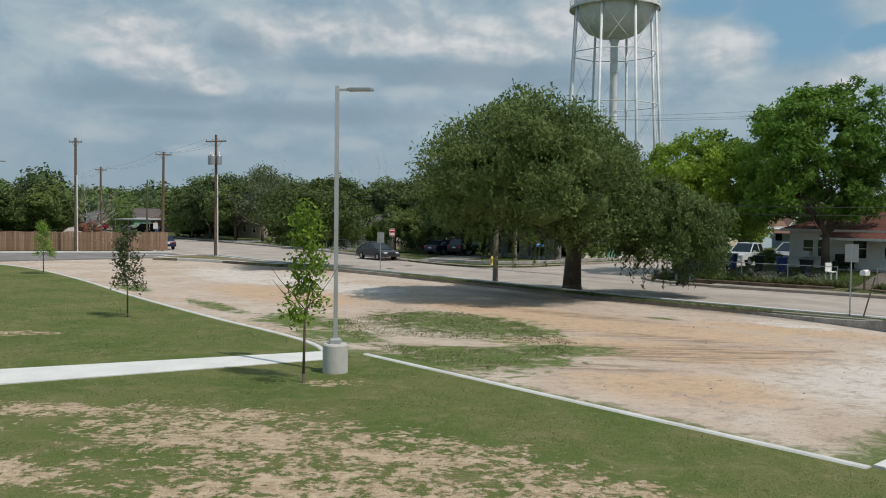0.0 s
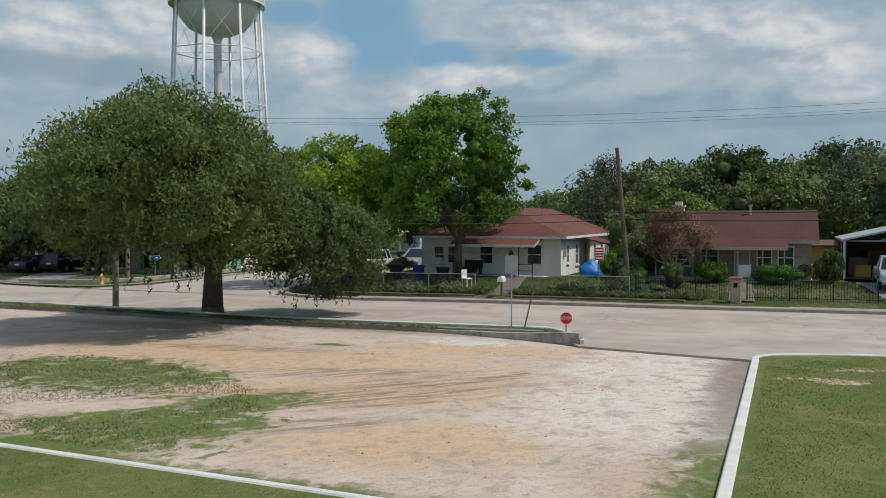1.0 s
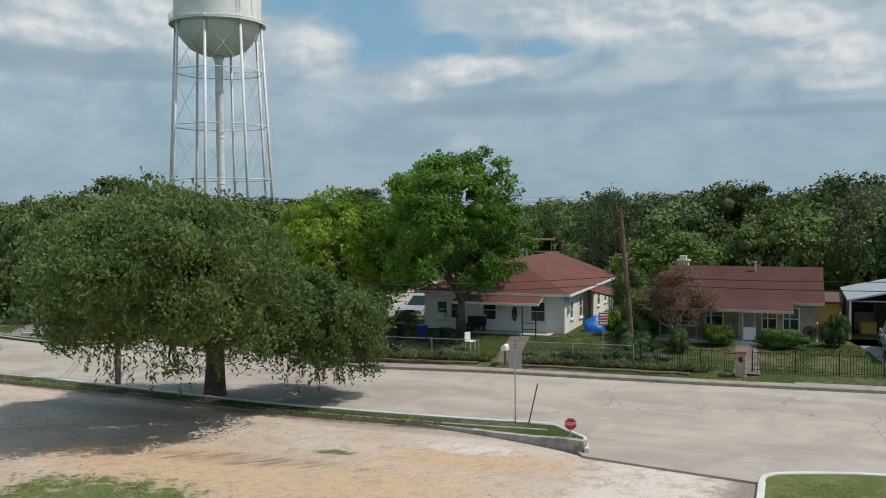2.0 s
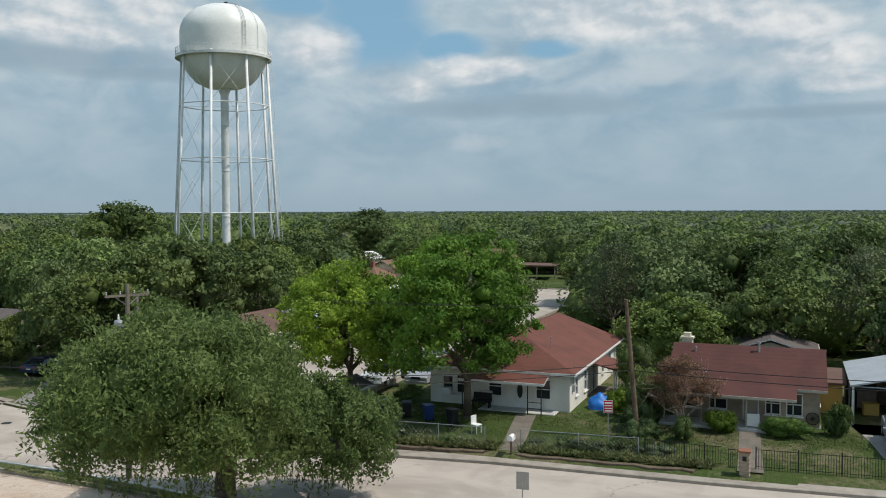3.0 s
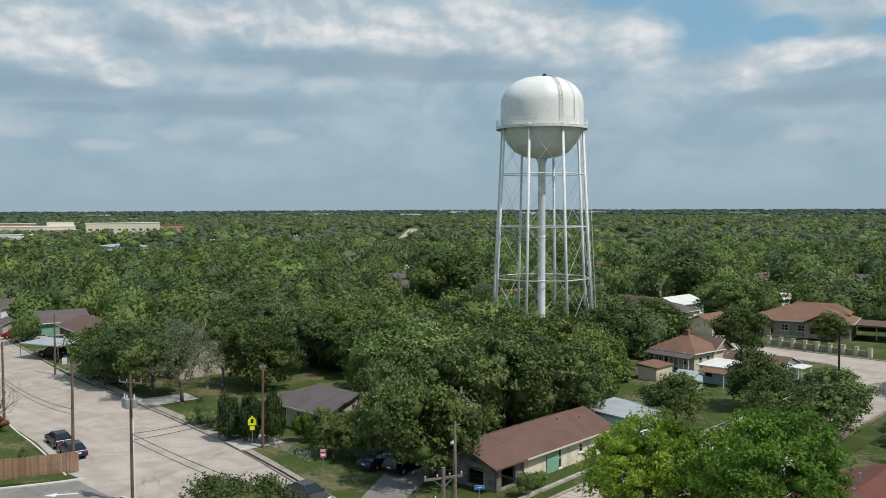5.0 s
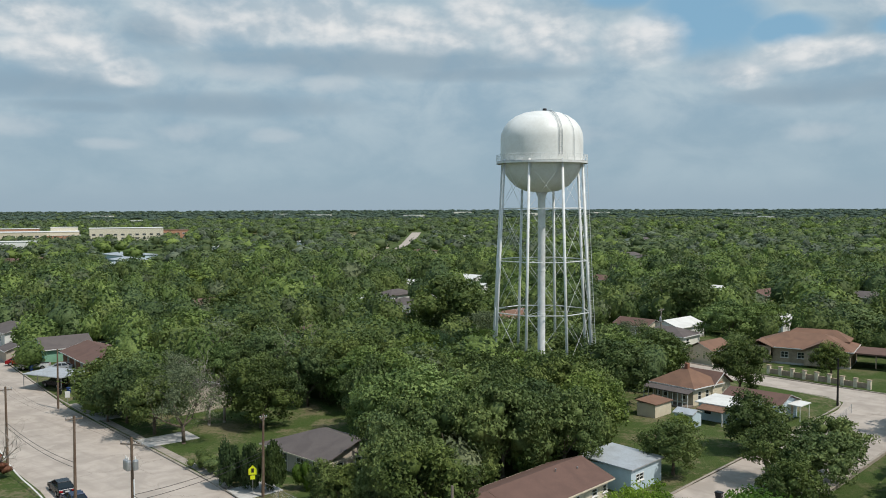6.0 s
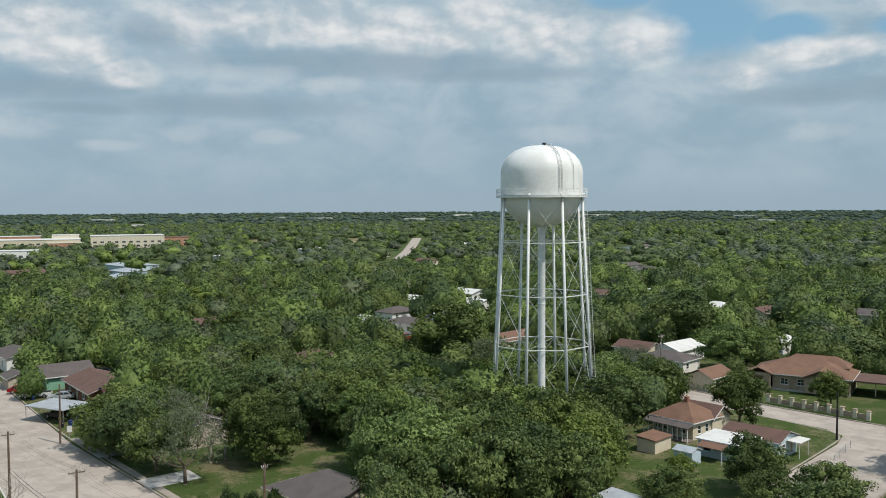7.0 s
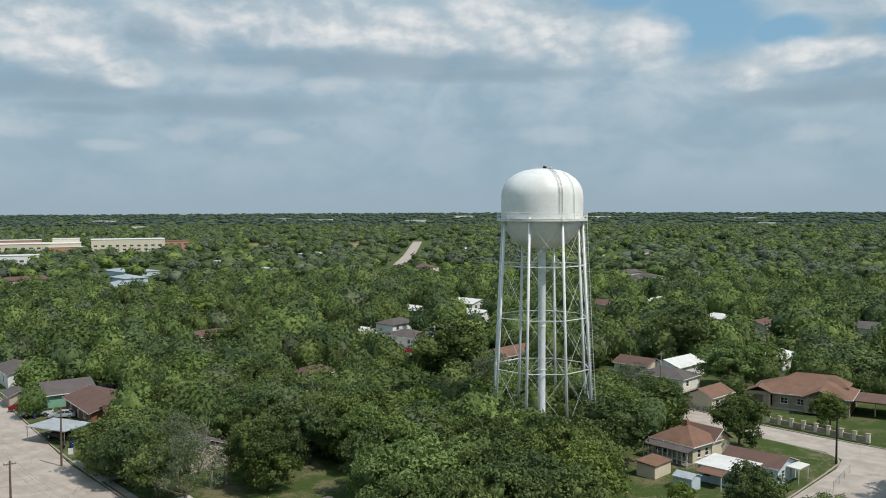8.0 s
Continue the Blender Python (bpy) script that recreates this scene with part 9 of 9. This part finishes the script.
blades("lawn_grass", 36000, [(7.4, 14.0), (-2.2, 24.8), (-3.4, 23.8), (-13, 17.8), (-13, 9), (7, 8)], lambda x, y: 0.01, 0.05, "short dry grass blades of the near lawn", [([(-7.5, 16.6), (-3.8, 15.6), (0.2, 14.2), (3, 12.6)], 1.7), ([(-6, 12.4), (3, 12.4)], 1.5)])
blades("lawn_grass_left", 14000, [(-4.4, 27.2), (-11.9, 36.4), (-30, 60), (-34, 40), (-12.4, 21.8)], 0.0, 0.06, "short green grass blades beside the path")
blades("lawn_grass_right", 26000, [(8.4, 14.3), (20.6, 26.1), (25, 24.6), (30, 20), (22, 10), (12, 8)], 0.0, 0.05, "short green grass blades of the corner lawn")
blades("verge_grass", 9000, [(-3.0, 58.0), (9.6, 42.6), (14.4, 38.0), (13.9, 37.5), (9.0, 42.0), (-3.6, 57.4)], 0.12, 0.11, "grass growing between the verge kerbs")
WALKS = [([(22.4, 48.0), (26.9, 53.7)], 0.7), ([(32.2, 39.5), (37.1, 44.7)], 0.7), ([(38.8, 33.4), (44.9, 42.0)], 1.8)]
blades("yard_grass", 26000, [(15.4, 55.2), (22.6, 49.4), (31.2, 41.4), (48, 26.5), (52, 31), (38, 45), (28.5, 54.5), (22, 60), (17, 60)], yard_height, 0.13, "ragged green grass of the front yards", WALKS)
blades("fence_weeds", 9000, [(15.2, 54.6), (22.2, 48.8), (30.8, 40.8), (31.3, 41.5), (28.6, 44.6), (22.6, 50.2), (15.8, 55.8)], yard_height, 0.4, "tall weeds along the fence and ledge", WALKS)
blades("lot_grass", 16000, [(-2, 37), (0.5, 37.5), (3, 34), (4.5, 28.5), (4.0, 26), (1.0, 23), (-1, 25), (-3, 29), (-5, 33)], lambda x, y: -0.07, 0.07, "short grass growing over the lot", [([(-1.6, 28.5), (2.2, 28.0)], 1.0)])
stones = scatter(2600, [(8.2, 15.2), (19.6, 26.2), (16.0, 33.5), (9, 41), (-6, 56), (-14, 52), (-5, 32), (-1, 26)])
octa_v = np.array([[1, 0, 0], [0, 1, 0], [-1, 0, 0], [0, -1, 0], [0, 0, 0.7], [0, 0, -0.4]], dtype=float)
octa_f = np.array([[0, 1, 4], [1, 2, 4], [2, 3, 4], [3, 0, 4], [1, 0, 5], [2, 1, 5], [3, 2, 5], [0, 3, 5]])
pieces = [(octa_v * rng.uniform(0.6, 1.2, (6, 1)) * (0.008 + 0.028 * rng.random() ** 4) + np.array([x, y, -0.075]), octa_f) for x, y in stones]
tagged(new("loose_stones", tri_mesh("loose_stones", *join(pieces), PEBBLES)), "loose pale pebbles and clods on the lot", "stones", kind="stuff")
